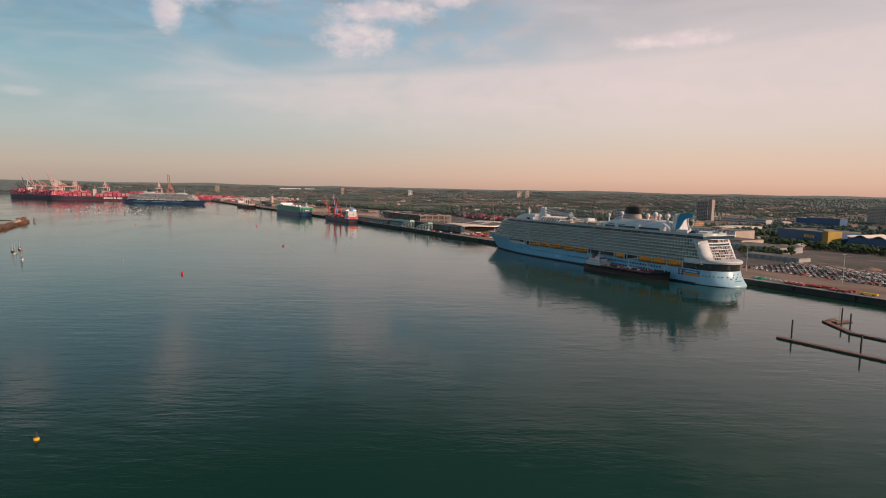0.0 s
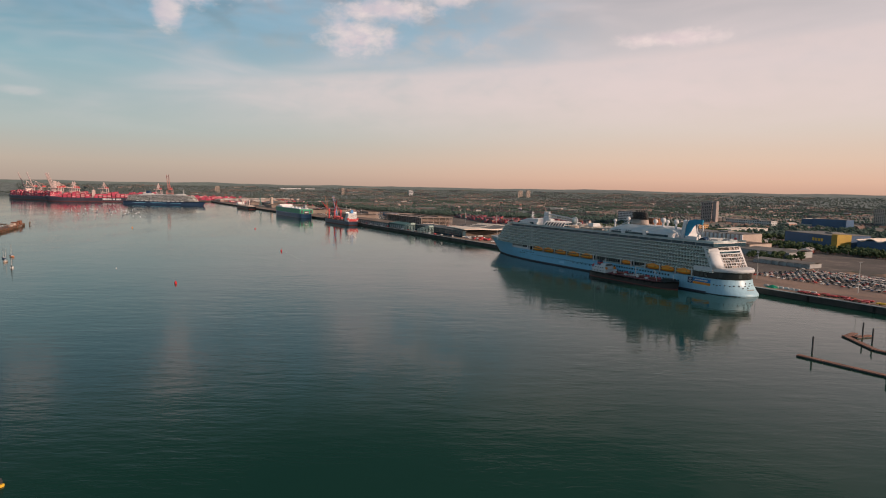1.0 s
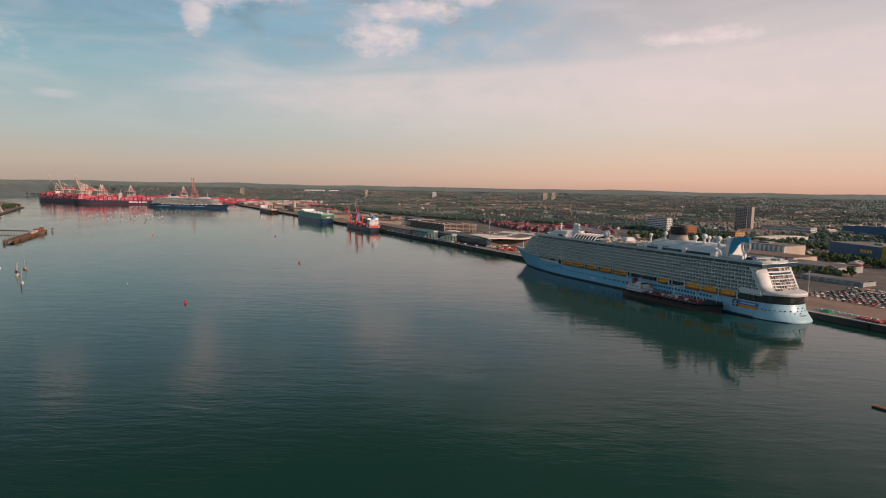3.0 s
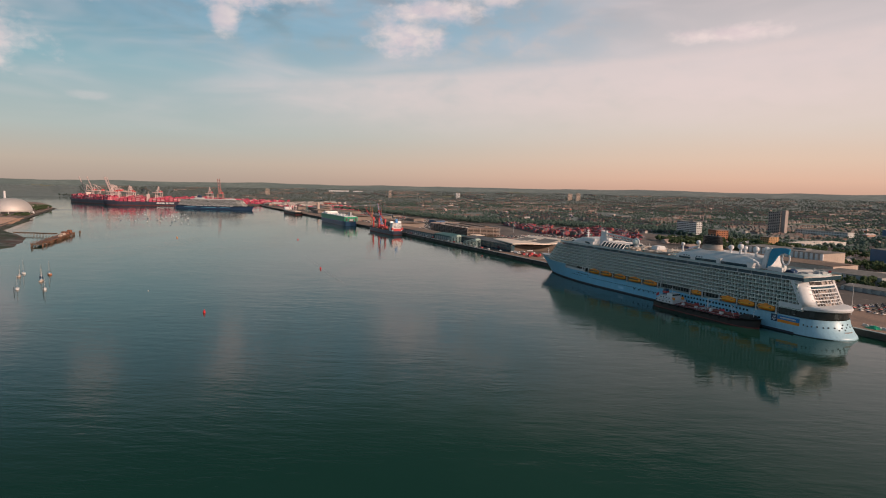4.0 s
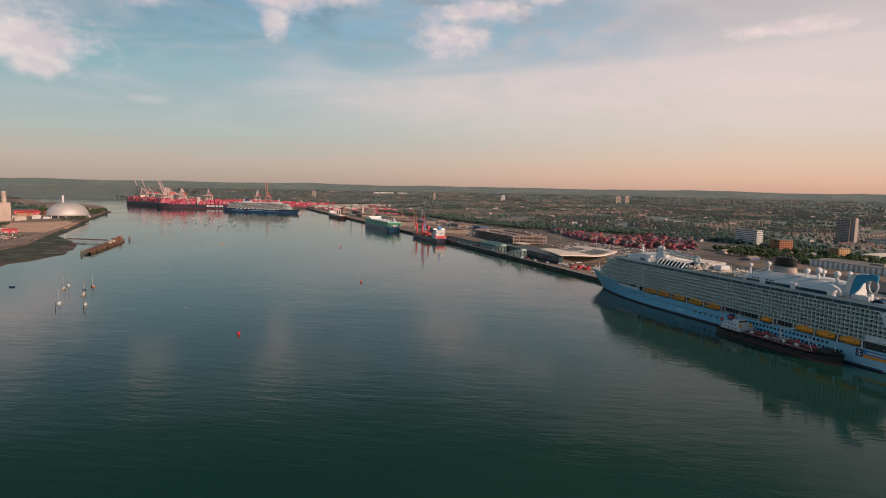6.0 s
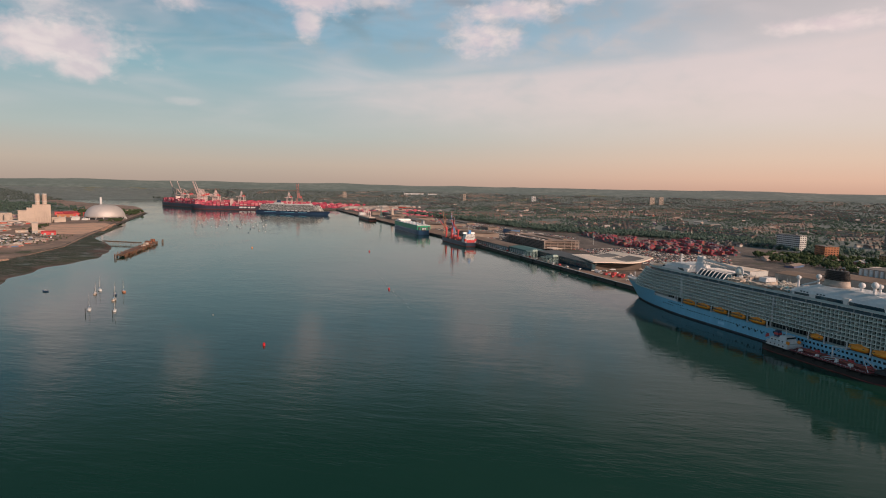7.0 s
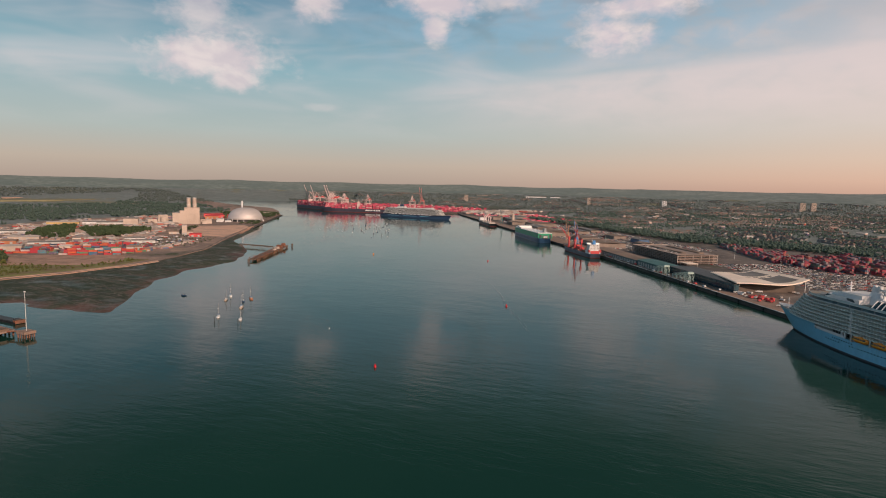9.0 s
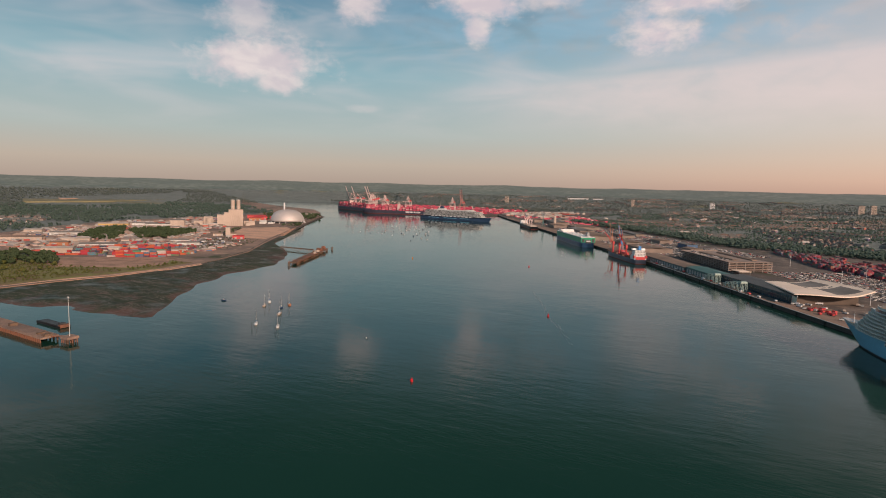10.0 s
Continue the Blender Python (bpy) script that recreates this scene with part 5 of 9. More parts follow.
for x, w in ((96, 2.0), (68, 2.6)):
    bm = mesh_bm()
    loft(bm, [[(x - w * f, 14.0, z), (x + w * f, 14.0, z), (x + w * f, 17.0, z), (x - w * f, 17.0, z)] for f, z in ((0.6, 39.7), (0.8, 41.5), (1.3, 44.4))])
    part("house_buttress", bm, WHITE, LINER)
bm = mesh_bm()
rings = []
for z, w in ((48.2, 1.0), (50, 0.93), (53.4, 0.86)):
    rings.append([(116.5 + 10.0 * w * math.cos(a), 6.2 * w * math.sin(a), z) for a in np.linspace(0, 2 * math.pi, 24, False)])
loft(bm, rings)
part("funnel_base", bm, CREAM, LINER, "cream funnel casing", True)
for k in range(6):
    bm = mesh_bm()
    z = 53.4 + 1.12 * k
    prism(bm, [(116.8 + (9.4 - 0.25 * k) * math.cos(a), (5.6 - 0.14 * k) * math.sin(a)) for a in np.linspace(0, 2 * math.pi, 24, False)], z, z + 0.74)
    part("funnel_louvre", bm, BLACK, LINER, "black funnel louvre")
bm = mesh_bm()
prism(bm, [(116.8 + 7.6 * math.cos(a), 4.2 * math.sin(a)) for a in np.linspace(0, 2 * math.pi, 16, False)], 53.4, 60.0)
part("funnel_core", bm, DARK, LINER, "dark funnel core")
for x in (112, 115, 118, 121):
    bm = mesh_bm()
    tube(bm, (x, 0, 59.8), (x, 0, 61.6), 0.7, 0.7, 8)
    part("exhaust_pipe", bm, BLACK, LINER)
for x, y, z, r in ((145.5, 2, 50.6, 1.7), (132.5, -2, 53.0, 1.9), (97, 2, 52.4, 2.1), (89.5, -5, 52.5, 1.7), (87.5, 3, 54.0, 2.3), (74.7, 2, 53.2, 2.2), (71, -5, 53.5, 1.9)):
    bm = mesh_bm()
    ball(bm, (x, y, z), r)
    dome_ob = part("radome", bm, WHITE, LINER, "white satellite dome", True)
    bm = mesh_bm()
    tube(bm, (x, y, 42.5), (x, y, z - r * 0.8), r * 0.5, r * 0.4, 10)
    part("pedestal", bm, WHITE, dome_ob)
bm = mesh_bm()
beam(bm, (143, 2, 45), (130, 0, 50.5), 0.8)
part("dome_strut", bm, WHITE, LINER)
SLIDE_BLUE = material("turquoise_slide_paint", (0.02, 0.27, 0.46, 1), 0.4, vary=0.12, grain=0.4)
# aft climbing tower, a blue sweeping sail beside it and a slim white hoop round the sail
bm = mesh_bm()
box(bm, 59, 67, -6, 6, 39.7, 53.6, top=(1.8, 1.2))
box(bm, 48, 59, 7.0, 9.0, 39.7, 42.6)
part("climbing_tower", bm, WHITE, LINER, "white climbing tower aft of the funnel")
bm = mesh_bm()
box(bm, 58.6, 62.4, -6.6, 6.6, 53.6, 55.2, top=(0.4, 0.6))
part("tower_cap", bm, PALE_GREY, LINER)


def sail(name, outline, y, thick, mat, label):
    bm = mesh_bm()
    a = [bm.verts.new((x, y + thick, z)) for x, z in outline]
    b = [bm.verts.new((x, y - thick, z)) for x, z in outline]
    for k in range(len(outline)):
        m = (k + 1) % len(outline)
        bm.faces.new((a[k], a[m], b[m], b[k]))
    bmesh.ops.triangulate(bm, faces=[bm.faces.new(a), bm.faces.new(b[::-1])])
    part(name, bm, mat, LINER, label)


sail("blue_panel", [(60.8, 41.0), (57.6, 43.2), (55.0, 46.6), (53.2, 50.0), (50.6, 52.4), (46.6, 53.2), (44.4, 52.4),
                    (43.6, 56.4), (47.0, 56.9), (52.0, 56.6), (57.0, 55.8), (58.8, 52.0), (59.8, 47.0)], 7.6, 0.6, SLIDE_BLUE, "bright blue curved panel")
sail("white_edge", [(61.2, 41.0), (60.2, 47.0), (59.2, 52.2), (57.4, 56.2), (58.6, 56.0), (60.4, 52.4), (61.2, 47.0), (62.0, 41.2)], 7.8, 0.7, WHITE, "white edge of the blue panel")
bm = mesh_bm()
for k in range(15):
    a0, a1 = radians(-215 + 18 * k), radians(-215 + 18 * (k + 1))
    tube(bm, (48.2 + 2.9 * math.cos(a0), 5.2, 49.2 + 4.6 * math.sin(a0)), (48.2 + 2.9 * math.cos(a1), 5.2, 49.2 + 4.6 * math.sin(a1)), 0.55, 0.55, 6)
part("hoop", bm, WHITE, LINER, "slim white open hoop")
for x, y, h in ((50.5, 3.0, 4.0), (46.0, 4.5, 2.6), (53.8, 5.5, 3.0)):
    bm = mesh_bm()
    box(bm, x - 1.3, x + 1.3, y - 1.5, y + 1.5, 39.7, 39.7 + h, top=(0.5, 0.4))
    part("ride_housing", bm, PALE_GREY, LINER)
for x, y, w, d, h in ((40, 0, 4, 18, 2.4), (31, 8, 4, 6, 2.2), (31, -8, 4, 6, 2.0)):
    bm = mesh_bm()
    box(bm, -w, w, -d / 2, d / 2, 0, h, top=(1.0, 0.8))
    part("sports_house", bm, GREY, LINER, "grey sports deck fitting").matrix_local = pose(x, y, 39.75)
bm = mesh_bm()
loft(bm, [[(34 + 9 * t, 12.5 - 2.2 * s_, 40.2 + 3.0 * math.sin(t * 3.14) + 0.4 * s_) for s_ in (-1, 0, 1)] + [(34 + 9 * t, 12.5 + 2.2, 39.8), (34 + 9 * t, 10.3, 39.8)] for t in np.linspace(0, 1, 9)])
part("surf_simulator", bm, NAVY, LINER, "dark blue humped surf ride")
for k in range(44):
    bm = mesh_bm()
    a = rng.uniform(-1.3, 1.3)
    x, y = 32 - 9 * math.cos(a) + rng.uniform(0, 14), 15.5 * math.sin(a)
    tube(bm, (0, 0, 0), (0, 0, rng.uniform(1.0, 2.8)), 0.22, 0.2, 5)
    box(bm, -0.5, 0.5, -0.3, 0.3, 0.3, 0.5)
    part("deck_chair", bm, PALE_GREY, LINER).matrix_local = pose(x, y, 39.85, 0, 0, rng.uniform(0, 180))
bm = mesh_bm()
tube(bm, (22.4, 0, 39.9), (20.4, 0, 44.5), 0.12, 0.08, 6)
part("flag_staff", bm, WHITE, LINER)
bm = mesh_bm()
box(bm, 18.6, 20.6, -0.06, 0.06, 42.6, 44.2)
part("ensign", bm, RED, LINER, "red ensign at the stern")


# ---------------------------------------------------------------- other vessels


def ship_hull(owner, length, beam, depth, mat, boot=BOOT, bow=0.16, stern=0.06, sheer=1.5, rake=0.6, boot_z=0.9, label="", full=2.4):
    """A ship's hull in the owner's frame: x from the stern to the bow, deck closed."""
    xs = [0, 0.02, 0.06, 0.12, 0.3, 0.5, 0.7, 0.78, 0.84, 0.89, 0.93, 0.96, 0.985, 1.0]

    def half(w, lift):
        b = beam / 2
        if w > 1 - bow * 1.6:
            k = (w - 1 + bow * 1.6) / (bow * 1.6)
            b *= max(1 - k ** full, 0.0) ** 0.85
        if w < stern * 2:
            b *= 1 - 0.25 * ((stern * 2 - w) / (stern * 2)) ** 2
        return b

    def shell(z0, z1, name, m, text):
        bm = mesh_bm()
        sides = []
        for s in (1, -1):
            rows = []
            for w in xs:
                row = []
                for k in range(4):
                    z = z0 + (z1 - z0) * k / 3
                    top = sheer * max(0, (w - 0.75) / 0.25) ** 2
                    zz = z + top * max(z, 0) / depth
                    row.append(bm.verts.new((w * length + rake * z * (w > 0.9) * (w - 0.9) / 0.1, s * max(half(w, z), 0.02), zz)))
                rows.append(row)
            sides.append(rows)
            for a, b in zip(rows, rows[1:]):
                for k in range(3):
                    bm.faces.new((a[k], b[k], b[k + 1], a[k + 1]))
        a, b = sides
        for k in range(3):
            bm.faces.new((a[0][k], a[0][k + 1], b[0][k + 1], b[0][k]))
        if z1 >= depth - 0.01:
            for k in range(len(xs) - 1):
                bm.faces.new((a[k][3], a[k + 1][3], b[k + 1][3], b[k][3]))
        return part(name, bm, m, owner, text, True)

    shell(boot_z, depth, "hull", mat, label)
    shell(-1.5, boot_z, "boot_stripe", boot, "")


def deck_crane(owner, x, y, z, h, reach, mat, turn=0.0, lift=0.5):
    bm = mesh_bm()
    tube(bm, (x, y, z), (x, y, z + h), 1.5, 1.2, 10)
    box(bm, x - 1.8, x + 1.8, y - 1.8, y + 1.8, z + h * 0.72, z + h)
    tip = (x + reach * math.cos(turn), y + reach * math.sin(turn), z + h * 0.8 + reach * lift)
    for o in (-0.8, 0.8):
        beam(bm, (x, y + o, z + h * 0.8), (tip[0], tip[1] + o * 0.5, tip[2]), 0.7)
    beam(bm, (x, y, z + h + 1.5), tip, 0.15)
    return part("deck_crane", bm, mat, owner, "red deck crane with raised jib")


# bunker barge alongside the cruise ship
BARGE = thing("bunker_tanker", "black and dark red bunker tanker alongside the cruise ship", "tanker", dock(430, 408.6), -60)
ship_hull(BARGE, 95, 16.5, 4.6, BLACK, BOOT, 0.14, 0.05, 2.6, 0.3, 0.6, "black hull with dark red stripe", 3.2)
BARGE_DECK = material("dark_red_deck_paint", (0.22, 0.05, 0.055, 1), 0.7, vary=0.35, grain=0.7, stain=0.12)
bm = mesh_bm()
box(bm, 23, 80, -6.6, 6.6, 4.6, 5.5, top=(1, 0.6))
part("cargo_deck", bm, BARGE_DECK, BARGE, "dark red tank deck")
bm = mesh_bm()
box(bm, -0.3, 0.3, -7.6, 7.6, 5.5, 6.0)
rib = part("deck_beam", bm, BARGE_DECK, BARGE)
rib.matrix_local = pose(28, 0, 0)
for k in range(1, 9):
    again(rib, BARGE, (28 + 6.2 * k, 0, 0))
for y in (-2.4, -1.2, 0, 1.2, 2.4):
    bm = mesh_bm()
    tube(bm, (25, y, 6.2), (79, y, 6.2), 0.26, 0.26, 6)
    part("cargo_pipe", bm, RED if y in (-1.2, 2.4) else RUST, BARGE)
for x in (48, 51, 54):
    bm = mesh_bm()
    tube(bm, (x, -7.4, 6.5), (x, 7.4, 6.5), 0.3, 0.3, 6)
    part("manifold", bm, WHITE, BARGE)
for x, y, w, d, h in ((30, -4, 1.2, 1.0, 1.6), (36, 4, 1.4, 1.2, 1.8), (43, -4.5, 1.0, 1.0, 1.5), (60, 4, 1.6, 1.2, 1.8), (66, -4, 1.2, 1.2, 1.6), (73, 3, 1.4, 1.0, 1.5), (57, -4.6, 0.9, 0.9, 2.6)):
    bm = mesh_bm()
    box(bm, x - w, x + w, y - d, y + d, 5.4, 5.4 + h, top=(0.2, 0.2))
    part("tank_hatch", bm, WHITE if w < 1.3 else RED, BARGE)
bm = mesh_bm()
box(bm, 4, 22, -7.2, 7.2, 4.6, 7.4)
part("deckhouse", bm, WHITE, BARGE, "white aft deckhouse")
bm = mesh_bm()
box(bm, 5, 19, -5.2, 5.2, 7.4, 9.8, top=(0.5, 0.3))
part("cabin_storey", bm, WHITE, BARGE)
bm = mesh_bm()
box(bm, 12, 18.6, -4.6, 4.6, 9.8, 12.2, top=(0.6, 0.6))
part("wheelhouse", bm, WHITE, BARGE)
bm = mesh_bm()
box(bm, 18.0, 18.6, -4.0, 4.0, 10.6, 11.7)
part("bridge_window", bm, GLASS, BARGE)
bm = mesh_bm()
box(bm, -0.6, 0.6, -5.25, 5.25, 8.1, 8.9)
port = part("cabin_window", bm, GLASS, BARGE)
port.matrix_local = pose(7, 0, 0)
for x in (10, 13, 16):
    again(port, BARGE, (x, 0, 0))
bm = mesh_bm()
box(bm, 5.5, 9, -1.8, 1.8, 10, 14.6, top=(0.4, 0.3))
part("funnel", bm, NAVY, BARGE, "dark blue funnel")
bm = mesh_bm()
box(bm, 5.3, 9.2, -1.95, 1.95, 11.4, 12.8, top=(0.3, 0.2))
part("funnel_band", bm, RED, BARGE)
bm = mesh_bm()
tube(bm, (14, 0, 12.4), (14, 0, 18.5), 0.25, 0.12)
beam(bm, (14, -2, 16), (14, 2, 16), 0.18)
part("signal_mast", bm, WHITE, BARGE)
bm = mesh_bm()
tube(bm, (90, 0, 5.5), (90, 0, 12), 0.25, 0.15)
part("foremast", bm, WHITE, BARGE)
bm = mesh_bm()
tube(bm, (50, 0, 5.5), (50, 0, 14), 0.5, 0.4)
beam(bm, (50, 0, 13.6), (64, -3, 16.5), 0.5)
beam(bm, (50, 0, 9.0), (58, -1.8, 14.6), 0.25)
part("hose_crane", bm, WHITE, BARGE, "white hose crane")
bm = mesh_bm()
beam(bm, (78, 4, 5), (74, -5, 14), 0.35)
beam(bm, (79, -6, 5), (74, -5, 14), 0.3)
part("hose_frame", bm, WHITE, BARGE)
bm = mesh_bm()
for s in (-1, 1):
    for k in range(18):
        tube(bm, (24 + 3.2 * k, s * 7.6, 4.6), (24 + 3.2 * k, s * 7.6, 5.8), 0.06, 0.06, 4)
    beam(bm, (24, s * 7.6, 5.8), (78.4, s * 7.6, 5.8), 0.09)
part("deck_rail", bm, WHITE, BARGE)
bm = mesh_bm()
box(bm, 81, 91, -4.6, 4.6, 6.0, 8.2, top=(1.5, 1.2))
part("forecastle", bm, BLACK, BARGE)
bm = mesh_bm()
tube(bm, (1.2, 0, 5), (-0.6, 0, 11.5), 0.12, 0.08, 6)
part("ensign_staff", bm, WHITE, BARGE)
bm = mesh_bm()
loft(bm, [[(-0.4 - 0.55 * k, 0.25 * math.sin(k * 1.3) + 0.04, z) for z in (8.2 - 0.25 * k, 10.8 - 0.3 * k)] + [(-0.4 - 0.55 * k, 0.25 * math.sin(k * 1.3) - 0.04, z) for z in (10.8 - 0.3 * k, 8.2 - 0.25 * k)] for k in range(7)])
part("ensign", bm, RED, BARGE, "red ensign at the stern")
for x, y, l, h in ((20.5, 5.2, 3.0, 2.2), (20.5, -5.2, 3.0, 2.2), (3.2, 4.5, 2.0, 1.6)):
    bm = mesh_bm()
    loft(bm, [[(x + l / 2 * math.cos(a) * f, y + 0.9 * math.sin(a) * f, z) for a in np.linspace(0, 2 * math.pi, 12, False)] for f, z in ((0.5, 7.4), (0.95, 8.0), (1.0, 8.6), (0.7, 7.4 + h))])
    part("rescue_boat", bm, ORANGE if x > 5 else RED, BARGE, "small covered rescue boat")
for x in (4.5, 8, 11.5, 15, 18.5):
    bm = mesh_bm()
    box(bm, x - 0.5, x + 0.5, -7.3, 7.3, 5.6, 6.4)
    part("deckhouse_window", bm, GLASS, BARGE)
for z, x0, x1, y in ((7.4, 4, 22, 7.2), (9.8, 5, 19, 5.2)):
    for s_ in (-1, 1):
        bm = mesh_bm()
        beam(bm, (x0, s_ * y, z + 1.0), (x1, s_ * y, z + 1.0), 0.09)
        beam(bm, (x0, s_ * y, z + 0.5), (x1, s_ * y, z + 0.5), 0.07)
        for k in range(8):
            beam(bm, (x0 + (x1 - x0) * k / 7, s_ * y, z), (x0 + (x1 - x0) * k / 7, s_ * y, z + 1.0), 0.08)
        part("house_rail", bm, WHITE, BARGE)
for k in range(9):
    bm = mesh_bm()
    tube(bm, (12 + 8 * k, -8.3, 3.4), (12 + 8 * k, -8.9, 3.4), 0.9, 0.9, 10)
    part("tyre_fender", bm, TYRE, BARGE)


def quay_ship(name, label, category, s0, length, off):
    """A vessel moored stern towards the cruise ship, further up the quay."""
    s1 = s0 + length
    a, b = dock(s0, quay_n(s0) - off), dock(s1, quay_n(s1) - off)
    return thing(name, label, category, a, math.degrees(math.atan2(b.y - a.y, b.x - a.x)))


# heavy-lift ship with red cranes
CARGO = quay_ship("cargo_ship", "cargo ship with red deck cranes and white aft deckhouse", "cargo ship", 1152, 150, 14)
ship_hull(CARGO, 150, 24, 7.5, material("grey_blue_hull_paint", (0.07, 0.085, 0.12, 1), 0.45, vary=0.2, grain=0.4, stain=0.05), BOOT, 0.15, 0.05, 3, 0.5, 1.2, "dark grey hull with a red foot")
bm = mesh_bm()
box(bm, 4, 22, -10.5, 10.5, 7.5, 13)
part("deckhouse", bm, WHITE, CARGO, "white stepped deckhouse")
for k in range(4):
    bm = mesh_bm()
    box(bm, 6, 20 - k * 0.8, -10 + k * 0.4, 10 - k * 0.4, 13 + 2.7 * k, 15.4 + 2.7 * k)
    part("deck_storey", bm, WHITE, CARGO)
    bm = mesh_bm()
    box(bm, 5.6, 20.4 - k * 0.8, -10.4 + k * 0.4, 10.4 - k * 0.4, 15.3 + 2.7 * k, 15.7 + 2.7 * k)
    part("deck_edge", bm, WHITE, CARGO)
bm = mesh_bm()
box(bm, 12, 19, -12, 12, 23.8, 26.4, top=(0.6, 0.8))
part("bridge", bm, WHITE, CARGO)
bm = mesh_bm()
for k in range(4):
    for y in np.linspace(-8, 8, 7):
        box(bm, 5.8, 6.1, y - 0.5, y + 0.5, 13.8 + 2.7 * k, 14.8 + 2.7 * k)
box(bm, 18.6, 19.2, -11, 11, 24.4, 25.6)
part("cabin_windows", bm, GLASS, CARGO)
bm = mesh_bm()
box(bm, 2.5, 3.4, -8, 8, 7.7, 12.5)
box(bm, 3, 8, -12, -9, 10, 14.5)
box(bm, 3, 8, 9, 12, 10, 14.5)
part("stern_frame", bm, RED, CARGO, "red stern frame and free-fall boat")
bm = mesh_bm()
box(bm, 7, 11, -2.5, 2.5, 24, 31, top=(0.5, 0.4))
part("funnel", bm, BLUE, CARGO)
bm = mesh_bm()
tube(bm, (16, 0, 26), (16, 0, 36), 0.4, 0.2)
beam(bm, (16, -3, 31), (16, 3, 31), 0.3)
part("signal_mast", bm, WHITE, CARGO)
bm = mesh_bm()
for x0 in (30, 62, 94, 120):
    box(bm, x0, x0 + 24, -9.5, 9.5, 7.5, 9.6, top=(0.4, 0.4))
part("hatch_cover", bm, RUST, CARGO, "rusty hatch covers")
for x, r, t in ((46, 28, 0.15), (80, 30, 2.9), (112, 26, 0.3)):
    deck_crane(CARGO, x, 9, 7.5, 22, r, RED, t, 0.75)
bm = mesh_bm()
for x, y, w, h in ((38, -4, 9, 5), (70, 2, 10, 4), (100, -3, 10, 5)):
    box(bm, x - w, x + w, y - 4, y + 4, 9.6, 9.6 + h)
part("deck_cargo", bm, RED, CARGO, "red painted deck cargo")

# car carrier
CARRIER = quay_ship("car_carrier", "tall green and blue car carrier with white deck", "car carrier", 1425, 225, 18.5)
ship_hull(CARRIER, 225, 32, 11.0, material("dark_blue_hull_paint", (0.03, 0.08, 0.16, 1), 0.4, vary=0.15, grain=0.3, stain=0.04), NAVY, 0.12, 0.03, 0.5, 0.4, 1.0, "dark blue lower hull", 3.0)
bm = mesh_bm()
rim = [(1, 16), (185, 16), (200, 15), (212, 12), (221, 6.5), (226, 0), (221, -6.5), (212, -12), (200, -15), (185, -16), (1, -16)]
prism(bm, rim[::-1], 11.0, 21.5)
part("cargo_house", bm, GREEN, CARRIER, "green slab-sided car decks")
bm = mesh_bm()
prism(bm, [(x * 0.985 + 1.5, y * 0.97) for x, y in rim][::-1], 21.5, 22.4)
box(bm, 150, 185, -14, 14, 22.4, 25.2, top=(1, 0.8))
box(bm, 160, 176, -16.5, 16.5, 25.2, 28, top=(0.8, 0.6))
part("top_deck", bm, WHITE, CARRIER, "white top deck and bridge")
bm = mesh_bm()
box(bm, 30, 44, -12.5, -7, 22.4, 31, top=(0.8, 0.5))
tube(bm, (170, 0, 28), (170, 0, 37), 0.4, 0.2)
part("funnel", bm, GREY, CARRIER)
bm = mesh_bm()
box(bm, -2, 2, -1.4, 1.4, 0, 1.5, top=(0.3, 0.3))
vent = part("deck_vent", bm, WHITE, CARRIER, "white deck vent")
vent.matrix_local = pose(14, 12, 22.4)
for k in range(1, 20):
    again(vent, CARRIER, (14 + 6.9 * k, (12, -9, 9, -12)[k % 4], 22.4))
bm = mesh_bm()
box(bm, -0.4, 1.0, -6, 6, 9.5, 17)
box(bm, -0.4, 1.0, 9, 13.5, 12, 19)
box(bm, -0.4, 1.0, -13.5, -9, 12, 19)
part("stern_ramp", bm, DARK, CARRIER, "dark stern ramp and openings")
bm = mesh_bm()
box(bm, -0.9, -0.45, -4.5, 4.5, 12.5, 15.5)
part("stern_panel", bm, WHITE, CARRIER)

# small bulk carrier further up
BULK = quay_ship("bulk_carrier", "dark bulk carrier with white deckhouse and lit hatches", "bulk carrier", 1945, 180, 15.5)
ship_hull(BULK, 180, 27, 8.5, BLACK, BOOT, 0.14, 0.04, 2, 0.4, 1.8, "black hull", 2.8)
bm = mesh_bm()
for k in range(4):
    box(bm, 152 + k, 168 - k, -11 + k * 0.3, 11 - k * 0.3, 8.5 + 2.8 * k, 11.3 + 2.8 * k)
part("deckhouse", bm, WHITE, BULK)
for x in (25, 55, 85, 115, 140):
    bm = mesh_bm()
    box(bm, x - 11, x + 11, -10, 10, 8.5, 11.5, top=(0.6, 0.6))
    part("hatch_cover", bm, CREAM, BULK)
for x in (40, 70, 100, 128):
    deck_crane(BULK, x, 0, 8.5, 20, 18, HAZY_WHITE, 0.3, 0.7)

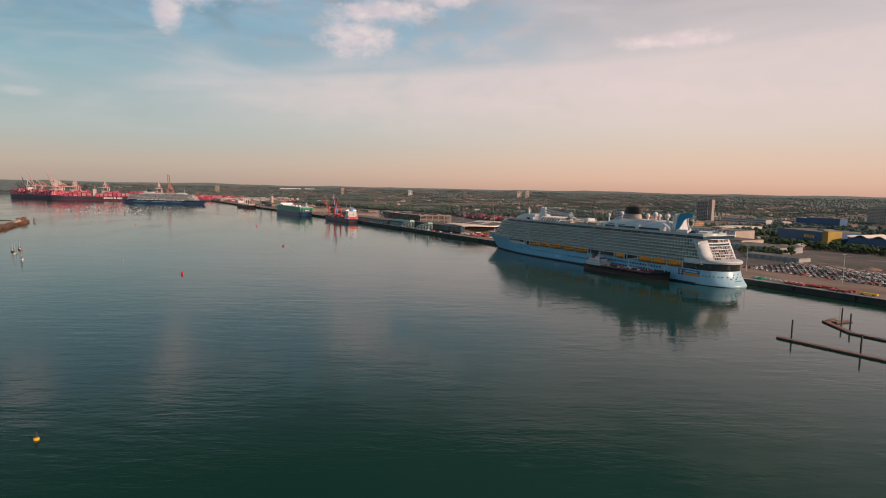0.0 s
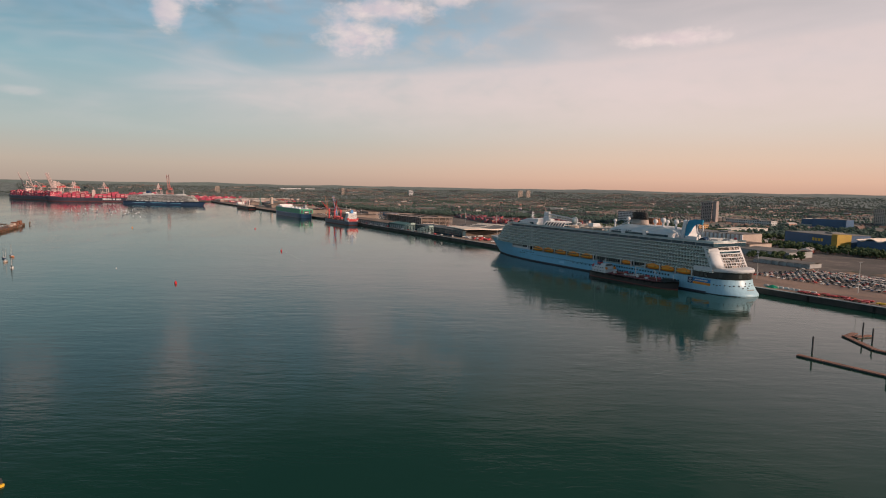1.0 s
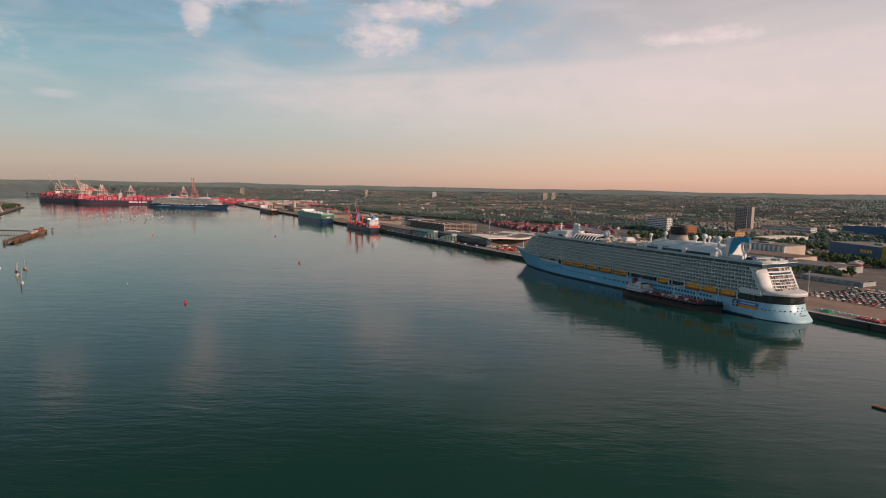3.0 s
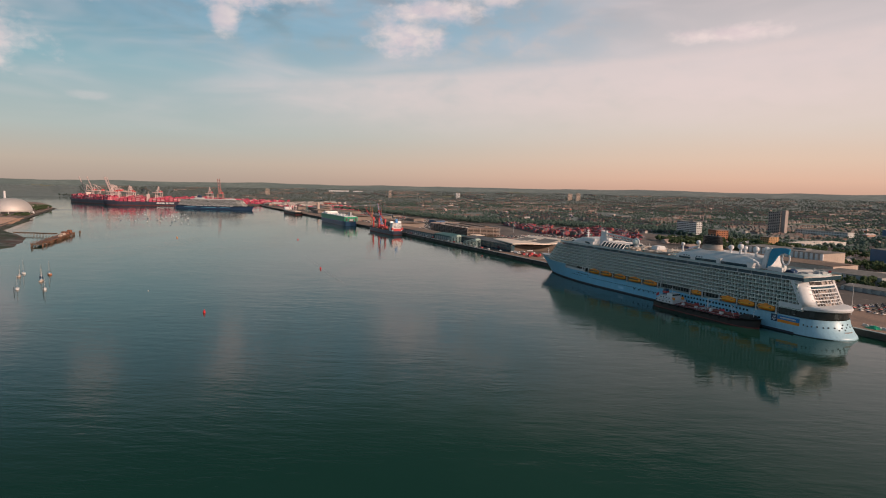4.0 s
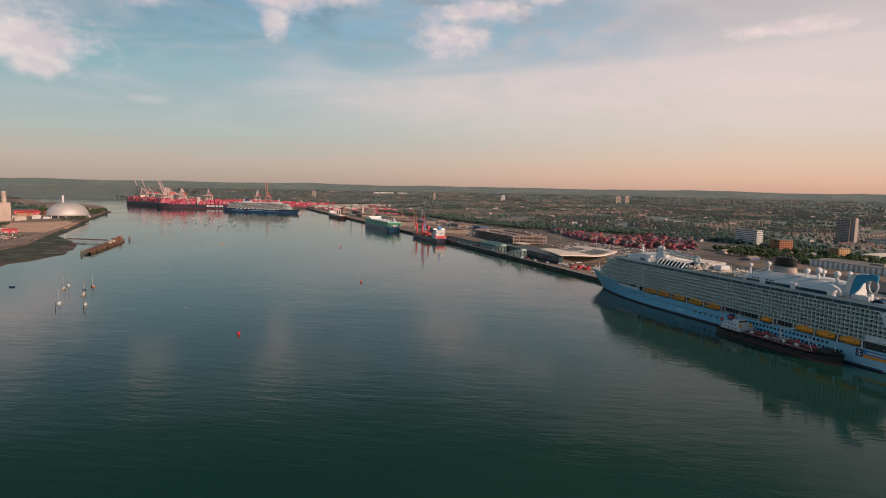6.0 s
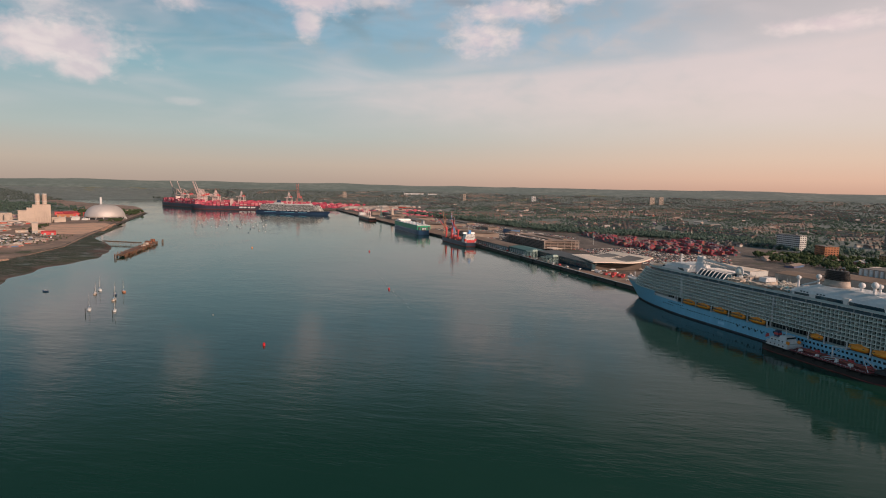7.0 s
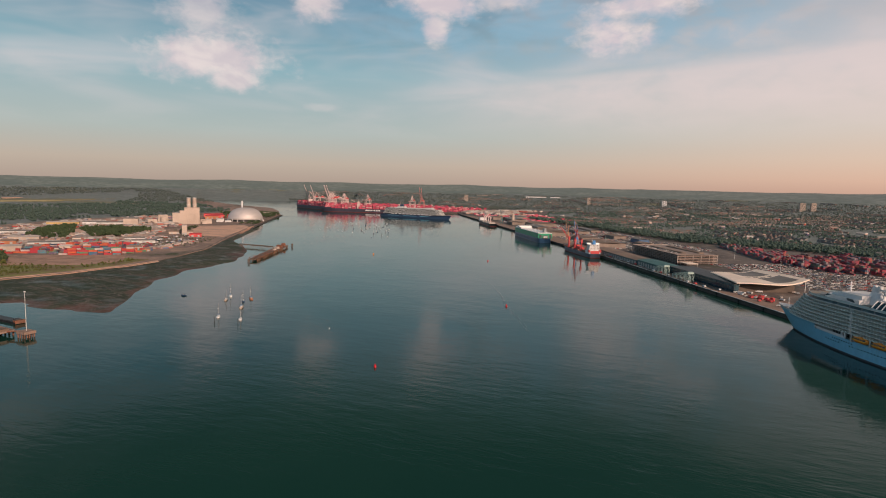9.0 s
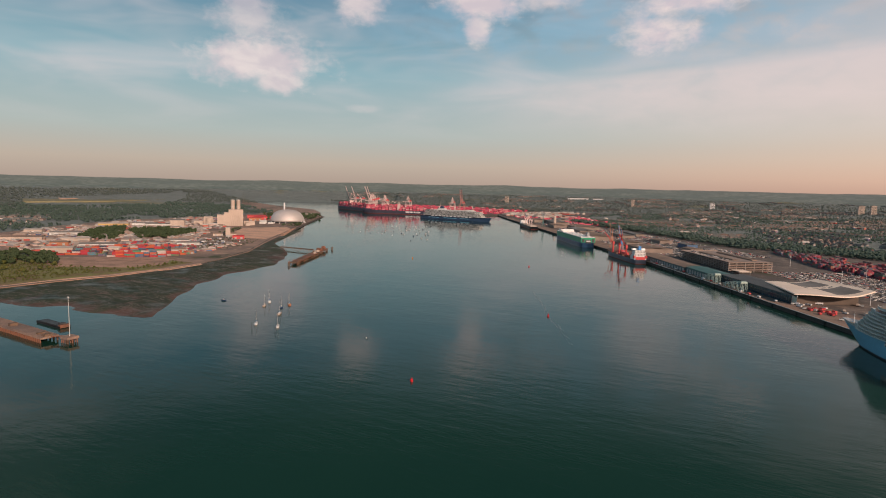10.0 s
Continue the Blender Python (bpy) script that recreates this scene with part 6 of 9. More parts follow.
# second cruise ship, navy hull
SECOND = thing("navy_cruise_ship", "cruise ship with navy hull and grey-white upper decks", "cruise ship", (-1172, 2178, 0), -6.7)
ship_hull(SECOND, 300, 36, 11.5, NAVY, NAVY, 0.12, 0.03, 3.0, 0.9, 0.5, "navy hull with a pale wave stripe")
bm = mesh_bm()
prism(bm, [(24, -17.5), (255, -17.5), (272, -14), (282, -6), (282, 6), (272, 14), (255, 17.5), (24, 17.5)], 11.5, 14.5)
part("boat_deck", bm, DARK, SECOND)
for k in range(7):
    z = 14.5 + 2.8 * k
    bm = mesh_bm()
    prism(bm, [(16 + 1.6 * k, -17.6), (256 - 1.5 * k, -17.6), (274 - 2.2 * k, -13), (281 - 2.6 * k, -5), (281 - 2.6 * k, 5), (274 - 2.2 * k, 13), (256 - 1.5 * k, 17.6), (16 + 1.6 * k, 17.6)], z, z + 1.35)
    part("deck_front", bm, PALE_GREY, SECOND)
    bm = mesh_bm()
    prism(bm, [(17 + 1.6 * k, -16.4), (255 - 1.5 * k, -16.4), (272 - 2.2 * k, -12), (279 - 2.6 * k, -4), (279 - 2.6 * k, 4), (272 - 2.2 * k, 12), (255 - 1.5 * k, 16.4), (17 + 1.6 * k, 16.4)], z + 1.35, z + 2.8)
    part("deck_window", bm, CABIN_GLASS, SECOND)
bm = mesh_bm()
box(bm, 60, 235, -13, 13, 34.1, 36.5, top=(4, 1))
box(bm, 75, 110, -9, 9, 36.5, 41, top=(3, 2))
box(bm, 200, 232, -10, 10, 36.5, 39.5, top=(4, 2))
part("top_house", bm, PALE_GREY, SECOND)
bm = mesh_bm()
box(bm, 84, 100, -5, 5, 41, 49, top=(2.5, 1.2))
part("funnel", bm, NAVY, SECOND)
bm = mesh_bm()
tube(bm, (226, 0, 39), (226, 0, 56), 0.8, 0.3)
beam(bm, (226, -4, 48), (226, 4, 48), 0.5)
part("radar_mast", bm, WHITE, SECOND)
for x0, x1 in ((40, 90), (110, 170), (185, 225)):
    bm = mesh_bm()
    box(bm, x0, x1, -18.3, 18.3, 6.0, 7.6)
    part("hull_emblem", bm, HULL_BLUE, SECOND)
for k in range(11):
    bm = mesh_bm()
    x = 60 + 17 * k
    box(bm, x - 5.5, x + 5.5, -18.6, 18.6, 11.8, 14.2, top=(1.2, 0.8))
    part("lifeboat", bm, WHITE, SECOND, "white lifeboat")


def container_ship(name, label, at, turn, length, beam, mat, rows, seed, letters=False):
    owner = thing(name, label, "container ship", at, turn)
    ship_hull(owner, length, beam, 15.0, mat, BOOT, 0.13, 0.03, 5.0, 0.6, 1.6, "dark navy hull with a thin red foot")
    r = np.random.default_rng(seed)
    at_, size = [], []
    for b in range(rows):
        x = 16 + b * (length - 60) / rows
        if b in (2, rows * 2 // 3):
            continue
        tall = r.integers(4, 9)
        for y in np.arange(-beam / 2 + 2, beam / 2 - 1, 2.6):
            for z in range(max(tall + r.integers(-2, 2), 1)):
                at_.append((x + 6.1, y, 15.2 + 2.62 * z))
                size.append((12.1, 2.45, 2.58))
    v, f = scatter(BOX_V, BOX_F, np.array(at_), np.array(size), np.zeros(len(at_)), r)
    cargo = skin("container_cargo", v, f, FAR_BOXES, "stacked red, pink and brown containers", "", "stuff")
    cargo.parent = owner
    for b, h in ((2, 22), (rows * 2 // 3, 27)):
        x = 16 + b * (length - 60) / rows
        bm = mesh_bm()
        box(bm, x + 2, x + 9, -beam / 4, beam / 4, 15, 15 + h, top=(0.5, 3.5))
        box(bm, x + 3, x + 9, -beam / 4, beam / 4, 15 + h, 17.5 + h)
        tube(bm, (x + 5, 0, 18 + h), (x + 5, 0, 30 + h), 0.6, 0.3)
        part("deckhouse", bm, HAZY_WHITE, owner)
    if letters:
        for k, w in enumerate((6, 5, 5, 5, 5, 2, 6, 2, 5, 5, 5)):
            for s in (1, -1):
                bm = mesh_bm()
                x = 200 - 6.0 * k
                box(bm, x - w, x, s * beam / 2 - 0.5, s * beam / 2 + 0.5, 7.0, 13.0)
                part("letter_bar", bm, WHITE, owner)
    return owner


FAR_NAVY = material("far_navy_hull_paint", (0.045, 0.045, 0.07, 1), 0.5, vary=0.25, grain=0.4, stain=0.05)
container_ship("container_ship", "very large dark container ship loaded with red containers", (-1170, 2432, 0), 195.7, 400, 56, FAR_NAVY, 22, 3, True)
container_ship("container_ship", "long container ship with pinkish load under tall cranes", (-1575, 2420, 0), 152, 360, 48, FAR_NAVY, 20, 4)


# ---------------------------------------------------------------- ship-to-shore cranes of the container terminal


def shore_crane(raised, paint=HAZY_WHITE, tone="white"):
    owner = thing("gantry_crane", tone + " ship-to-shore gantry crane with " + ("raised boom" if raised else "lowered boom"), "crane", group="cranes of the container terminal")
    bars = [("leg", (x, y, 0), (x * 0.85, y, 44), 1.8) for x in (-12, 12) for y in (-10, 16)]
    bars += [("sill_beam", (x, -10, 16), (x, 16, 16), 1.8) for x in (-12, 12)]
    bars += [("brace", (x, -10, 16), (x * 0.9, 16, 42), 1.2) for x in (-12, 12)]
    bars += [("cross_beam", (-12, y, 30), (12, y, 30), 1.6) for y in (-10, 16)]
    for name, a, b, w in bars:
        bm = mesh_bm()
        beam(bm, a, b, w)
        part(name, bm, paint, owner)
    bm = mesh_bm()
    for x in (-4, 4):
        beam(bm, (x, -10, 45), (x, 46, 45), 2.0)
        beam(bm, (x, -8, 45), (0, -4, 72), 1.6)
        beam(bm, (x, 16, 45), (0, -4, 72), 1.4)
    beam(bm, (0, -4, 72), (0, 44, 46), 0.7)
    part("rear_girder", bm, paint, owner)
    bm = mesh_bm()
    tip = (-34, 108) if raised else (-70, 47)
    for x in (-4, 4):
        beam(bm, (x, -12, 45), (x, tip[0], tip[1]), 1.9)
    for k in range(1, 9):
        w = k / 9
        y, z = -12 + (tip[0] + 12) * w, 45 + (tip[1] - 45) * w
        beam(bm, (-4, y, z), (4, y, z), 0.8)
    beam(bm, (0, -4, 72), (0, (tip[0] - 12) * 0.5, (tip[1] + 45) * 0.5), 0.6)
    part("boom", bm, paint, owner)
    bm = mesh_bm()
    box(bm, -5, 5, 20, 34, 46, 52)
    part("machine_house", bm, RED, owner)
    return owner


up, down = shore_crane(True), shore_crane(False)
put(up, (-1869, 2666, 4.2), -48)
for x, y in ((-1812, 2640), (-1745, 2660), (-1700, 2600), (-1790, 2745)):
    copy_thing(up, pose(x, y, 4.2, 0, 0, -48))
put(down, (-1600, 2450, 4.2), 14)
for x, y in ((-1660, 2560), (-1625, 2600), (-1530, 2462), (-1432, 2500), (-1235, 2560)):
    copy_thing(down, pose(x, y, 4.2, 0, 0, 14))
red_crane = shore_crane(True, material("pinkish_red_crane_paint", (0.50, 0.25, 0.23, 1), 0.6, vary=0.2, grain=0.3, stain=0.05), "pinkish red")
put(red_crane, (-1190, 2565, 4.2), 14)


# ---------------------------------------------------------------- docks on the east side
# in these things local x runs up the quay and local y towards the river


def at_dock(name, label, category, s, n, z=4.25, group="", kind="", turn=0.0):
    return thing(name, label, category, dock(s, n, z), 120 + turn, group, kind)


# passenger terminal with a waving white roof
# brown darkened for the shadow under the roof overhang
END_WALL = material("shadowed_brown_cladding", (0.10, 0.075, 0.06, 1), 0.7, vary=0.25, grain=0.5, stain=0.05)
TERMINAL = at_dock("cruise_terminal", "cruise terminal with dark glass front and curved white roof", "terminal", 785, 580)
bm = mesh_bm()
box(bm, 2, 94, 22, 98, 0, 8.5)
part("wall", bm, END_WALL, TERMINAL, "brown wall with the overhang's shadow in its colour")
bm = mesh_bm()
box(bm, -1, 160, 96, 101.5, 0.4, 9.8)
part("glass_front", bm, BAND_GLASS, TERMINAL, "dark blue glazed front towards the quay")
bm = mesh_bm()
box(bm, -1.4, 160.4, 66, 102.2, 9.85, 10.5, top=(0.2, 0.2))
part("flat_roof", bm, DARK, TERMINAL, "dark flat roof behind the glazed front")
bm = mesh_bm()
for k in range(41):
    box(bm, -1 + 4 * k - 0.12, -1 + 4 * k + 0.12, 101.5, 101.8, 0.2, 9.8)
for z in (3.4, 6.6):
    box(bm, -1, 160, 101.5, 101.75, z - 0.12, z + 0.12)
part("mullion", bm, DARK, TERMINAL)


def roof_z(w, h):
    return 10.2 + 4.6 * (w ** 2 * 0.9 + 0.25 * math.sin(w * 6.28 + 0.6)) + 2.2 * (1 - h) ** 2 + 1.0 * math.sin(h * 3.1)


def roof_xy(w, h):
    """Plan of the roof: w across from the river to the land, h along the quay."""
    x = -4 + 102 * h + 10 * math.sin(w * 3.1) * (h - 0.5) - 8 * math.sin(w * 3.14)
    return x, 101 - 26 * h - (93 - 26 * h) * w


def roof_piece(name, mat, w0, w1, h0, h1, lift, thick, label, steps=14):
    bm = mesh_bm()
    top, low = [], []
    for i in range(steps + 1):
        for j in range(steps + 1):
            w, h = w0 + (w1 - w0) * i / steps, h0 + (h1 - h0) * j / steps
            x, y = roof_xy(w, h)
            z = roof_z(w, h) + lift
            top.append(bm.verts.new((x, y, z)))
            low.append(bm.verts.new((x, y, z - thick)))
    m = steps + 1
    for i in range(steps):
        for j in range(steps):
            k = i * m + j
            bm.faces.new((top[k], top[k + 1], top[k + m + 1], top[k + m]))
            bm.faces.new((low[k], low[k + m], low[k + m + 1], low[k + 1]))
    edge = [j for j in range(m)] + [i * m + steps for i in range(1, m)] + [steps * m + j for j in range(steps - 1, -1, -1)] + [i * m for i in range(steps - 1, 0, -1)]
    for a, b in zip(edge, edge[1:] + edge[:1]):
        bm.faces.new((top[a], low[a], low[b], top[b]))
    return part(name, bm, mat, TERMINAL, label)


roof_piece("roof", ROOF_WHITE, 0.0, 1.0, 0.0, 1.0, 0.0, 1.3, "curved white membrane roof")
roof_piece("roof_panel", ROOF_GREY, 0.50, 0.90, 0.10, 0.46, 0.16, 0.12, "dark grey roof panel", 8)
roof_piece("roof_panel", ROOF_GREY, 0.36, 0.84, 0.60, 0.95, 0.16, 0.12, "dark grey roof panel", 8)
for k in range(4):
    roof_piece("skylight", DARK, 0.34 + 0.13 * k, 0.42 + 0.13 * k, 0.50, 0.53, 0.2, 0.12, "", 3)
bm = mesh_bm()
for h in (0.02, 0.34, 0.67, 0.98):
    x, y = roof_xy(0.98, h)
    tube(bm, (x, y + 2, 0), (x, y + 2, 13.4), 0.35, 0.35, 8)
    x, y = roof_xy(0.02, h)
    tube(bm, (x, y - 2, 9.0), (x, y - 2, roof_z(0.02, h) - 1.0), 0.35, 0.35, 8)
part("roof_post", bm, WHITE, TERMINAL)
bm = mesh_bm()
box(bm, 96, 160, 60, 100, 0, 9.2)
part("baggage_hall", bm, ROOF_GREY, TERMINAL, "dark flat-roofed baggage hall")


def long_shed(name, label, s0, s1, n0, n1, h, wall, roof, bays, rise=1.6):
    owner = at_dock(name, label, "shed", s0, n1)
    length, depth = s1 - s0, n1 - n0
    bm = mesh_bm()
    box(bm, 0, length, 0, depth, 0, h)
    part("wall", bm, wall, owner)
    bm = mesh_bm()
    q = [(-0.6, h - 0.1), (depth * 0.5, h + rise), (depth + 0.6, h - 0.1), (depth + 0.6, h + 0.3), (depth * 0.5, h + rise + 0.4), (-0.6, h + 0.3)]
    loft(bm, [[(x, y, z) for y, z in q] for x in (-0.8, length + 0.8)])
    part("roof", bm, roof, owner)
    bm = mesh_bm()
    step = length / bays
    box(bm, -step * 0.3, step * 0.3, -0.15, 0.12, 0.2, h * 0.7)
    door = part("loading_door", bm, GREY, owner)
    door.matrix_local = pose(step / 2, depth, 0)
    for k in range(1, bays):
        again(door, owner, (step * (k + 0.5), depth, 0))
    bm = mesh_bm()
    box(bm, -0.3, 0.3, -0.2, 0.35, 0, h)
    pier = part("wall_pier", bm, wall, owner)
    pier.matrix_local = pose(0, depth, 0)
    for k in range(1, bays + 1):
        again(pier, owner, (step * k, depth, 0))
    return owner


long_shed("transit_shed", "long transit shed with brown sheet roof", 1036, 1225, 469, 503, 7.0, material("blue_grey_cladding", (0.10, 0.16, 0.17, 1), 0.6, vary=0.2), ROOF_BROWN, 19)
long_shed("teal_shed", "quayside shed with teal sheet roof", 950, 1034, 471, 503, 8.0, material("teal_cladding", (0.07, 0.15, 0.15, 1), 0.6, vary=0.2), ROOF_TEAL, 10, 2.0)


def gangway(s, n, steps):
    """Covered passenger gangway: towers, sloping bridges and bracing."""
    owner = at_dock("passenger_gangway", "pale green lattice passenger gangway on the quay", "gangway", s, n, group="gangways on the quay")
    for k in range(steps):
        bm = mesh_bm()
        x = 11 * k
        for dx in (-2.2, 2.2):
            for dy in (-2.2, 2.2):
                beam(bm, (x + dx, dy, 0), (x + dx, dy, 13 - 2 * k), 0.55)
        for z in (0, 5):
            for dy in (-2.2, 2.2):
                beam(bm, (x - 2.2, dy, z), (x + 2.2, dy, min(z + 6, 13 - 2 * k)), 0.35)
        part("tower", bm, PALE_GREEN, owner)
        if k < steps - 1:
            bm = mesh_bm()
            z0, z1 = 11 - 2.0 * k, 9 - 2.0 * k
            for dy in (-1.5, 1.5):
                for up in (0, 2.8):
                    beam(bm, (x, dy, z0 + up), (x + 11, dy, z1 + up), 0.5)
                for j in range(4):
                    beam(bm, (x + 2.75 * j, dy, z0 - 0.5 * j), (x + 2.75 * (j + 1), dy, z0 - 0.5 * j + 2.6), 0.35)
            part("bridge", bm, PALE_GREEN, owner)
    bm = mesh_bm()
    box(bm, -2.4, 2.4, -2, 6, 11, 13.4, top=(0.2, 0.2))
    part("cabin", bm, PALE_GREEN, owner)
    return owner


PALE_GREEN = material("pale_green_steel", (0.38, 0.50, 0.46, 1), 0.55, vary=0.2, grain=0.5)
gangway(862, 467, 5)
gangway(930, 468, 4)

# open-sided car park
DECK_EDGE = material("pale_brown_car_park_concrete", (0.33, 0.26, 0.225, 1), 0.75, vary=0.2, grain=0.4, stain=0.03)
PARK = at_dock("car_park", "brown-grey multi-storey car park with open decks", "car park", 1040, 611)
for k in range(6):
    bm = mesh_bm()
    box(bm, 0, 174, 0, 71, 2.6 * k + 2.3, 2.6 * k + 2.6)
    for y in (0, 70.7):
        box(bm, 0, 174, y, y + 0.3, 2.6 * k + 2.6, 2.6 * k + 3.0)
    for x in (0, 173.7):
        box(bm, x, x + 0.3, 0, 71, 2.6 * k + 2.6, 2.6 * k + 3.3)
    part("parking_deck", bm, DECK_EDGE, PARK)
# solid dark block added for the shade between the open decks
bm = mesh_bm()
box(bm, 6, 168, 6, 65, 0, 15.2)
part("core", bm, DARK, PARK, "dark block for the shade between decks")
bm = mesh_bm()
box(bm, -0.35, 0.35, -0.35, 0.35, 0, 15.6)
col = part("column", bm, GREY, PARK)
col.matrix_local = pose(0.9, 69.6, 0)
for k in range(1, 22):
    again(col, PARK, (0.9 + 8.2 * k, 69.6, 0))
for k in range(5):
    again(col, PARK, (1.4, 0.9 + 14 * k, 0))
for y0, y1 in ((12, 20), (44, 51)):
    bm = mesh_bm()
    box(bm, 24, 140, y0, y1, 15.7, 17.4)
    part("roof_ramp", bm, ROOF_BROWN, PARK)
CANOPY = at_dock("canopy", "pale flat canopy between terminal and car park", "canopy", 1010, 560)
bm = mesh_bm()
box(bm, 0, 24, 0, 18, 4.6, 5.4)
part("roof", bm, ROOF_WHITE, CANOPY)
bm = mesh_bm()
for x in (1, 23):
    for y in (1, 17):
        tube(bm, (x, y, 0), (x, y, 4.6), 0.25, 0.25, 6)
part("post", bm, GREY, CANOPY)


def clad(name, label, category, s, n, length, depth, h, wall, roof, ribs=0, gable=0.0, turn=0.0, windows=None, z=4.2):
    """A building of walls, roof and, where seen, ribs or windows."""
    owner = at_dock(name, label, category, s, n, z, turn=turn)
    bm = mesh_bm()
    box(bm, 0, length, 0, depth, 0, h)
    part("wall", bm, wall, owner)
    bm = mesh_bm()
    if gable:
        q = [(-0.5, h - 0.1), (depth / 2, h + gable), (depth + 0.5, h - 0.1), (depth + 0.5, h + 0.25), (depth / 2, h + gable + 0.35), (-0.5, h + 0.25)]
        loft(bm, [[(x, y, zz) for y, zz in q] for x in (-0.5, length + 0.5)])
    else:
        box(bm, -0.3, length + 0.3, -0.3, depth + 0.3, h - 0.1, h + 0.5)
        box(bm, length * 0.3, length * 0.45, depth * 0.3, depth * 0.6, h + 0.5, h + 2.4, top=(0.2, 0.2))
    part("roof", bm, roof, owner)
    if ribs:
        bm = mesh_bm()
        box(bm, -1.6, 1.6, 0, 1.6, 0, h - 0.2)
        rib = part("wall_rib", bm, WHITE if wall is CREAM else wall, owner)
        rib.matrix_local = pose(0.5, depth, 0)
        for k in range(1, ribs):
            again(rib, owner, (0.5 + (length - 1) * k / (ribs - 1), depth, 0))
    if windows:
        cols, rows, w, hh = windows
        bm = mesh_bm()
        box(bm, -w / 2, w / 2, -0.1, 0.1, 0, hh)
        win = part("window", bm, GLASS, owner)
        made = False
        for r in range(rows):
            for c in range(cols):
                at = (length * (c + 0.5) / cols, depth, h * (r + 0.35) / rows)
                if made:
                    again(win, owner, at)
                else:
                    win.matrix_local = pose(*at)
                    made = True
        ends = max(2, int(cols * depth / length))
        for r in range(rows):
            for c in range(ends):
                again(win, owner, (0, depth * (c + 0.5) / ends, h * (r + 0.35) / rows), 90)
    return owner


clad("ribbed_warehouse", "tall cream warehouse with upright wall ribs", "warehouse", 514, 800, 112, 44, 19, CREAM, ROOF_GREY, 18)
clad("flat_warehouse", "long beige warehouse with a flat roof", "warehouse", 470, 752, 170, 46, 11, CREAM, ROOF_BROWN, 0, 1.2)
clad("dock_shed", "low grey dock shed with pale roof", "shed", 412, 740, 66, 48, 7, GREY, ROOF_GREY, 10, 2.2)
clad("dock_shed", "low grey dock shed beside the car lot", "shed", 352, 648, 58, 22, 4, GREY, ROOF_GREY, 8, 1.4)
clad("dock_shed", "brown roofed shed among the trees", "shed", 610, 720, 70, 40, 8, CREAM, ROOF_BROWN, 0, 2.0)
clad("dock_shed", "long white roofed shed by the railway", "shed", 700, 690, 80, 30, 7, PALE_GREY, ROOF_WHITE, 0, 1.5)
clad("white_office", "small white office with a flat roof", "office", 640, 860, 40, 16, 11, WHITE, ROOF_WHITE, 0, 0, 0, (10, 3, 2.2, 1.4))
STORE_BLUE = material("blue_cladding", (0.05, 0.115, 0.22, 1), 0.5, vary=0.12, grain=0.3, stain=0.03)
store = clad("blue_store", "large blue warehouse store with yellow end", "store", 430.5, 912, 91, 58, 20, STORE_BLUE, ROOF_GREY, 0, 0, -22)
bm = mesh_bm()
box(bm, -10, 0, 38, 59, 0, 22)
# store yellow darkened to a weakly lit tone
part("entrance_tower", bm, material("dim_lit_yellow_cladding", (0.46, 0.30, 0.05, 1), 0.6, vary=0.15, grain=0.4), store, "yellow entrance tower in a dimmed, weakly lit tone")
for k in range(4):
    bm = mesh_bm()
    box(bm, 16 + 5.2 * (3 - k), 19.6 + 5.2 * (3 - k), 57.8, 58.4, 11, 15)
    part("letter_bar", bm, YELLOW, store)
WAVE = at_dock("wave_roofed_store", "blue building with a white waving roof", "store", 276, 925)
bm = mesh_bm()
box(bm, 0, 150, 0, 56, 0, 16)
part("wall", bm, STORE_BLUE, WAVE)
bm = mesh_bm()
a, b = [], []
for k in range(81):
    x = 1.88 * k
    z = 17.5 + 1.8 * math.sin(k * 0.55)
    a.append([(x, -1, z), (x, 58, z), (x, 58, z - 0.9), (x, -1, z - 0.9)])
loft(bm, a)
part("roof", bm, ROOF_WHITE, WAVE, "white waving roof edge")
TOWER_GREY = material("weathered_tower_concrete", (0.34, 0.29, 0.27, 1), 0.75, vary=0.2, grain=0.5, stain=0.05)
clad("flats_block", "pale grey block of flats above the trees", "flats", 948, 1040, 52, 16, 30, PALE_GREY, ROOF_GREY, 0, 0, 0, (12, 8, 3.4, 1.4))
clad("brick_block", "orange brick block glowing in the low sun", "flats", 826, 970, 34, 22, 22, BRICK, ROOF_GREY, 0, 0, -25, (8, 6, 2.0, 1.5))
tall = clad("tower_block", "grey concrete slab tower with a taller lift shaft", "tower", 927, 1266, 26, 18, 51, TOWER_GREY, ROOF_GREY, 0, 0, 10, (6, 15, 2.4, 1.6))
bm = mesh_bm()
box(bm, -8, 0, 1, 14, 0, 55)
part("lift_shaft", bm, TOWER_GREY, tall)
bm = mesh_bm()
box(bm, 3, 10, 3, 10, 51.5, 54, top=(0.2, 0.2))
part("tank_room", bm, TOWER_GREY, tall)
clad("long_office", "long low office building among trees", "office", 808, 1318, 112, 22, 14, PALE_GREY, ROOF_GREY, 0, 0, 0, (20, 3, 3.0, 1.6))
YELLOW_BRICK = material("sunlit_yellow_brick", (0.50, 0.30, 0.15, 1), 0.8, vary=0.25, grain=1.0, stain=0.06)
clad("brick_block", "small yellow brick block among the dock trees", "flats", 738, 988, 16, 26, 17, YELLOW_BRICK, ROOF_GREY, 0, 0, 0, (4, 5, 1.8, 1.5))
clad("pale_store", "long low store with a pale roof behind the trees", "store", 705, 1120, 30, 112, 8, PALE_GREY, ROOF_WHITE, 0, 1.0)
clad("flats_block", "cream blocks of flats near the edge of town", "flats", 700, 1660, 60, 30, 42, CREAM, ROOF_GREY, 0, 0, -12, (12, 12, 2.4, 1.6))
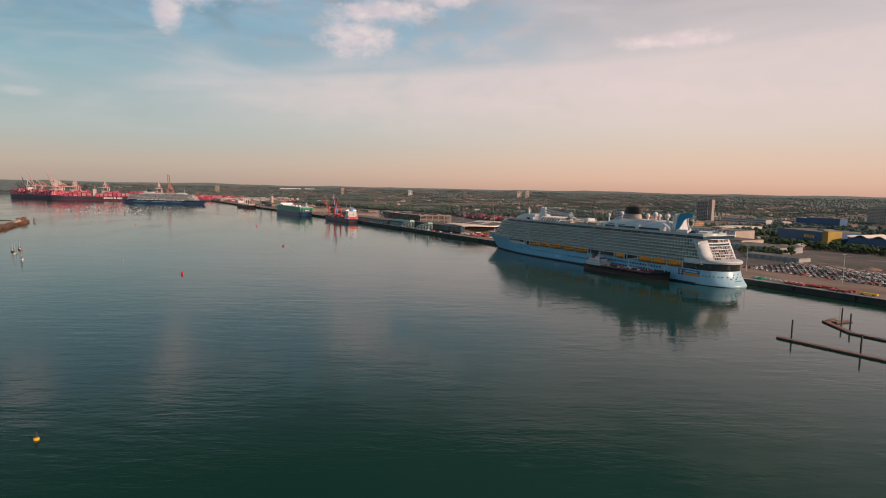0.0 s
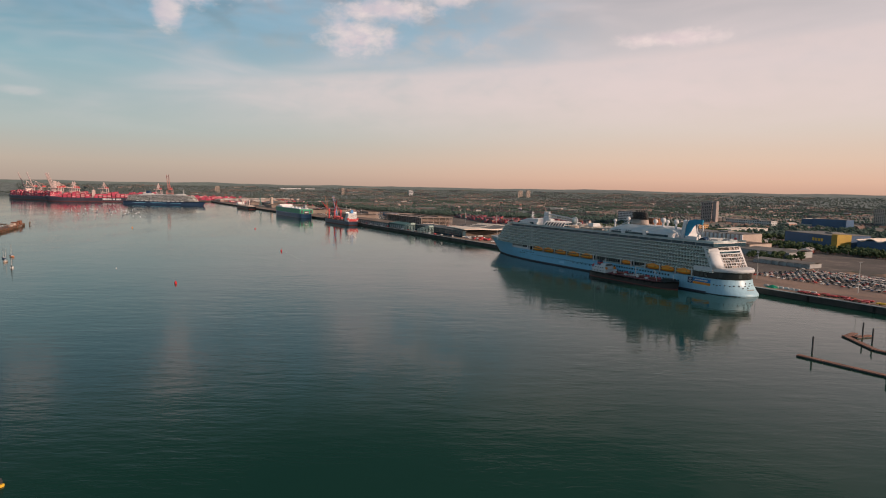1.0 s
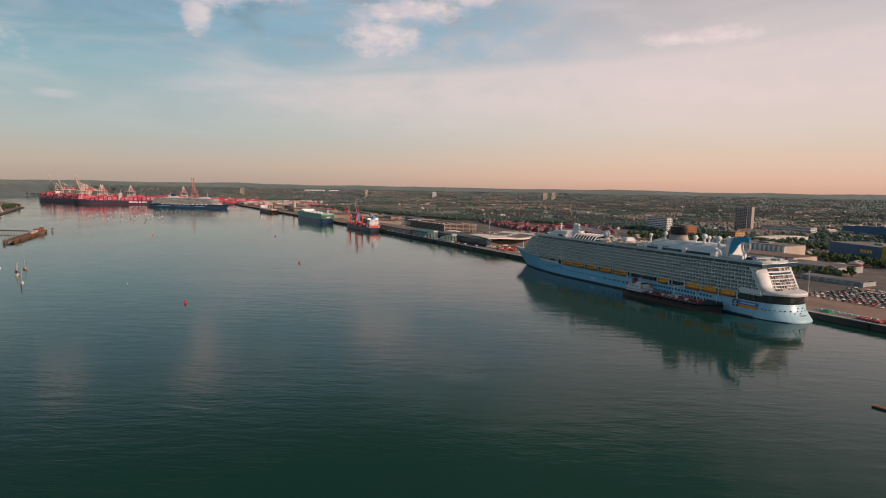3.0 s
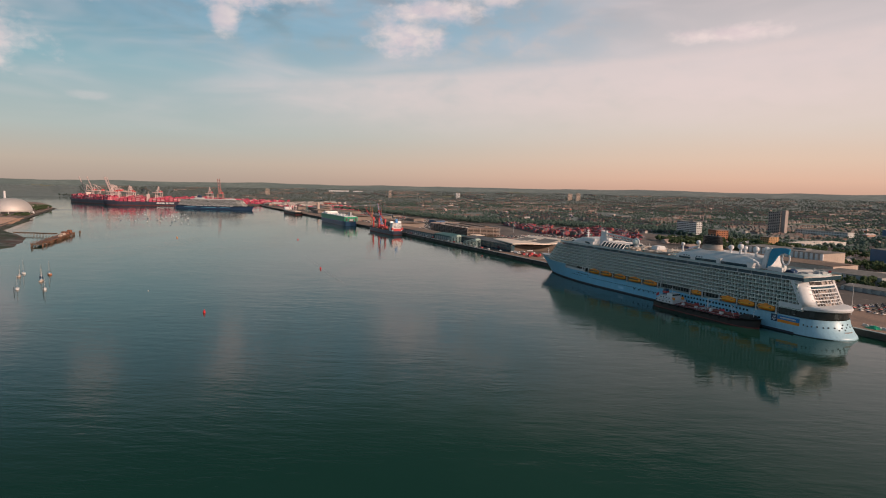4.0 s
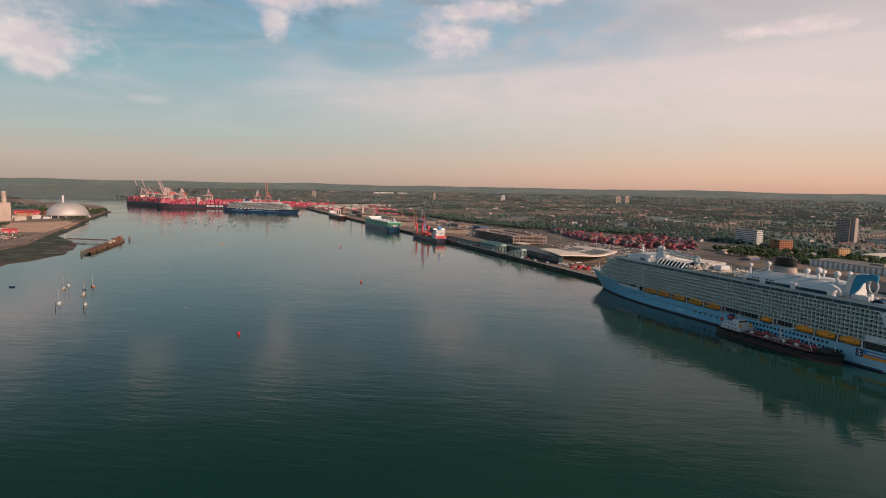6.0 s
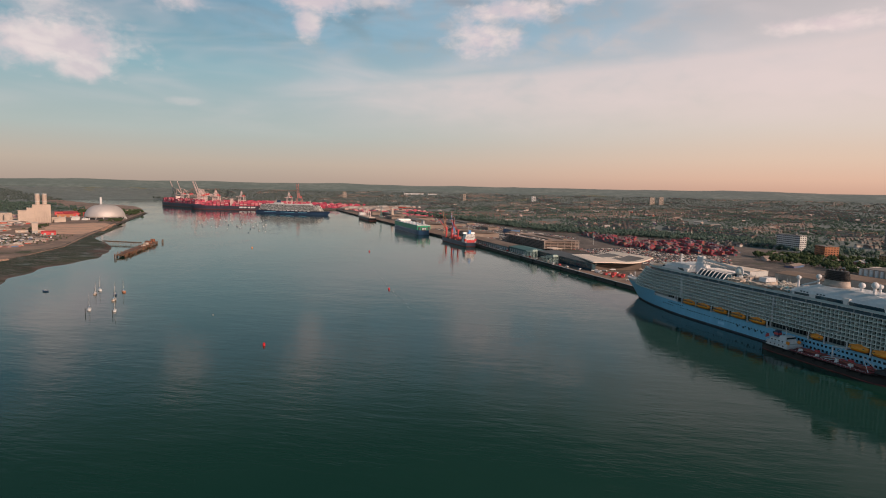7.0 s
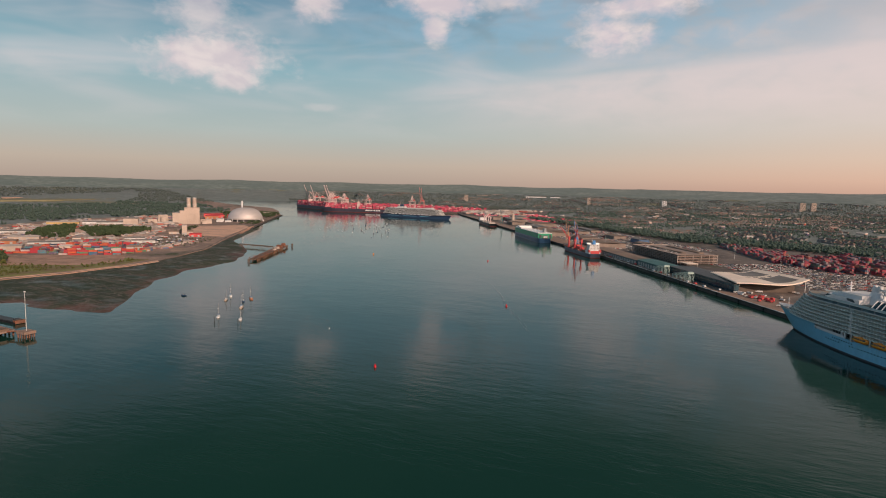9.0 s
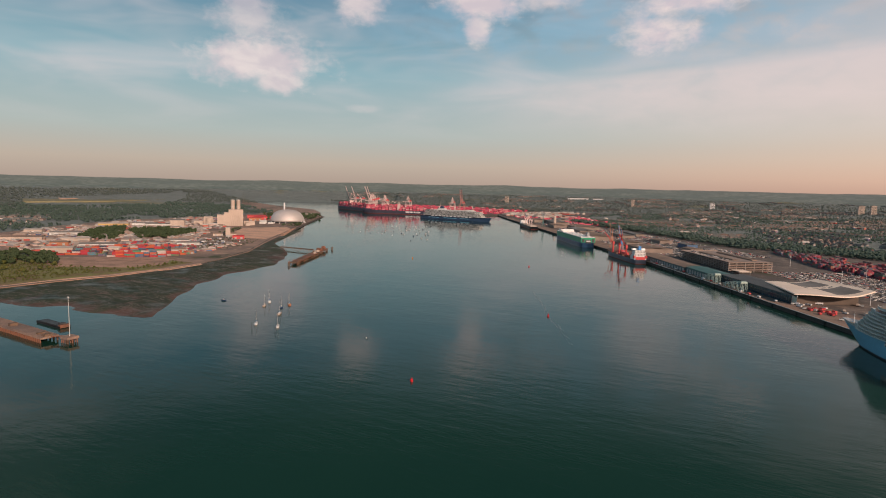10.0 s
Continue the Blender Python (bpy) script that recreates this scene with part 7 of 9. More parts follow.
clad("flats_block", "cream blocks of flats near the edge of town", "flats", 640, 1690, 50, 28, 32, CREAM, ROOF_GREY, 0, 0, -12, (10, 9, 2.4, 1.6))
clad("blue_warehouse", "blue warehouse behind the store", "warehouse", 690, 1400, 70, 30, 22, STORE_BLUE, ROOF_GREY)
clad("blue_warehouse", "blue warehouse behind the store", "warehouse", 760, 1430, 40, 30, 20, STORE_BLUE, ROOF_WHITE)
clad("office_tower", "pale tower with stacks far in town", "tower", 560, 1640, 18, 18, 52, PALE_GREY, ROOF_GREY, 0, 0, 0, (4, 14, 2.4, 1.6))
SHED_WALL = material("dull_brown_shed_cladding", (0.25, 0.20, 0.17, 1), 0.7, vary=0.25, grain=0.5, stain=0.05)
clad("yard_shed", "brown shed in the dock yard", "shed", 1290, 560, 90, 60, 9, SHED_WALL, ROOF_BROWN, 0, 2.0)
clad("yard_shed", "brown roofed sheds in the upper yard", "shed", 1560, 530, 120, 60, 10, SHED_WALL, ROOF_BROWN, 0, 2.5)
clad("yard_shed", "pale yard shed by the rail lines", "shed", 1750, 540, 130, 40, 9, SHED_WALL, ROOF_GREY, 0, 2.0)
clad("yard_shed", "pale yard shed by the rail lines", "shed", 1900, 600, 110, 70, 9, SHED_WALL, ROOF_BROWN, 0, 2.0)
clad("yard_shed", "pale yard shed by the rail lines", "shed", 2100, 560, 150, 50, 10, SHED_WALL, ROOF_GREY, 0, 2.0)
clad("blue_yard_shed", "blue cargo shed with yellow end", "shed", 1395, 660, 44, 24, 9, STORE_BLUE, ROOF_GREY, 0, 1.5)
for s_, n_, l_, d_, h_, w_, r_, t_ in ((1440, 560, 70, 40, 7, SHED_WALL, ROOF_BROWN, "low brown roofed store in the upper yard"), (1500, 650, 60, 30, 7, SHED_WALL, ROOF_BROWN, "low brown roofed store in the upper yard"),
                                       (1640, 610, 90, 30, 7, SHED_WALL, ROOF_GREY, "long pale store by the rail lines"), (1330, 640, 40, 26, 6, SHED_WALL, ROOF_BROWN, "small pale store in the yard"),
                                       (1700, 660, 120, 24, 6, SHED_WALL, ROOF_GREY, "long low store by the tree belt"), (1980, 520, 80, 40, 8, SHED_WALL, ROOF_BROWN, "wide brown roofed store near the silo"),
                                       (2250, 520, 90, 50, 9, SHED_WALL, ROOF_BROWN, "brown roofed store at the upper docks"), (2300, 610, 110, 40, 9, SHED_WALL, ROOF_GREY, "grey store at the upper docks")):
    clad("yard_store", t_, "shed", s_, n_, l_, d_, h_, w_, r_, 0, 1.6)
SILO = at_dock("grain_silo", "slim cream silo tower in the yard", "silo", 2060, 500)
bm = mesh_bm()
tube(bm, (0, 0, 0), (0, 0, 30), 5, 5, 16)
tube(bm, (0, 0, 30), (0, 0, 33), 5.2, 2.5, 16)
part("shaft", bm, CREAM, SILO, "", False)

# blocks on the far hills
for x, y, w, h, mat, text in ((-253, 4054, 26, 40, WHITE, "white tower block on the hill"), (-1460, 3795, 22, 46, CREAM, "pinkish tower block on the horizon"), (-702, 4000, 18, 46, CREAM, "pinkish tower block on the horizon"),
                              (480, 4033, 30, 48, CREAM, "pale tower on the wooded ridge"), (533, 4026, 26, 50, CREAM, "pale tower on the wooded ridge"), (-1180, 4500, 150, 14, WHITE, "long white sheds on the horizon"), (-1040, 4520, 70, 14, WHITE, "long white sheds on the horizon")):
    owner = thing("far_block", text, "building", (x, y, ground_z(x, y) - 3), 15)
    bm = mesh_bm()
    box(bm, -w / 2, w / 2, -9, 9, 0, h)
    part("wall", bm, mat, owner)
    bm = mesh_bm()
    box(bm, -w / 2 - 0.4, w / 2 + 0.4, -9.4, 9.4, h - 0.2, h + 0.8)
    box(bm, -3, 3, -4, 4, h + 0.8, h + 4)
    part("roof", bm, ROOF_GREY, owner)
    if h > 30:
        bm = mesh_bm()
        box(bm, -w / 2 + 1, w / 2 - 1, -9.15, -8.9, 0, 1.5)
        band = part("window_band", bm, GLASS, owner)
        band.matrix_local = pose(0, 0, 5)
        for k in range(1, int(h / 3.6) - 1):
            again(band, owner, (0, 0, 5 + 3.6 * k))

# cranes on the upper quay
CRANE_ORANGE = material("faded_orange_crane_paint", (0.42, 0.20, 0.12, 1), 0.6, vary=0.2, grain=0.5)
for s, n, mat in ((1400, 474, CRANE_ORANGE), (1345, 476, CRANE_ORANGE), (2010, 452, ROOF_TEAL), (1330, 470, BLUE)):
    owner = at_dock("quay_crane", "slewing quay crane with lattice jib", "crane", s, n, group="cranes on the upper quay")
    bm = mesh_bm()
    for x in (-4, 4):
        for y in (-4, 4):
            beam(bm, (x, y, 0), (x * 0.5, y * 0.5, 14), 0.7)
    box(bm, -2.4, 2.4, -2, 2, 14, 18)
    part("portal", bm, mat, owner)
    bm = mesh_bm()
    tube(bm, (0, 0, 18), (0, 0, 40), 0.9, 0.6, 8)
    beam(bm, (0, 2, 18), (4, 6, 52), 0.8)
    beam(bm, (0, 0, 40), (4, 6, 52), 0.25)
    part("jib", bm, mat, owner)


# ---------------------------------------------------------------- containers, cars, lamps


def container_mesh():
    """A ribbed steel container, 12.2 m long."""
    bm = mesh_bm()
    rings = []
    for j, x in enumerate(np.linspace(-6.05, 6.05, 16)):
        w = 1.22 if j in (0, 15) else 1.2 if j % 2 else 1.13
        rings.append([(x, -w, 0.0), (x, w, 0.0), (x, w, 2.57), (x, -w, 2.57)])
    loft(bm, rings)
    return part("shipping_container", bm, CONTAINER)


def stack_yard(first, label, group, rows, rng, cap):
    """Rows of stacked containers: each row has a start, a direction in degrees, how many and how high at most."""
    made = 0
    for (x, y), turn, count, high, z in rows:
        c, s = math.cos(radians(turn)), math.sin(radians(turn))
        for k in range(count):
            h = high - int(rng.choice([0, 0, 0, 1, 1, 2])) if k % 5 else 1
            h = max(h, 1)
            for lane in range(2):
                for j in range(max(1, h - lane)):
                    if made >= cap:
                        return
                    px, py = x + c * 12.6 * k - s * 2.7 * lane, y + s * 12.6 * k + c * 2.7 * lane
                    m = pose(px, py, z + 2.6 * j, 0, 0, turn + (180 if (made % 2) else 0))
                    if made == 0 and first.get("label") is None:
                        first.matrix_world = m
                        tagged(first, label, "container", group)
                    else:
                        o = new("shipping_container", first.data)
                        o.matrix_world = m
                        tagged(o, label, "container", group)
                    made += 1


rng = np.random.default_rng(21)
first_box = container_mesh()
LANES = [(100 + 19 * k, 1190 + max(0.0, 175 - 100 - 19 * k) * 1.4 + max(0.0, 100 + 19 * k - 262) * 2.6) for k in range(11)]
rows = [(at, 105, 3, 4, 4.2) for at in LANES]
stack_yard(first_box, "stacked ribbed shipping container in red or dark paint", "containers in the east yard", rows, rng, 195)
places_, sizes_ = [], []
for k, (x, y) in enumerate(LANES):
    for j in range(4 if k % 4 == 3 else 3, 23 if k < 6 else 18):
        h = (4, 3, 4, 2, 4, 3)[(j // 4 + k) % 6] if j % 9 else 1
        for lane in range(4):
            for up in range(max(1, h - int(rng.integers(0, 2)))):
                places_.append((x + 12.6 * j * math.cos(radians(105)) - math.sin(radians(105)) * 2.7 * lane, y + 12.6 * j * math.sin(radians(105)) + math.cos(radians(105)) * 2.7 * lane, 4.2 + 2.6 * up))
                sizes_.append((12.2, 2.44, 2.58))
v, f = scatter(BOX_V, BOX_F, np.array(places_), np.array(sizes_), np.full(len(places_), radians(105)), rng)
skin("east_yard_stacks", v, f, CONTAINER_ISLES, "long rows of red and pink container stacks", "containers", "stuff")
vivid_mesh = first_box.data.copy()
vivid_mesh.materials[0] = VIVID_BOX
second_box = new("shipping_container", vivid_mesh)
rows = [((-922, 738), 38, 7, 4, 3.7), ((-900, 780), 40, 4, 4, 3.7), ((-940, 758), 38, 7, 4, 3.7), ((-1000, 716), 38, 4, 3, 3.7), ((-905, 745), 40, 3, 3, 3.7),
        ((-960, 790), 38, 7, 4, 3.7), ((-1040, 745), 38, 5, 3, 3.7), ((-870, 800), 30, 2, 4, 3.7), ((-1060, 785), 38, 6, 3, 3.7), ((-1000, 830), 38, 5, 3, 3.7)]
stack_yard(second_box, "stacked shipping container in red, orange, blue or green", "containers in the west yard", rows, rng, 200)


def docks_outline(*pairs):
    return [tuple(dock(s, n).xy) for s, n in pairs]


def box_field(name, label, outline, count, high, z, seed, turn, mat=None):
    """Too many containers to count, far off."""
    r = np.random.default_rng(seed)
    p = sow(r, outline, count)
    c, s = math.cos(radians(turn)), math.sin(radians(turn))
    # snap to rows
    u, v_ = p[:, 0] * c + p[:, 1] * s, -p[:, 0] * s + p[:, 1] * c
    u, v_ = np.round(u / 13) * 13, np.round(v_ / 9) * 9
    p = np.column_stack([u * c - v_ * s, u * s + v_ * c])
    h = r.integers(1, high + 1, count)
    at = np.column_stack([p, np.full(count, z)])
    v, f = scatter(BOX_V, BOX_F, at, np.column_stack([np.full(count, 12.2), np.full(count, 2.45 * 2), h * 2.6]), np.full(count, radians(turn)), r)
    return skin(name, v, f, mat or CONTAINER_ISLES, label, "containers", "stuff")


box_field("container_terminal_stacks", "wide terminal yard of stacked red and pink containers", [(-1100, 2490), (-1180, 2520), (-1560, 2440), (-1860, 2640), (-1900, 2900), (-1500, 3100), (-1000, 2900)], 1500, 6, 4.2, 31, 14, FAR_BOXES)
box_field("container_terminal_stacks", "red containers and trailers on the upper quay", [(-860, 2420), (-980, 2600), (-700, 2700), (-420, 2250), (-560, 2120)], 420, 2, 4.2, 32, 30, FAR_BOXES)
box_field("yard_trailers", "trailers and cargo in the upper dock yard", [tuple(dock(s, n).xy) for s, n in ((1250, 520), (2300, 500), (2300, 700), (1250, 660))], 90, 1, 4.2, 33, 120, CONTAINER_ISLES)


def car_mesh():
    bm = mesh_bm()
    prof = [(-2.15, 0.35), (2.1, 0.35), (2.15, 0.75), (1.2, 0.92), (-2.1, 0.95)]
    loft(bm, [[(x, y, z) for x, z in prof] for y in (-0.86, 0.86)])
    cab = [(-1.75, 0.93), (1.05, 0.92), (0.35, 1.42), (-1.35, 1.42)]
    loft(bm, [[(x, y, z) for x, z in cab] for y in (-0.74, 0.74)], mi=1)
    box(bm, -1.3, 0.32, -0.7, 0.7, 1.41, 1.46)
    for x in (-1.35, 1.35):
        for y in (-0.8, 0.8):
            tube(bm, (x, y - 0.1, 0.32), (x, y + 0.1, 0.32), 0.32, 0.32, 8, 2)
    return part("car", bm, [CAR_PAINT, GLASS, TYRE])


car = car_mesh()
spots = []
for row in range(11):
    for k in range(27):
        s, n = 352 - 5.4 * k - row * 1.0, 528 + 6.6 * row
        if rng.random() < 0.9:
            spots.append((s + rng.normal(0, 0.15), n + rng.normal(0, 0.2)))
for k, (s, n) in enumerate(spots[:295]):
    turn = 30 + rng.normal(0, 1.5) + (180 if rng.random() < 0.3 else 0)
    o = car if k == 0 else new("car", car.data)
    o.matrix_world = pose(*dock(s, n, 4.26), 0, 0, turn)
    tagged(o, "parked car in one of many dense rows", "car", "cars in the quayside lot")


def car_lot(name, label, outline, step, gap, z, seed, fill=0.85):
    """Dense rows of parked cars, given in dock metres."""
    r = np.random.default_rng(seed)
    ss, nn = [p[0] for p in outline], [p[1] for p in outline]
    got = [(s + r.normal(0, 0.2), n + r.normal(0, 0.2)) for s in np.arange(min(ss), max(ss), step) for n in np.arange(min(nn), max(nn), gap) if r.random() < fill]
    got = np.array(got)
    got = got[inside(got[:, 0], got[:, 1], outline)]
    p = np.array([tuple(dock(s, n, z)) for s, n in got])
    tv = np.array([(-2.1, -.85, .3), (2.1, -.85, .3), (2.1, .85, .3), (-2.1, .85, .3), (-2.1, -.85, .95), (2.1, -.85, .85), (2.1, .85, .85), (-2.1, .85, .95),
                   (-1.7, -.75, .95), (1.0, -.75, .9), (1.0, .75, .9), (-1.7, .75, .95), (-1.3, -.68, 1.45), (.35, -.68, 1.45), (.35, .68, 1.45), (-1.3, .68, 1.45)])
    tf = np.array([tuple(q) for q in BOX_F] + [(8, 9, 13, 12), (9, 10, 14, 13), (10, 11, 15, 14), (11, 8, 12, 15), (12, 13, 14, 15)])
    v, f = scatter(tv, tf, p, np.ones((len(p), 3)), np.full(len(p), radians(30)) + r.normal(0, 0.03, len(p)), r)
    index = np.tile([0] * 6 + [1] * 4 + [0], len(p))
    return skin(name, v, f, [CAR_ISLES, GLASS], label, "cars", "stuff", index)


car_lot("parked_cars", "dense lot of parked cars beside the first rows", [(190, 530), (352, 600), (352, 615), (150, 620), (60, 535)], 5.4, 2.6, 4.25, 41, 0.9)
car_lot("parked_cars", "wide lot of parked cars behind the terminal", [(800, 600), (1050, 600), (1050, 735), (880, 800), (760, 690)], 6.2, 2.7, 4.25, 42, 0.5)
car_lot("parked_cars", "parked cars and vans on the upper quay", [(1250, 500), (1560, 490), (1560, 620), (1250, 640)], 8.0, 2.9, 4.25, 43, 0.4)
car_lot("parked_cars", "export cars in the upper dock yard", [(1600, 500), (2300, 480), (2300, 620), (1600, 640)], 7.0, 2.8, 4.25, 44, 0.5)
car_lot("parked_cars", "rows of new cars in the dock yard", [(1250, 560), (1420, 560), (1420, 720), (1250, 740)], 6.0, 2.8, 4.25, 46, 0.45)
car_lot("parked_cars", "rows of new cars beside the rail lines", [(1480, 620), (1900, 600), (1900, 680), (1480, 720)], 6.2, 2.8, 4.25, 47, 0.4)
car_lot("roof_cars", "cars on the car park roof", [(1050, 545), (1205, 545), (1205, 560), (1050, 560)], 6.2, 2.8, 19.9, 45, 0.25)

lamp_bm = mesh_bm()
tube(lamp_bm, (0, 0, 0), (0, 0, 24), 0.3, 0.16, 6)
for a in range(4):
    beam(lamp_bm, (0, 0, 23.6), (1.3 * math.cos(a * 1.57), 1.3 * math.sin(a * 1.57), 23.9), 0.2)
lamp = tagged(part("lamp_mast", lamp_bm, PALE_GREY), "tall grey floodlight mast in the docks", "lamp mast", "floodlight masts")
places = [(330, 505), (420, 520), (250, 508), (520, 530), (690, 600), (900, 620), (960, 700), (1120, 690), (1300, 520), (1450, 540), (1620, 520), (1800, 500), (1960, 520), (840, 700)]
put(lamp, dock(*places[0], 4.2))
for s, n in places[1:]:
    copy_thing(lamp, pose(*dock(s, n, 4.2)))


def heap(s, n, w, d, h, mat, label, category="heap"):
    bm = mesh_bm()
    r = np.random.default_rng(int(s * 7 + n))
    rings = []
    for k in range(5):
        f_ = 1 - (k / 4) ** 1.3
        rings.append([((w * f_ + 0.2) * math.cos(a) * (1 + 0.12 * r.normal()), (d * f_ + 0.2) * math.sin(a) * (1 + 0.12 * r.normal()), h * k / 4) for a in np.linspace(0, 6.283, 14, False)])
    loft(bm, rings)
    return tagged(put(part("spoil_heap", bm, mat), dock(s, n, 4.2), 120), label, category)


for s, n, w, d, h in ((340, 608, 10, 6, 2.2), (312, 622, 12, 7, 2.4), (290, 640, 10, 8, 2.2), (262, 632, 13, 7, 2.0), (240, 660, 11, 9, 2.2)):
    heap(s, n, w, d, h, EARTH, "heap of reddish scrap and earth behind the car lot")


def vehicle(name, label, category, s, n, mat, length=7.0, h=2.6, turn=0.0, group=""):
    owner = at_dock(name, label, category, s, n, 4.25, group, turn=turn)
    bm = mesh_bm()
    box(bm, -length / 2, length / 2 - 1.6, -1.2, 1.2, 0.8, h, top=(0.1, 0.08))
    part("body", bm, mat, owner)
    bm = mesh_bm()
    box(bm, length / 2 - 1.5, length / 2, -1.15, 1.15, 0.6, h * 0.85, top=(0.25, 0.08))
    part("cab", bm, mat, owner)
    for x in (-length * 0.3, length * 0.3):
        for y in (-1.1, 1.1):
            bm = mesh_bm()
            tube(bm, (x, y - 0.15, 0.5), (x, y + 0.15, 0.5), 0.5, 0.5, 10)
            part("wheel", bm, TYRE, owner)
    return owner


for k in range(14):
    vehicle("baggage_truck", "red baggage truck parked on the quay", "truck", 724 + rng.uniform(0, 34), 474 + rng.uniform(0, 24), RED, 6.0, 2.6, rng.uniform(-40, 40), "red trucks by the terminal")
for s, n, m in ((770, 478, WHITE), (778, 486, PALE_GREY), (760, 500, WHITE), (915, 474, RED), (800, 470, WHITE), (735, 505, PALE_GREY)):
    vehicle("van", "van parked on the quay apron", "van", s, n, m, 5.6, 2.3, rng.uniform(-30, 30), "vans on the quay")
for k in range(24):
    vehicle("van", "pale van or lorry parked by the terminal", "van", rng.uniform(690, 790), rng.uniform(470, 560), (WHITE, PALE_GREY, GREY, CREAM)[k % 4], rng.uniform(4.5, 8), rng.uniform(1.9, 2.8), rng.uniform(-90, 90), "vehicles by the terminal")
for k in range(16):
    vehicle("van", "service vehicle on the long quay", "van", 820 + 24 * k + rng.uniform(-6, 6), rng.uniform(462.5, 467), (PALE_GREY, RED, WHITE, GREY)[k % 4], rng.uniform(4.2, 7), rng.uniform(1.7, 2.6), rng.uniform(-8, 8), "vehicles along the quay")
# plant on the open quay by the stern
green_pile = heap(288 + 6, 470, 5, 3, 2.4, GREEN, "green tarpaulined gear on the quay")
for k in range(18):
    vehicle("trailer", "red dock trailer on the quay", "trailer", 270 - 48 * k / 18 + rng.uniform(-2, 2), 465 + rng.uniform(0, 9), RED if k % 3 else RUST, 6.5, 1.6, rng.uniform(-15, 15), "red trailers on the quay")
vehicle("loader", "yellow loader on the quay", "loader", 213, 468, YELLOW, 12, 1.8)
bm = mesh_bm()
box(bm, 0, 3.4, 0, 1.6, 0, 1.5, top=(0.1, 0.2))
block = tagged(put(part("barrier_block", bm, PALE_GREY), dock(262, 474, 4.25), 120), "pale concrete block in a row on the quay", "barrier", "concrete blocks on the quay")
for k in range(1, 10):
    copy_thing(block, pose(*dock(262 + 4.2 * k, 474, 4.25), 0, 0, 120))
bm = mesh_bm()
for k in range(12):
    tube(bm, (k * 3, 0, 0), (k * 3, 0, 5), 0.25, 0.25, 6)
beam(bm, (0, 0, 4.8), (33, 0, 4.8), 0.4)
tagged(put(part("pipe_rack", bm, WHITE), dock(196, 462, 4.25), -60), "white post frame at the quay edge", "frame")


# ---------------------------------------------------------------- piers, pontoons, boats and buoys


def pontoon(points, label):
    owner = thing("pontoon", label, "pontoon", (points[0][0], points[0][1], 0))
    for (x0, y0), (x1, y1) in zip(points, points[1:]):
        d = Vector((x1 - x0, y1 - y0, 0))
        side = Vector((-d.y, d.x, 0)).normalized() * 1.5
        o = Vector((x0 - points[0][0], y0 - points[0][1], 0))
        count = max(2, int(d.length / 10))
        for k in range(count):
            a, b = o + d * (k / count), o + d * ((k + 0.97) / count)
            bm = mesh_bm()
            prism(bm, [tuple((a - side).xy), tuple((b - side).xy), tuple((b + side).xy), tuple((a + side).xy)], 0.5, 0.85)
            part("deck_section", bm, material_deck, owner)
            bm = mesh_bm()
            prism(bm, [tuple((a - side * 0.9).xy), tuple((b - side * 0.9).xy), tuple((b + side * 0.9).xy), tuple((a + side * 0.9).xy)], -0.4, 0.5)
            part("float", bm, DARK, owner)
    return owner


material_deck = material("reddish_timber_decking", (0.30, 0.16, 0.12, 1), 0.85, vary=0.3, grain=1.5, stain=0.2)
pontoon([(172, 303), (199, 262), (240, 200)], "long narrow timber pontoon on floats")
pontoon([(223, 346), (219, 316), (228, 299), (262, 262)], "bent timber pontoon on floats")
pontoon([(224, 345), (233, 352)], "short timber finger pontoon")
pontoon([(227, 343), (239, 347)], "short timber finger pontoon")
for x, y, h in ((182, 308, 8.5), (197.5, 278, 8.5), (231, 343, 8.5), (228, 331, 8.0), (232, 300, 7), (215, 240, 8)):
    bm = mesh_bm()
    tube(bm, (0, 0, -2), (0, 0, h), 0.42, 0.42, 10)
    tube(bm, (0, 0, h), (0, 0, h + 0.4), 0.45, 0.05, 10)
    tagged(put(part("mooring_pile", bm, DARK), (x, y, 0)), "dark steel mooring pile beside the pontoon", "pile", "mooring piles")
for k in range(7):
    bm = mesh_bm()
    box(bm, -1.6, 1.6, -0.6, 0.6, 0, 0.7, top=(0.3, 0.15))
    box(bm, -0.5, 0.8, -0.5, 0.5, 0.7, 1.3, top=(0.2, 0.1))
    tagged(put(part("dinghy", bm, RED if k % 2 else WHITE), (229 + 1.9 * k + rng.uniform(-0.4, 0.4), 301 - 2.2 * k, 0.86), rng.uniform(0, 180)), "small red dinghy laid up on the pontoon", "dinghy", "dinghies on the pontoon")
r7 = np.random.default_rng(7)
bm = mesh_bm()
tube(bm, (0, 0, 0), (0, 0, 6), 0.3, 0.18, 6)
tube(bm, (0, 0, 4), (1.4, 0.6, 7), 0.14, 0.06, 5)
tube(bm, (0, 0, 4.4), (-1.2, -0.8, 7.2), 0.14, 0.06, 5)
mast_tree = thing("small_tree", "small dark tree in a planter on the pontoon", "tree", (231.5, 296.5, 0.86))
part("trunk", bm, TIMBER, mast_tree)
v, f = scatter(*ICO_1, r7.normal((0, 0, 6.5), (1.5, 1.5, 1.0), (60, 3)), r7.uniform(0.35, 0.8, (60, 3)), r7.uniform(0, 6, 60), r7, 0.15)
crown = skin("crown", v, f, LEAVES, "", "", "")
crown.parent = mast_tree


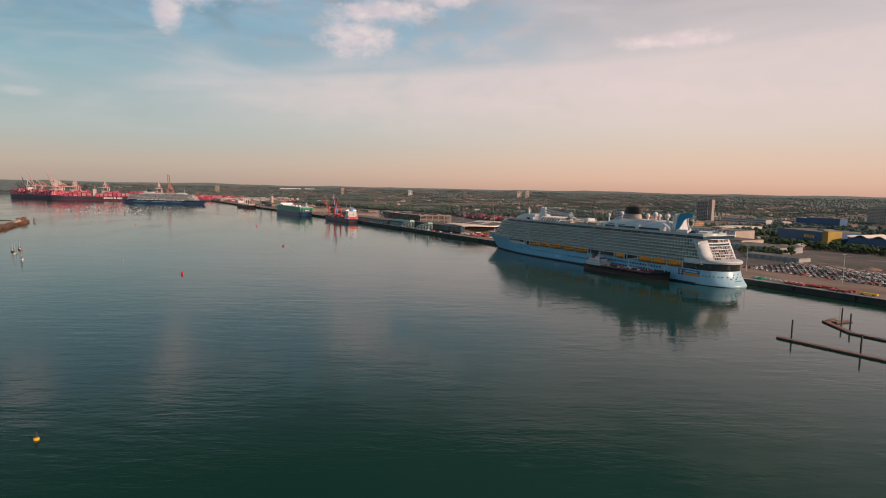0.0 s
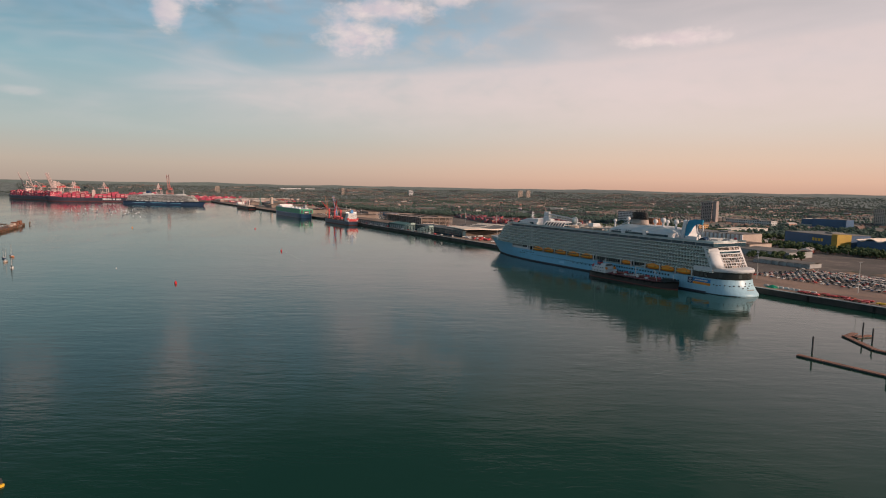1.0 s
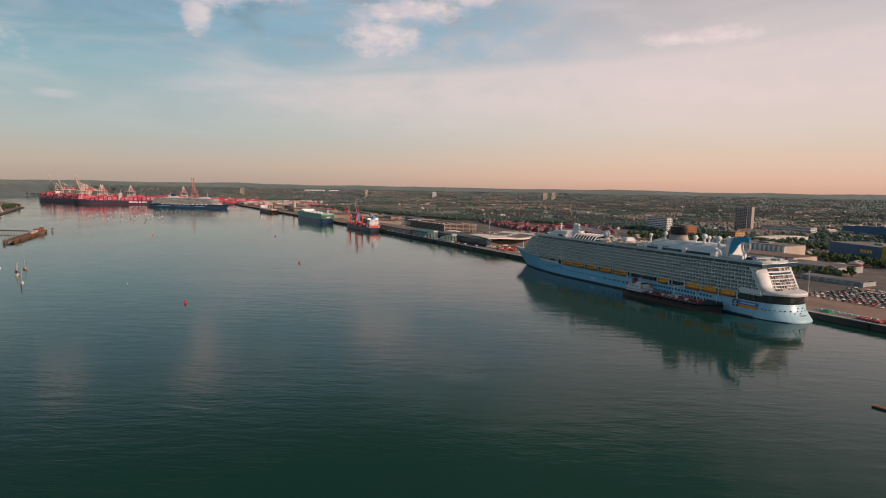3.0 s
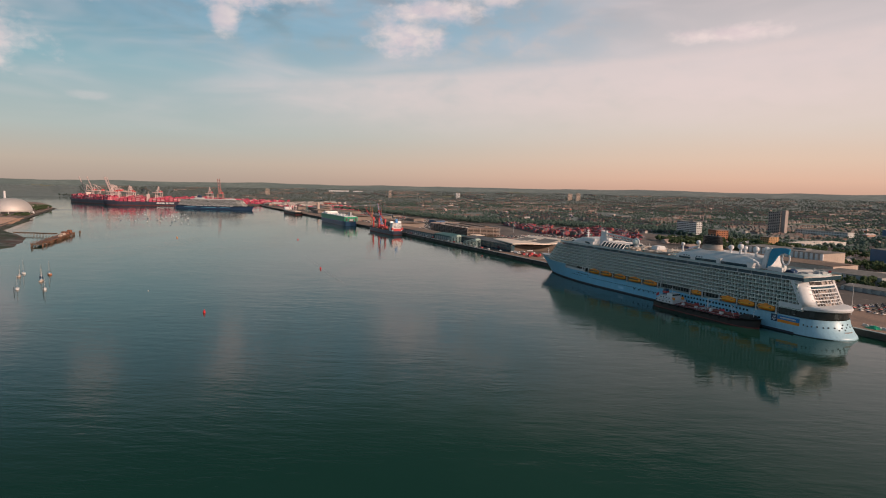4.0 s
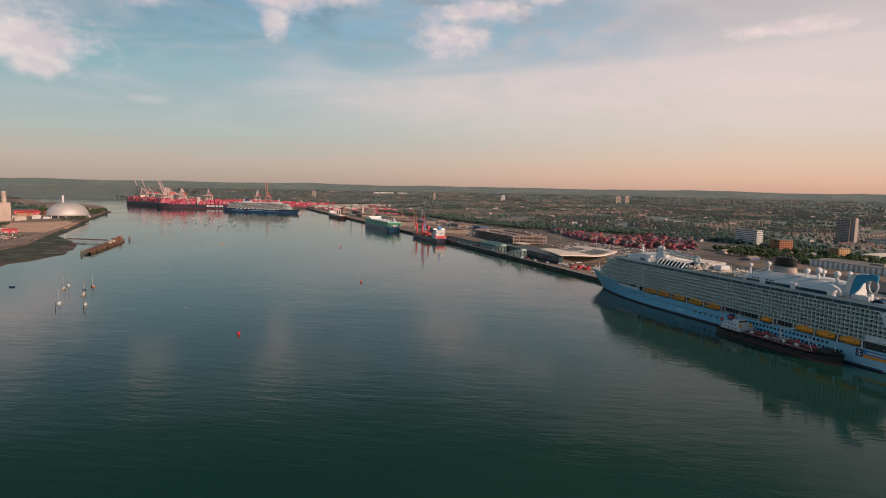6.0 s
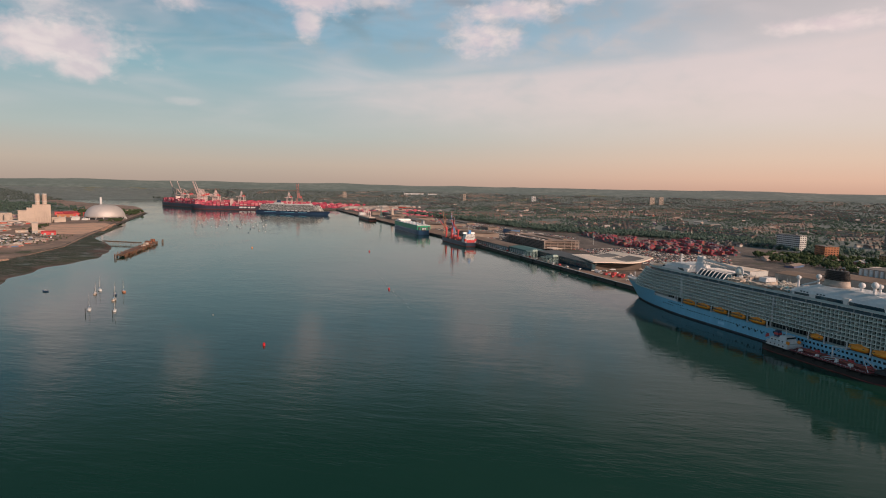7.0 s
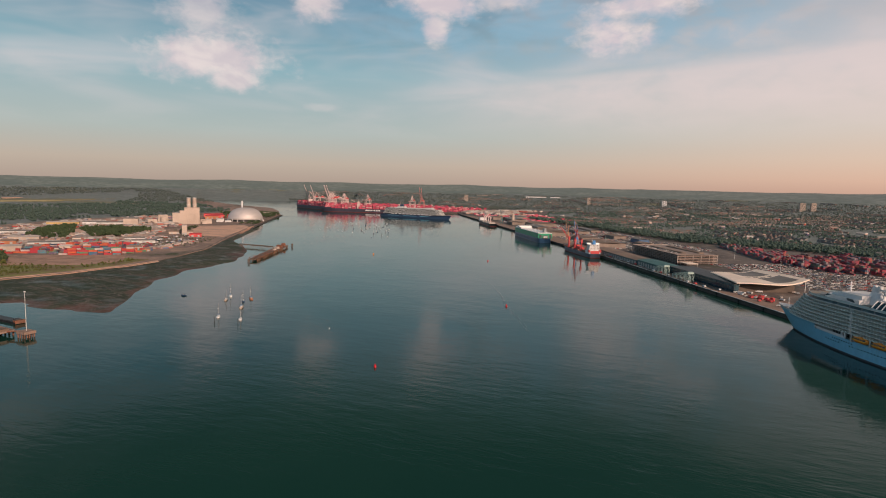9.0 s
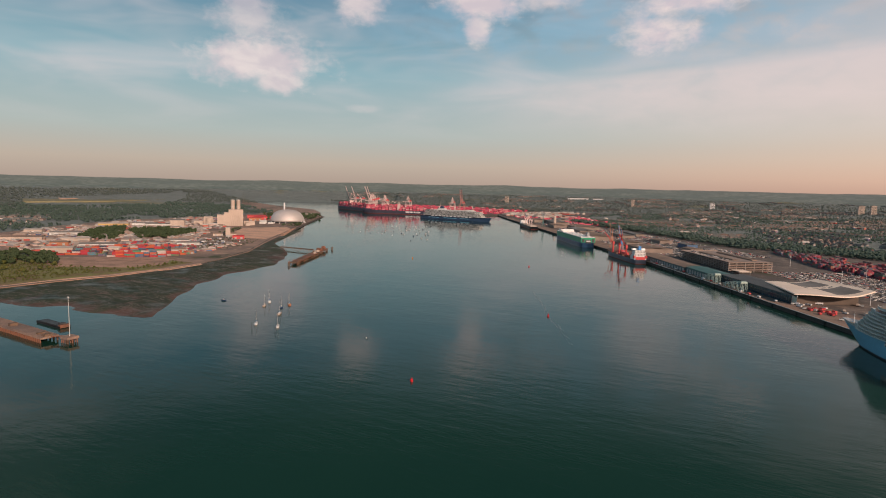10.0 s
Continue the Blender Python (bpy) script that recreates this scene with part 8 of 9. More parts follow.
def sailing_yacht(length, hull_mat, mast=True, label="", at=(0, 0), turn=0.0):
    owner = thing("yacht", label, "yacht", (at[0], at[1], 0), turn, "moored yachts")
    bm = mesh_bm()
    rings = []
    for w in np.linspace(0, 1, 9):
        b = length * 0.16 * (1 - max(0, (w - 0.45) / 0.55) ** 2.2) * (0.8 + 0.2 * min(1, w * 4))
        rings.append([(length * (w - 0.5), y, z) for y, z in ((-b, 1.1 + 0.3 * w), (-b * 0.85, 0.2), (-b * 0.3, -0.5), (b * 0.3, -0.5), (b * 0.85, 0.2), (b, 1.1 + 0.3 * w))])
    loft(bm, rings)
    part("hull", bm, hull_mat, owner, "", True)
    bm = mesh_bm()
    box(bm, -length * 0.15, length * 0.2, -length * 0.09, length * 0.09, 1.1, 1.9, top=(0.6, 0.2))
    part("cabin", bm, WHITE, owner)
    bm = mesh_bm()
    box(bm, -length * 0.12, length * 0.12, -length * 0.093, length * 0.093, 1.35, 1.65)
    part("cabin_window", bm, GLASS, owner)
    if mast:
        bm = mesh_bm()
        tube(bm, (length * 0.08, 0, 1.4), (length * 0.08, 0, length * 1.28), 0.14, 0.09, 6)
        tube(bm, (length * 0.08, 0, 2.6), (-length * 0.38, 0, 2.7), 0.16, 0.16, 6)
        for y in (-1, 1):
            beam(bm, (length * 0.08, 0, length * 0.75), (length * 0.08, y, length * 0.75), 0.06)
        part("mast", bm, PALE_GREY, owner)
        bm = mesh_bm()
        for a in ((length * 0.5, 0, 1.4), (-length * 0.5, 0, 1.2), (length * 0.08, length * 0.14, 1.2), (length * 0.08, -length * 0.14, 1.2)):
            tube(bm, a, (length * 0.08, 0, length * 1.26), 0.03, 0.03, 4)
        part("rigging", bm, DARK, owner)
        bm = mesh_bm()
        tube(bm, (length * 0.05, 0, 2.95), (-length * 0.36, 0, 2.95), 0.24, 0.2, 7)
        part("furled_sail", bm, BLUE if length > 10 else CREAM, owner)
    return owner


for x, y, l, mat, text in ((-415, 541, 10.5, WHITE, "white sailing yacht on a mooring"), (-391, 543, 9.5, WHITE, "white sailing yacht with bare mast on a mooring"), (-426, 583, 10.5, CREAM, "cream sailing yacht on a mooring"),
                           (-446, 607, 9.5, NAVY, "dark hulled sailing yacht on a mooring"), (-449, 622, 10.5, BRICK, "orange hulled sailing yacht on a mooring"), (-466, 604, 9.0, CREAM, "pale sailing yacht on a mooring"), (-477, 622, 11.0, WHITE, "white sailing yacht with a tall mast")):
    sailing_yacht(l, mat, True, text, (x, y), 128 + rng.uniform(-12, 12))
sailing_yacht(5.5, NAVY, False, "small dark blue motor boat on a mooring", (-521, 600), 200)
for x, y in ((-405, 526), (-380, 528)):
    bm = mesh_bm()
    tube(bm, (0, 0, -2), (0, 0, 5.0), 0.28, 0.28, 8)
    tagged(put(part("marker_pole", bm, DARK), (x, y, 0)), "dark mooring pole standing in the water", "pole", "mooring poles")
far = np.random.default_rng(17)
for k in range(46):
    w, h = far.uniform(0, 1), far.uniform(0, 1)
    x = (-905 + 255 * w) * (1 - h) + (-1105 + 215 * w) * h + far.normal(0, 10)
    y = (1385 - 40 * w) * (1 - h) + (1800 - 60 * w) * h + far.normal(0, 14)
    sailing_yacht(far.uniform(6, 9), WHITE if far.random() < 0.75 else NAVY, far.random() < 0.7, "small yacht on the far moorings", (x, y), 140 + far.uniform(-14, 14))


def can_buoy(x, y, size, mat, label, topmark=False):
    owner = thing("buoy", label, "buoy", (x, y, 0), 0, "channel buoys")
    bm = mesh_bm()
    tube(bm, (0, 0, -0.5 * size), (0, 0, 0.35 * size), 0.62 * size, 0.62 * size, 14)
    if not topmark:
        tube(bm, (0, 0, 0.35 * size), (0, 0, 1.0 * size), 0.62 * size, 0.58 * size, 14)
    tube(bm, (0, 0, (0.35 if topmark else 1.0) * size), (0, 0, (0.5 if topmark else 1.2) * size), 0.6 * size, 0.4 * size, 14)
    part("float", bm, mat, owner)
    bm = mesh_bm()
    for a in range(4):
        beam(bm, (0.4 * size * math.cos(a * 1.57 + 0.8), 0.4 * size * math.sin(a * 1.57 + 0.8), 0.45 * size), (0.15 * size * math.cos(a * 1.57 + 0.8), 0.15 * size * math.sin(a * 1.57 + 0.8), 1.3 * size), 0.07 * size)
    tube(bm, (0, 0, 0.7 * size), (0, 0, 1.25 * size), 0.3 * size, 0.3 * size, 10)
    part("cage", bm, DARK if topmark else mat, owner)
    bm = mesh_bm()
    tube(bm, (0, 0, 1.3 * size), (0, 0, 1.7 * size), 0.2 * size, 0.2 * size, 10)
    part("topmark", bm, DARK if topmark else mat, owner)
    return owner


BUOY_RED = material("red_buoy_paint", (0.62, 0.015, 0.025, 1), 0.4, vary=0.15, grain=1.5, stain=0.4)
can_buoy(-213.7, 477.8, 1.45, BUOY_RED, "red can-shaped channel buoy on the river")
can_buoy(-198.6, 721.8, 1.5, BUOY_RED, "red can-shaped channel buoy on the river")
can_buoy(-341, 1066, 1.5, BUOY_RED, "red can-shaped channel buoy on the river")
can_buoy(-115, 162, 1.3, YELLOW, "yellow float buoy with a dark topmark", True)
can_buoy(-302.5, 553, 0.6, PALE_GREY, "small pale mooring buoy on the river")
can_buoy(-547, 1043, 1.5, ORANGE, "orange channel buoy on the river")

# old timber pier with its trestle
PIER = thing("timber_pier", "old reddish timber pier head on many piles", "pier", (-653, 856, 0), 0)
ax = Vector((-743 + 653, 1046 - 856, 0))
side = Vector((-ax.y, ax.x, 0)).normalized()
for k in range(14):
    a, b = ax * (k / 14), ax * ((k + 0.96) / 14)
    bm = mesh_bm()
    w = 6.5 if k > 1 else 5.0
    prism(bm, [tuple((a - side * w).xy), tuple((a + side * w).xy), tuple((b + side * w).xy), tuple((b - side * w).xy)][::-1], 3.2 if k > 2 else 2.8, 4.1)
    part("deck_bay", bm, RUST if k % 3 else TIMBER, PIER)
bm = mesh_bm()
tube(bm, (0, 0, -2), (0, 0, 3.6), 0.38, 0.34, 7)
pile = part("pile", bm, TIMBER, PIER)
pile.matrix_local = pose(0, 0, 0)
for k in range(1, 34):
    for w in (-6, 0, 6):
        p = ax * (k / 34) + side * w
        again(pile, PIER, (p.x, p.y, 0))
for k in range(0, 30):
    for w in (-6.9, 6.9):
        bm = mesh_bm()
        tube(bm, (0, 0, -2), (0, 0, 4.6 + 0.9 * ((k * 7) % 5) / 5 + (1.2 if k < 6 else 0.0)), 0.42, 0.36, 7)
        p = ax * (k / 30) + side * w
        part("fender_post", bm, TIMBER if k % 3 else RUST, PIER).matrix_local = pose(p.x, p.y, 0)
for k, w, l, h in ((0.72, 0, 7, 3.4), (0.84, 2, 10, 4.2), (0.93, -1, 6, 5.5), (0.6, -2, 4, 2.2)):
    bm = mesh_bm()
    p = ax * k + side * w
    box(bm, p.x - l / 2, p.x + l / 2, p.y - 3, p.y + 3, 4.1, 4.1 + h, top=(0.4, 0.4))
    part("pier_hut", bm, RUST if h > 4 else CREAM, PIER)
TRESTLE = thing("trestle", "slender dark trestle walkway to the pier", "trestle", (-742, 1012, 0))
bm = mesh_bm()
beam(bm, (0, 0, 4.2), (-82, 2, 4.2), 1.2)
for z in (5.3,):
    for y in (-0.8, 0.8):
        beam(bm, (0, y, z), (-82, y + 2, z), 0.12)
part("walkway", bm, TIMBER, TRESTLE)
for k in range(16):
    bm = mesh_bm()
    for y in (-1.1, 1.1):
        beam(bm, (-5.3 * k, y * 1.4, -1.5), (-5.3 * k, y, 4.1), 0.4)
    beam(bm, (-5.3 * k, -1.5, 0.8), (-5.3 * k, 1.3, 3.8), 0.25)
    part("bent", bm, TIMBER, TRESTLE)
for x, y in ((-743, 1069), (-738, 1062), (-651, 845)):
    bm = mesh_bm()
    for a in range(5):
        beam(bm, (1.6 * math.cos(a * 1.257), 1.6 * math.sin(a * 1.257), -2), (0.9 * math.cos(a * 1.257), 0.9 * math.sin(a * 1.257), 5.2), 0.5)
    box(bm, -1.2, 1.2, -1.2, 1.2, 4.6, 5.4)
    tagged(put(part("dolphin", bm, TIMBER), (x, y, 0)), "cluster of timber mooring piles", "dolphin")

# jetty with lamp mast near the west shore
JETTY = thing("concrete_jetty", "long brown jetty on close-set piles", "jetty", (-503, 411, 0), 176)
for k in range(16):
    bm = mesh_bm()
    box(bm, k * 14, k * 14 + 13.7, -6.5, 6.5, 3.0, 4.4)
    box(bm, k * 14, k * 14 + 13.7, 6.2, 6.5, 4.4, 4.8)
    box(bm, k * 14, k * 14 + 13.7, -6.5, -6.2, 4.4, 4.8)
    part("deck_bay", bm, CONCRETE, JETTY)
bm = mesh_bm()
box(bm, -0.55, 0.55, -0.45, 0.45, -2, 3.2)
leg = part("pile", bm, RUST, JETTY)
leg.matrix_local = pose(1.5, 6.3, 0)
for k in range(1, 76):
    again(leg, JETTY, (1.5 + 2.95 * k, 6.3, 0))
for k in range(0, 76, 2):
    again(leg, JETTY, (1.5 + 2.95 * k, -6.3, 0))
for x, l, h in ((4, 6, 1.6), (14, 3, 1.2), (60, 4, 2.2)):
    bm = mesh_bm()
    box(bm, x - l / 2, x + l / 2, -3, 3, 4.4, 4.4 + h, top=(0.3, 0.3))
    part("winch_house", bm, TIMBER, JETTY)
HEAD = thing("jetty_dolphin", "square concrete dolphin with a tall lamp mast", "dolphin", (-489, 418, 0))
bm = mesh_bm()
box(bm, -5, 5, -4.5, 4.5, 3.2, 5.2)
part("cap", bm, CONCRETE, HEAD)
for x in (-4, -1.4, 1.4, 4):
    for y in (-3.6, 0, 3.6):
        bm = mesh_bm()
        tube(bm, (x, y, -2), (x, y, 3.4), 0.5, 0.5, 8)
        part("pile", bm, RUST, HEAD)
bm = mesh_bm()
tube(bm, (0.5, 0, 5.2), (0.5, 0, 36), 0.3, 0.15, 10)
box(bm, -0.4, 1.4, -0.5, 0.5, 35.4, 36.4, top=(0.3, 0.2))
part("lamp_mast", bm, PALE_GREY, HEAD, "tall pale lamp mast")
bm = mesh_bm()
beam(bm, (-14, -6, 4.0), (-5, 0, 4.4), 0.9)
part("footbridge", bm, RUST, HEAD)
LIGHTER = thing("lighter", "low black work barge moored behind the jetty", "barge", (-557, 444, 0), 176)
bm = mesh_bm()
box(bm, -19, 19, -4.5, 4.5, -0.6, 1.8, top=(-1.0, 0))
part("hull", bm, BLACK, LIGHTER)
bm = mesh_bm()
box(bm, -17, 16, -3.6, 3.6, 1.8, 2.2)
box(bm, -17.5, -13, -2.5, 2.5, 2.2, 4.2, top=(0.3, 0.3))
part("deck_gear", bm, DARK, LIGHTER)
bm = mesh_bm()
box(bm, -20, -16.5, -4, 4, 0.4, 3.2)
part("bow_fender", bm, RUST, LIGHTER)

# thin line of foam that drifts past a buoy
r9 = np.random.default_rng(9)
bm = mesh_bm()
for k in range(150):
    w = k / 149
    x, y = -258 + 109 * w + 1.5 * math.sin(w * 9) + r9.normal(0, 0.9), 847 - 220 * w + r9.normal(0, 2)
    l = r9.uniform(0.2, 0.6)
    a = r9.uniform(0, 6.28)
    bm.faces.new([bm.verts.new((x + l * (1 + 0.3 * r9.normal()) * math.cos(a + t), y + l * 0.5 * math.sin(a + t) * (1 + 0.3 * r9.normal()), 0.03 + 0.02 * r9.random())) for t in np.linspace(0, 6.28, 7, False)])
tagged(part("foam_line", bm, material("pale_foam", (0.55, 0.55, 0.54, 1), 0.9, vary=0.3, grain=2.0)), "thin broken line of foam on the water", "foam", "", "stuff")


# ---------------------------------------------------------------- west bank: power station, dome, industry

STATION = thing("power_station", "tall cream concrete power station with two chimneys", "power station", (-1318, 1348, 3.2), 47)
for x0, x1, y0, y1, h in ((-34, -16, -14, 16, 30), (-16, -4, -14, 16, 36), (-4, 34, -12, 16, 44)):
    bm = mesh_bm()
    box(bm, x0, x1, y0, y1, 0, h)
    part("boiler_house", bm, CREAM, STATION)
    bm = mesh_bm()
    box(bm, x0 - 0.3, x1 + 0.3, y0 - 0.3, y1 + 0.3, h, h + 1.0)
    part("parapet", bm, CREAM, STATION)
bm = mesh_bm()
box(bm, -0.6, 0.6, -0.8, 0, 0, 43)
rib = part("wall_rib", bm, CREAM, STATION)
rib.matrix_local = pose(0, -12, 0)
for k in range(1, 6):
    again(rib, STATION, (5.6 * k, -12, 0))
for x in (7, 22):
    bm = mesh_bm()
    tube(bm, (x, 6, 44), (x, 6, 70), 5.4, 5.2, 16)
    chim = part("chimney", bm, CREAM, STATION, "stout cream chimney")
    bm = mesh_bm()
    tube(bm, (x, 6, 70), (x, 6, 72), 5.6, 5.4, 16)
    tube(bm, (x, 6, 52), (x, 6, 53), 5.6, 5.6, 16)
    part("chimney_rim", bm, PALE_GREY, chim)
for x0, x1, y0, y1, h in ((-70, -46, 10, 34, 24), (-62, -50, -6, 8, 22), (-96, -72, 20, 40, 12), (36, 66, 8, 30, 12), (40, 52, -10, 4, 9)):
    bm = mesh_bm()
    box(bm, x0, x1, y0, y1, 0, h, top=(0.5, 0.5))
    part("turbine_hall", bm, CREAM, STATION)

DOME = thing("incinerator", "silver domed incinerator with a slim white chimney", "incinerator", (-1288, 1545, 3.2), 47)
bm = mesh_bm()
rings = []
for k in range(14):
    a = math.pi / 2 * k / 13.5
    w = math.cos(a) ** 0.75
    rings.append([(51 * w * math.cos(t), 46 * w * math.sin(t), 6 + 35 * math.sin(a) ** 1.05) for t in np.linspace(0, 2 * math.pi, 36, False)])
loft(bm, rings)
part("dome", bm, SILVER, DOME, "silver ribbed dome", True)
bm = mesh_bm()
prism(bm, [(47 * math.cos(t), 42 * math.sin(t)) for t in np.linspace(0, 2 * math.pi, 36, False)], 0, 6.5)
part("base_wall", bm, DARK, DOME, "dark recessed base wall")
for k in range(18):
    bm = mesh_bm()
    t = 2 * math.pi * k / 18
    beam(bm, (54 * math.cos(t), 49 * math.sin(t), 0), (48.5 * math.cos(t), 43.5 * math.sin(t), 10), 1.4)
    part("buttress", bm, WHITE, DOME)
bm = mesh_bm()
tube(bm, (-6, 40, 0), (-6, 40, 60), 3.0, 2.6, 14)
part("chimney", bm, WHITE, DOME, "slim white chimney")
for x0, x1, y0, y1, h in ((-60, -44, -46, -36, 5), (-84, -66, -40, -28, 6), (-80, -62, -10, 4, 8)):
    bm = mesh_bm()
    box(bm, x0, x1, y0, y1, 0, h)
    part("outbuilding", bm, PALE_GREY, DOME)


OCHRE = material("faded_ochre_cladding", (0.52, 0.36, 0.14, 1), 0.65, vary=0.2, grain=0.5, stain=0.05)
UNIT_PALE = material("dusty_pale_roof", (0.50, 0.45, 0.41, 1), 0.7, vary=0.25, grain=0.4, stain=0.05)


def west_building(name, label, category, x, y, length, depth, h, wall, roof, gable=2.0, turn=47, z=3.2):
    owner = thing(name, label, category, (x, y, z), turn)
    bm = mesh_bm()
    box(bm, -length / 2, length / 2, -depth / 2, depth / 2, 0, h)
    part("wall", bm, wall, owner)
    bm = mesh_bm()
    q = [(-depth / 2 - 0.4, h - 0.1), (0, h + gable), (depth / 2 + 0.4, h - 0.1), (depth / 2 + 0.4, h + 0.25), (0, h + gable + 0.3), (-depth / 2 - 0.4, h + 0.25)]
    loft(bm, [[(a, b, c) for b, c in q] for a in (-length / 2 - 0.4, length / 2 + 0.4)])
    part("roof", bm, roof, owner)
    bm = mesh_bm()
    n = max(2, int(length / 12))
    box(bm, -2, 2, -0.12, 0.12, 0, min(4.5, h * 0.7))
    door = part("loading_door", bm, GREY, owner)
    door.matrix_local = pose(-length / 2 + length * 0.5 / n, -depth / 2, 0)
    for k in range(1, n):
        again(door, owner, (-length / 2 + length * (k + 0.5) / n, -depth / 2, 0))
    return owner


for x, y, l, d, h, wall, roof, text in ((-1046, 728, 46, 24, 8, CREAM, UNIT_PALE, "long white warehouse beside the container yard"), (-1075, 815, 60, 20, 6, PALE_GREY, ROOF_GREY, "white roofed warehouse in the west bank works"),
                                        (-1430, 895, 34, 22, 8, CREAM, UNIT_PALE, "cream shed with a pale roof"), (-1340, 912, 60, 16, 6, PALE_GREY, ROOF_GREY, "row of white sheds in the west bank works"),
                                        (-1490, 1120, 70, 18, 8, OCHRE, UNIT_PALE, "dull yellow fronted warehouse in the west bank works"), (-1450, 1180, 60, 18, 8, WHITE, ROOF_GREY, "white warehouse in the west bank works"),
                                        (-1375, 1222, 34, 26, 18, CREAM, ROOF_GREY, "tall cream mill building in the west bank works"), (-1400, 1200, 90, 20, 8, PALE_GREY, ROOF_GREY, "long white warehouse in the west bank works"),
                                        (-1062, 1104, 10, 10, 20, CREAM, UNIT_PALE, "small cream silo tower in the west bank works"), (-1090, 1120, 50, 14, 5, CREAM, ROOF_BROWN, "low cream yard building"),
                                        (-1436, 1560, 40, 18, 9, BRICK, RED, "red roofed shed in the west bank works"), (-1450, 1625, 80, 24, 9, RED, RED, "red clad warehouse in the west bank works"), (-1520, 1650, 60, 24, 9, RED, RED, "red clad warehouse in the west bank works"),
                                        (-985, 935, 40, 12, 5, PALE_GREY, ROOF_GREY, "white workshop in the yard"), (-1040, 960, 36, 12, 5, PALE_GREY, ROOF_GREY, "white workshop in the yard"), (-1150, 790, 30, 18, 6, BRICK, ROOF_BROWN, "brick house with brown roof"),
                                        (-1290, 800, 70, 26, 7, CREAM, ROOF_BROWN, "wide brown roofed works in the west bank works"), (-1200, 850, 50, 20, 6, CREAM, UNIT_PALE, "pale works building in the west bank works"), (-905, 850, 24, 10, 5, CREAM, ROOF_BROWN, "small cream boathouse by the shore"),
                                        (-870, 845, 12, 8, 4, BRICK, ROOF_BROWN, "small brick hut by the shore"), (-1010, 1085, 24, 12, 6, RED, RED, "red shed on the shore"), (-1500, 1890, 40, 16, 7, CREAM, UNIT_PALE, "pale boathouse at the river bend")):
    west_building("warehouse" if l > 26 else "outhouse", text, "building", x, y, l, d, h, wall, roof)

rng = np.random.default_rng(51)
industry = [(-990, 890), (-1080, 1010), (-1150, 1120), (-1290, 1240), (-1480, 1330), (-1640, 1290), (-1560, 1060), (-1460, 880), (-1280, 740), (-1100, 700), (-1010, 800)]
p = sow(rng, industry, 560)
houses("industrial_units", p, rng, "scattered pale industrial units with low roofs", (12, 9, 5), np.full(len(p), 3.2), [UNIT_WALL, UNIT_ROOF])
p = sow(rng, [(-1250, 1250), (-1380, 1420), (-1500, 1560), (-1640, 1500), (-1600, 1300), (-1400, 1200)], 90)
houses("industrial_units", p, rng, "works and tanks round the power station", (14, 10, 7), np.full(len(p), 3.2), [UNIT_WALL, UNIT_ROOF])
p = sow(rng, [(-1500, 700), (-1700, 1100), (-2100, 1300), (-2300, 900), (-1700, 550)], 160)
houses("village_houses", p, rng, "red roofed village houses among trees", (9, 8, 7.5), np.full(len(p), 3.2))
lot = sow(rng, [(-1000, 860), (-1010, 1000), (-1100, 980), (-1060, 860)], 110)
v, f = scatter(BOX_V, BOX_F, np.column_stack([lot, np.full(len(lot), 3.25)]), np.column_stack([rng.uniform(4, 9, 110), np.full(110, 2.2), rng.uniform(1.5, 3, 110)]), rng.uniform(0, 3, 110), rng)
skin("parked_vehicles", v, f, CAR_ISLES, "vans and boats parked in the shore yard", "vehicles", "stuff")
lot = sow(rng, [(-960, 1060), (-900, 860), (-930, 850), (-1090, 1010), (-1060, 1120)], 120)
v, f = scatter(BOX_V, BOX_F, np.column_stack([lot, np.full(len(lot), 3.25)]), np.column_stack([rng.uniform(4, 8, 120), np.full(120, 2.0), rng.uniform(1.4, 2.4, 120)]), rng.uniform(0, 3, 120), rng)
skin("parked_vehicles", v, f, CAR_ISLES, "cars parked along the shore road", "vehicles", "stuff")
lot = sow(rng, [(-1000, 700), (-850, 810), (-880, 880), (-1010, 950), (-1110, 900), (-1090, 720)], 210)
v, f = scatter(BOX_V, BOX_F, np.column_stack([lot, np.full(len(lot), 3.25)]), np.column_stack([rng.choice([6.1, 12.2, 12.2], 210), np.full(210, 2.5), rng.choice([2.6, 2.6, 5.2], 210)]), rng.choice([0.66, 2.23, 0.6], 210), rng)
skin("yard_containers", v, f, VIVID_BOXES, "loose containers and trailers across the west works", "containers", "stuff")
# rocks along the sand fill
p = np.array([(-1000 - 130 * w + n_, 1205 + 190 * w + m_) for w, n_, m_ in zip(rng.uniform(0, 1, 160), rng.normal(0, 3, 160), rng.normal(0, 3, 160))])
v, f = scatter(*ICO_1, np.column_stack([p, np.full(160, 2.6)]), rng.uniform(0.6, 1.8, (160, 3)), rng.uniform(0, 6, 160), rng, 0.2)
skin("shore_rocks", v, f, EARTH, "brown rubble along the sand fill", "rocks", "stuff")

# ---------------------------------------------------------------- trees and houses of the country round about


OPEN_FIELDS = [(-3305, 1842), (-3400, 2400), (-3490, 2974), (-2949, 2533), (-2640, 2150), (-2560, 1750), (-2700, 1560), (-2971, 1668)]


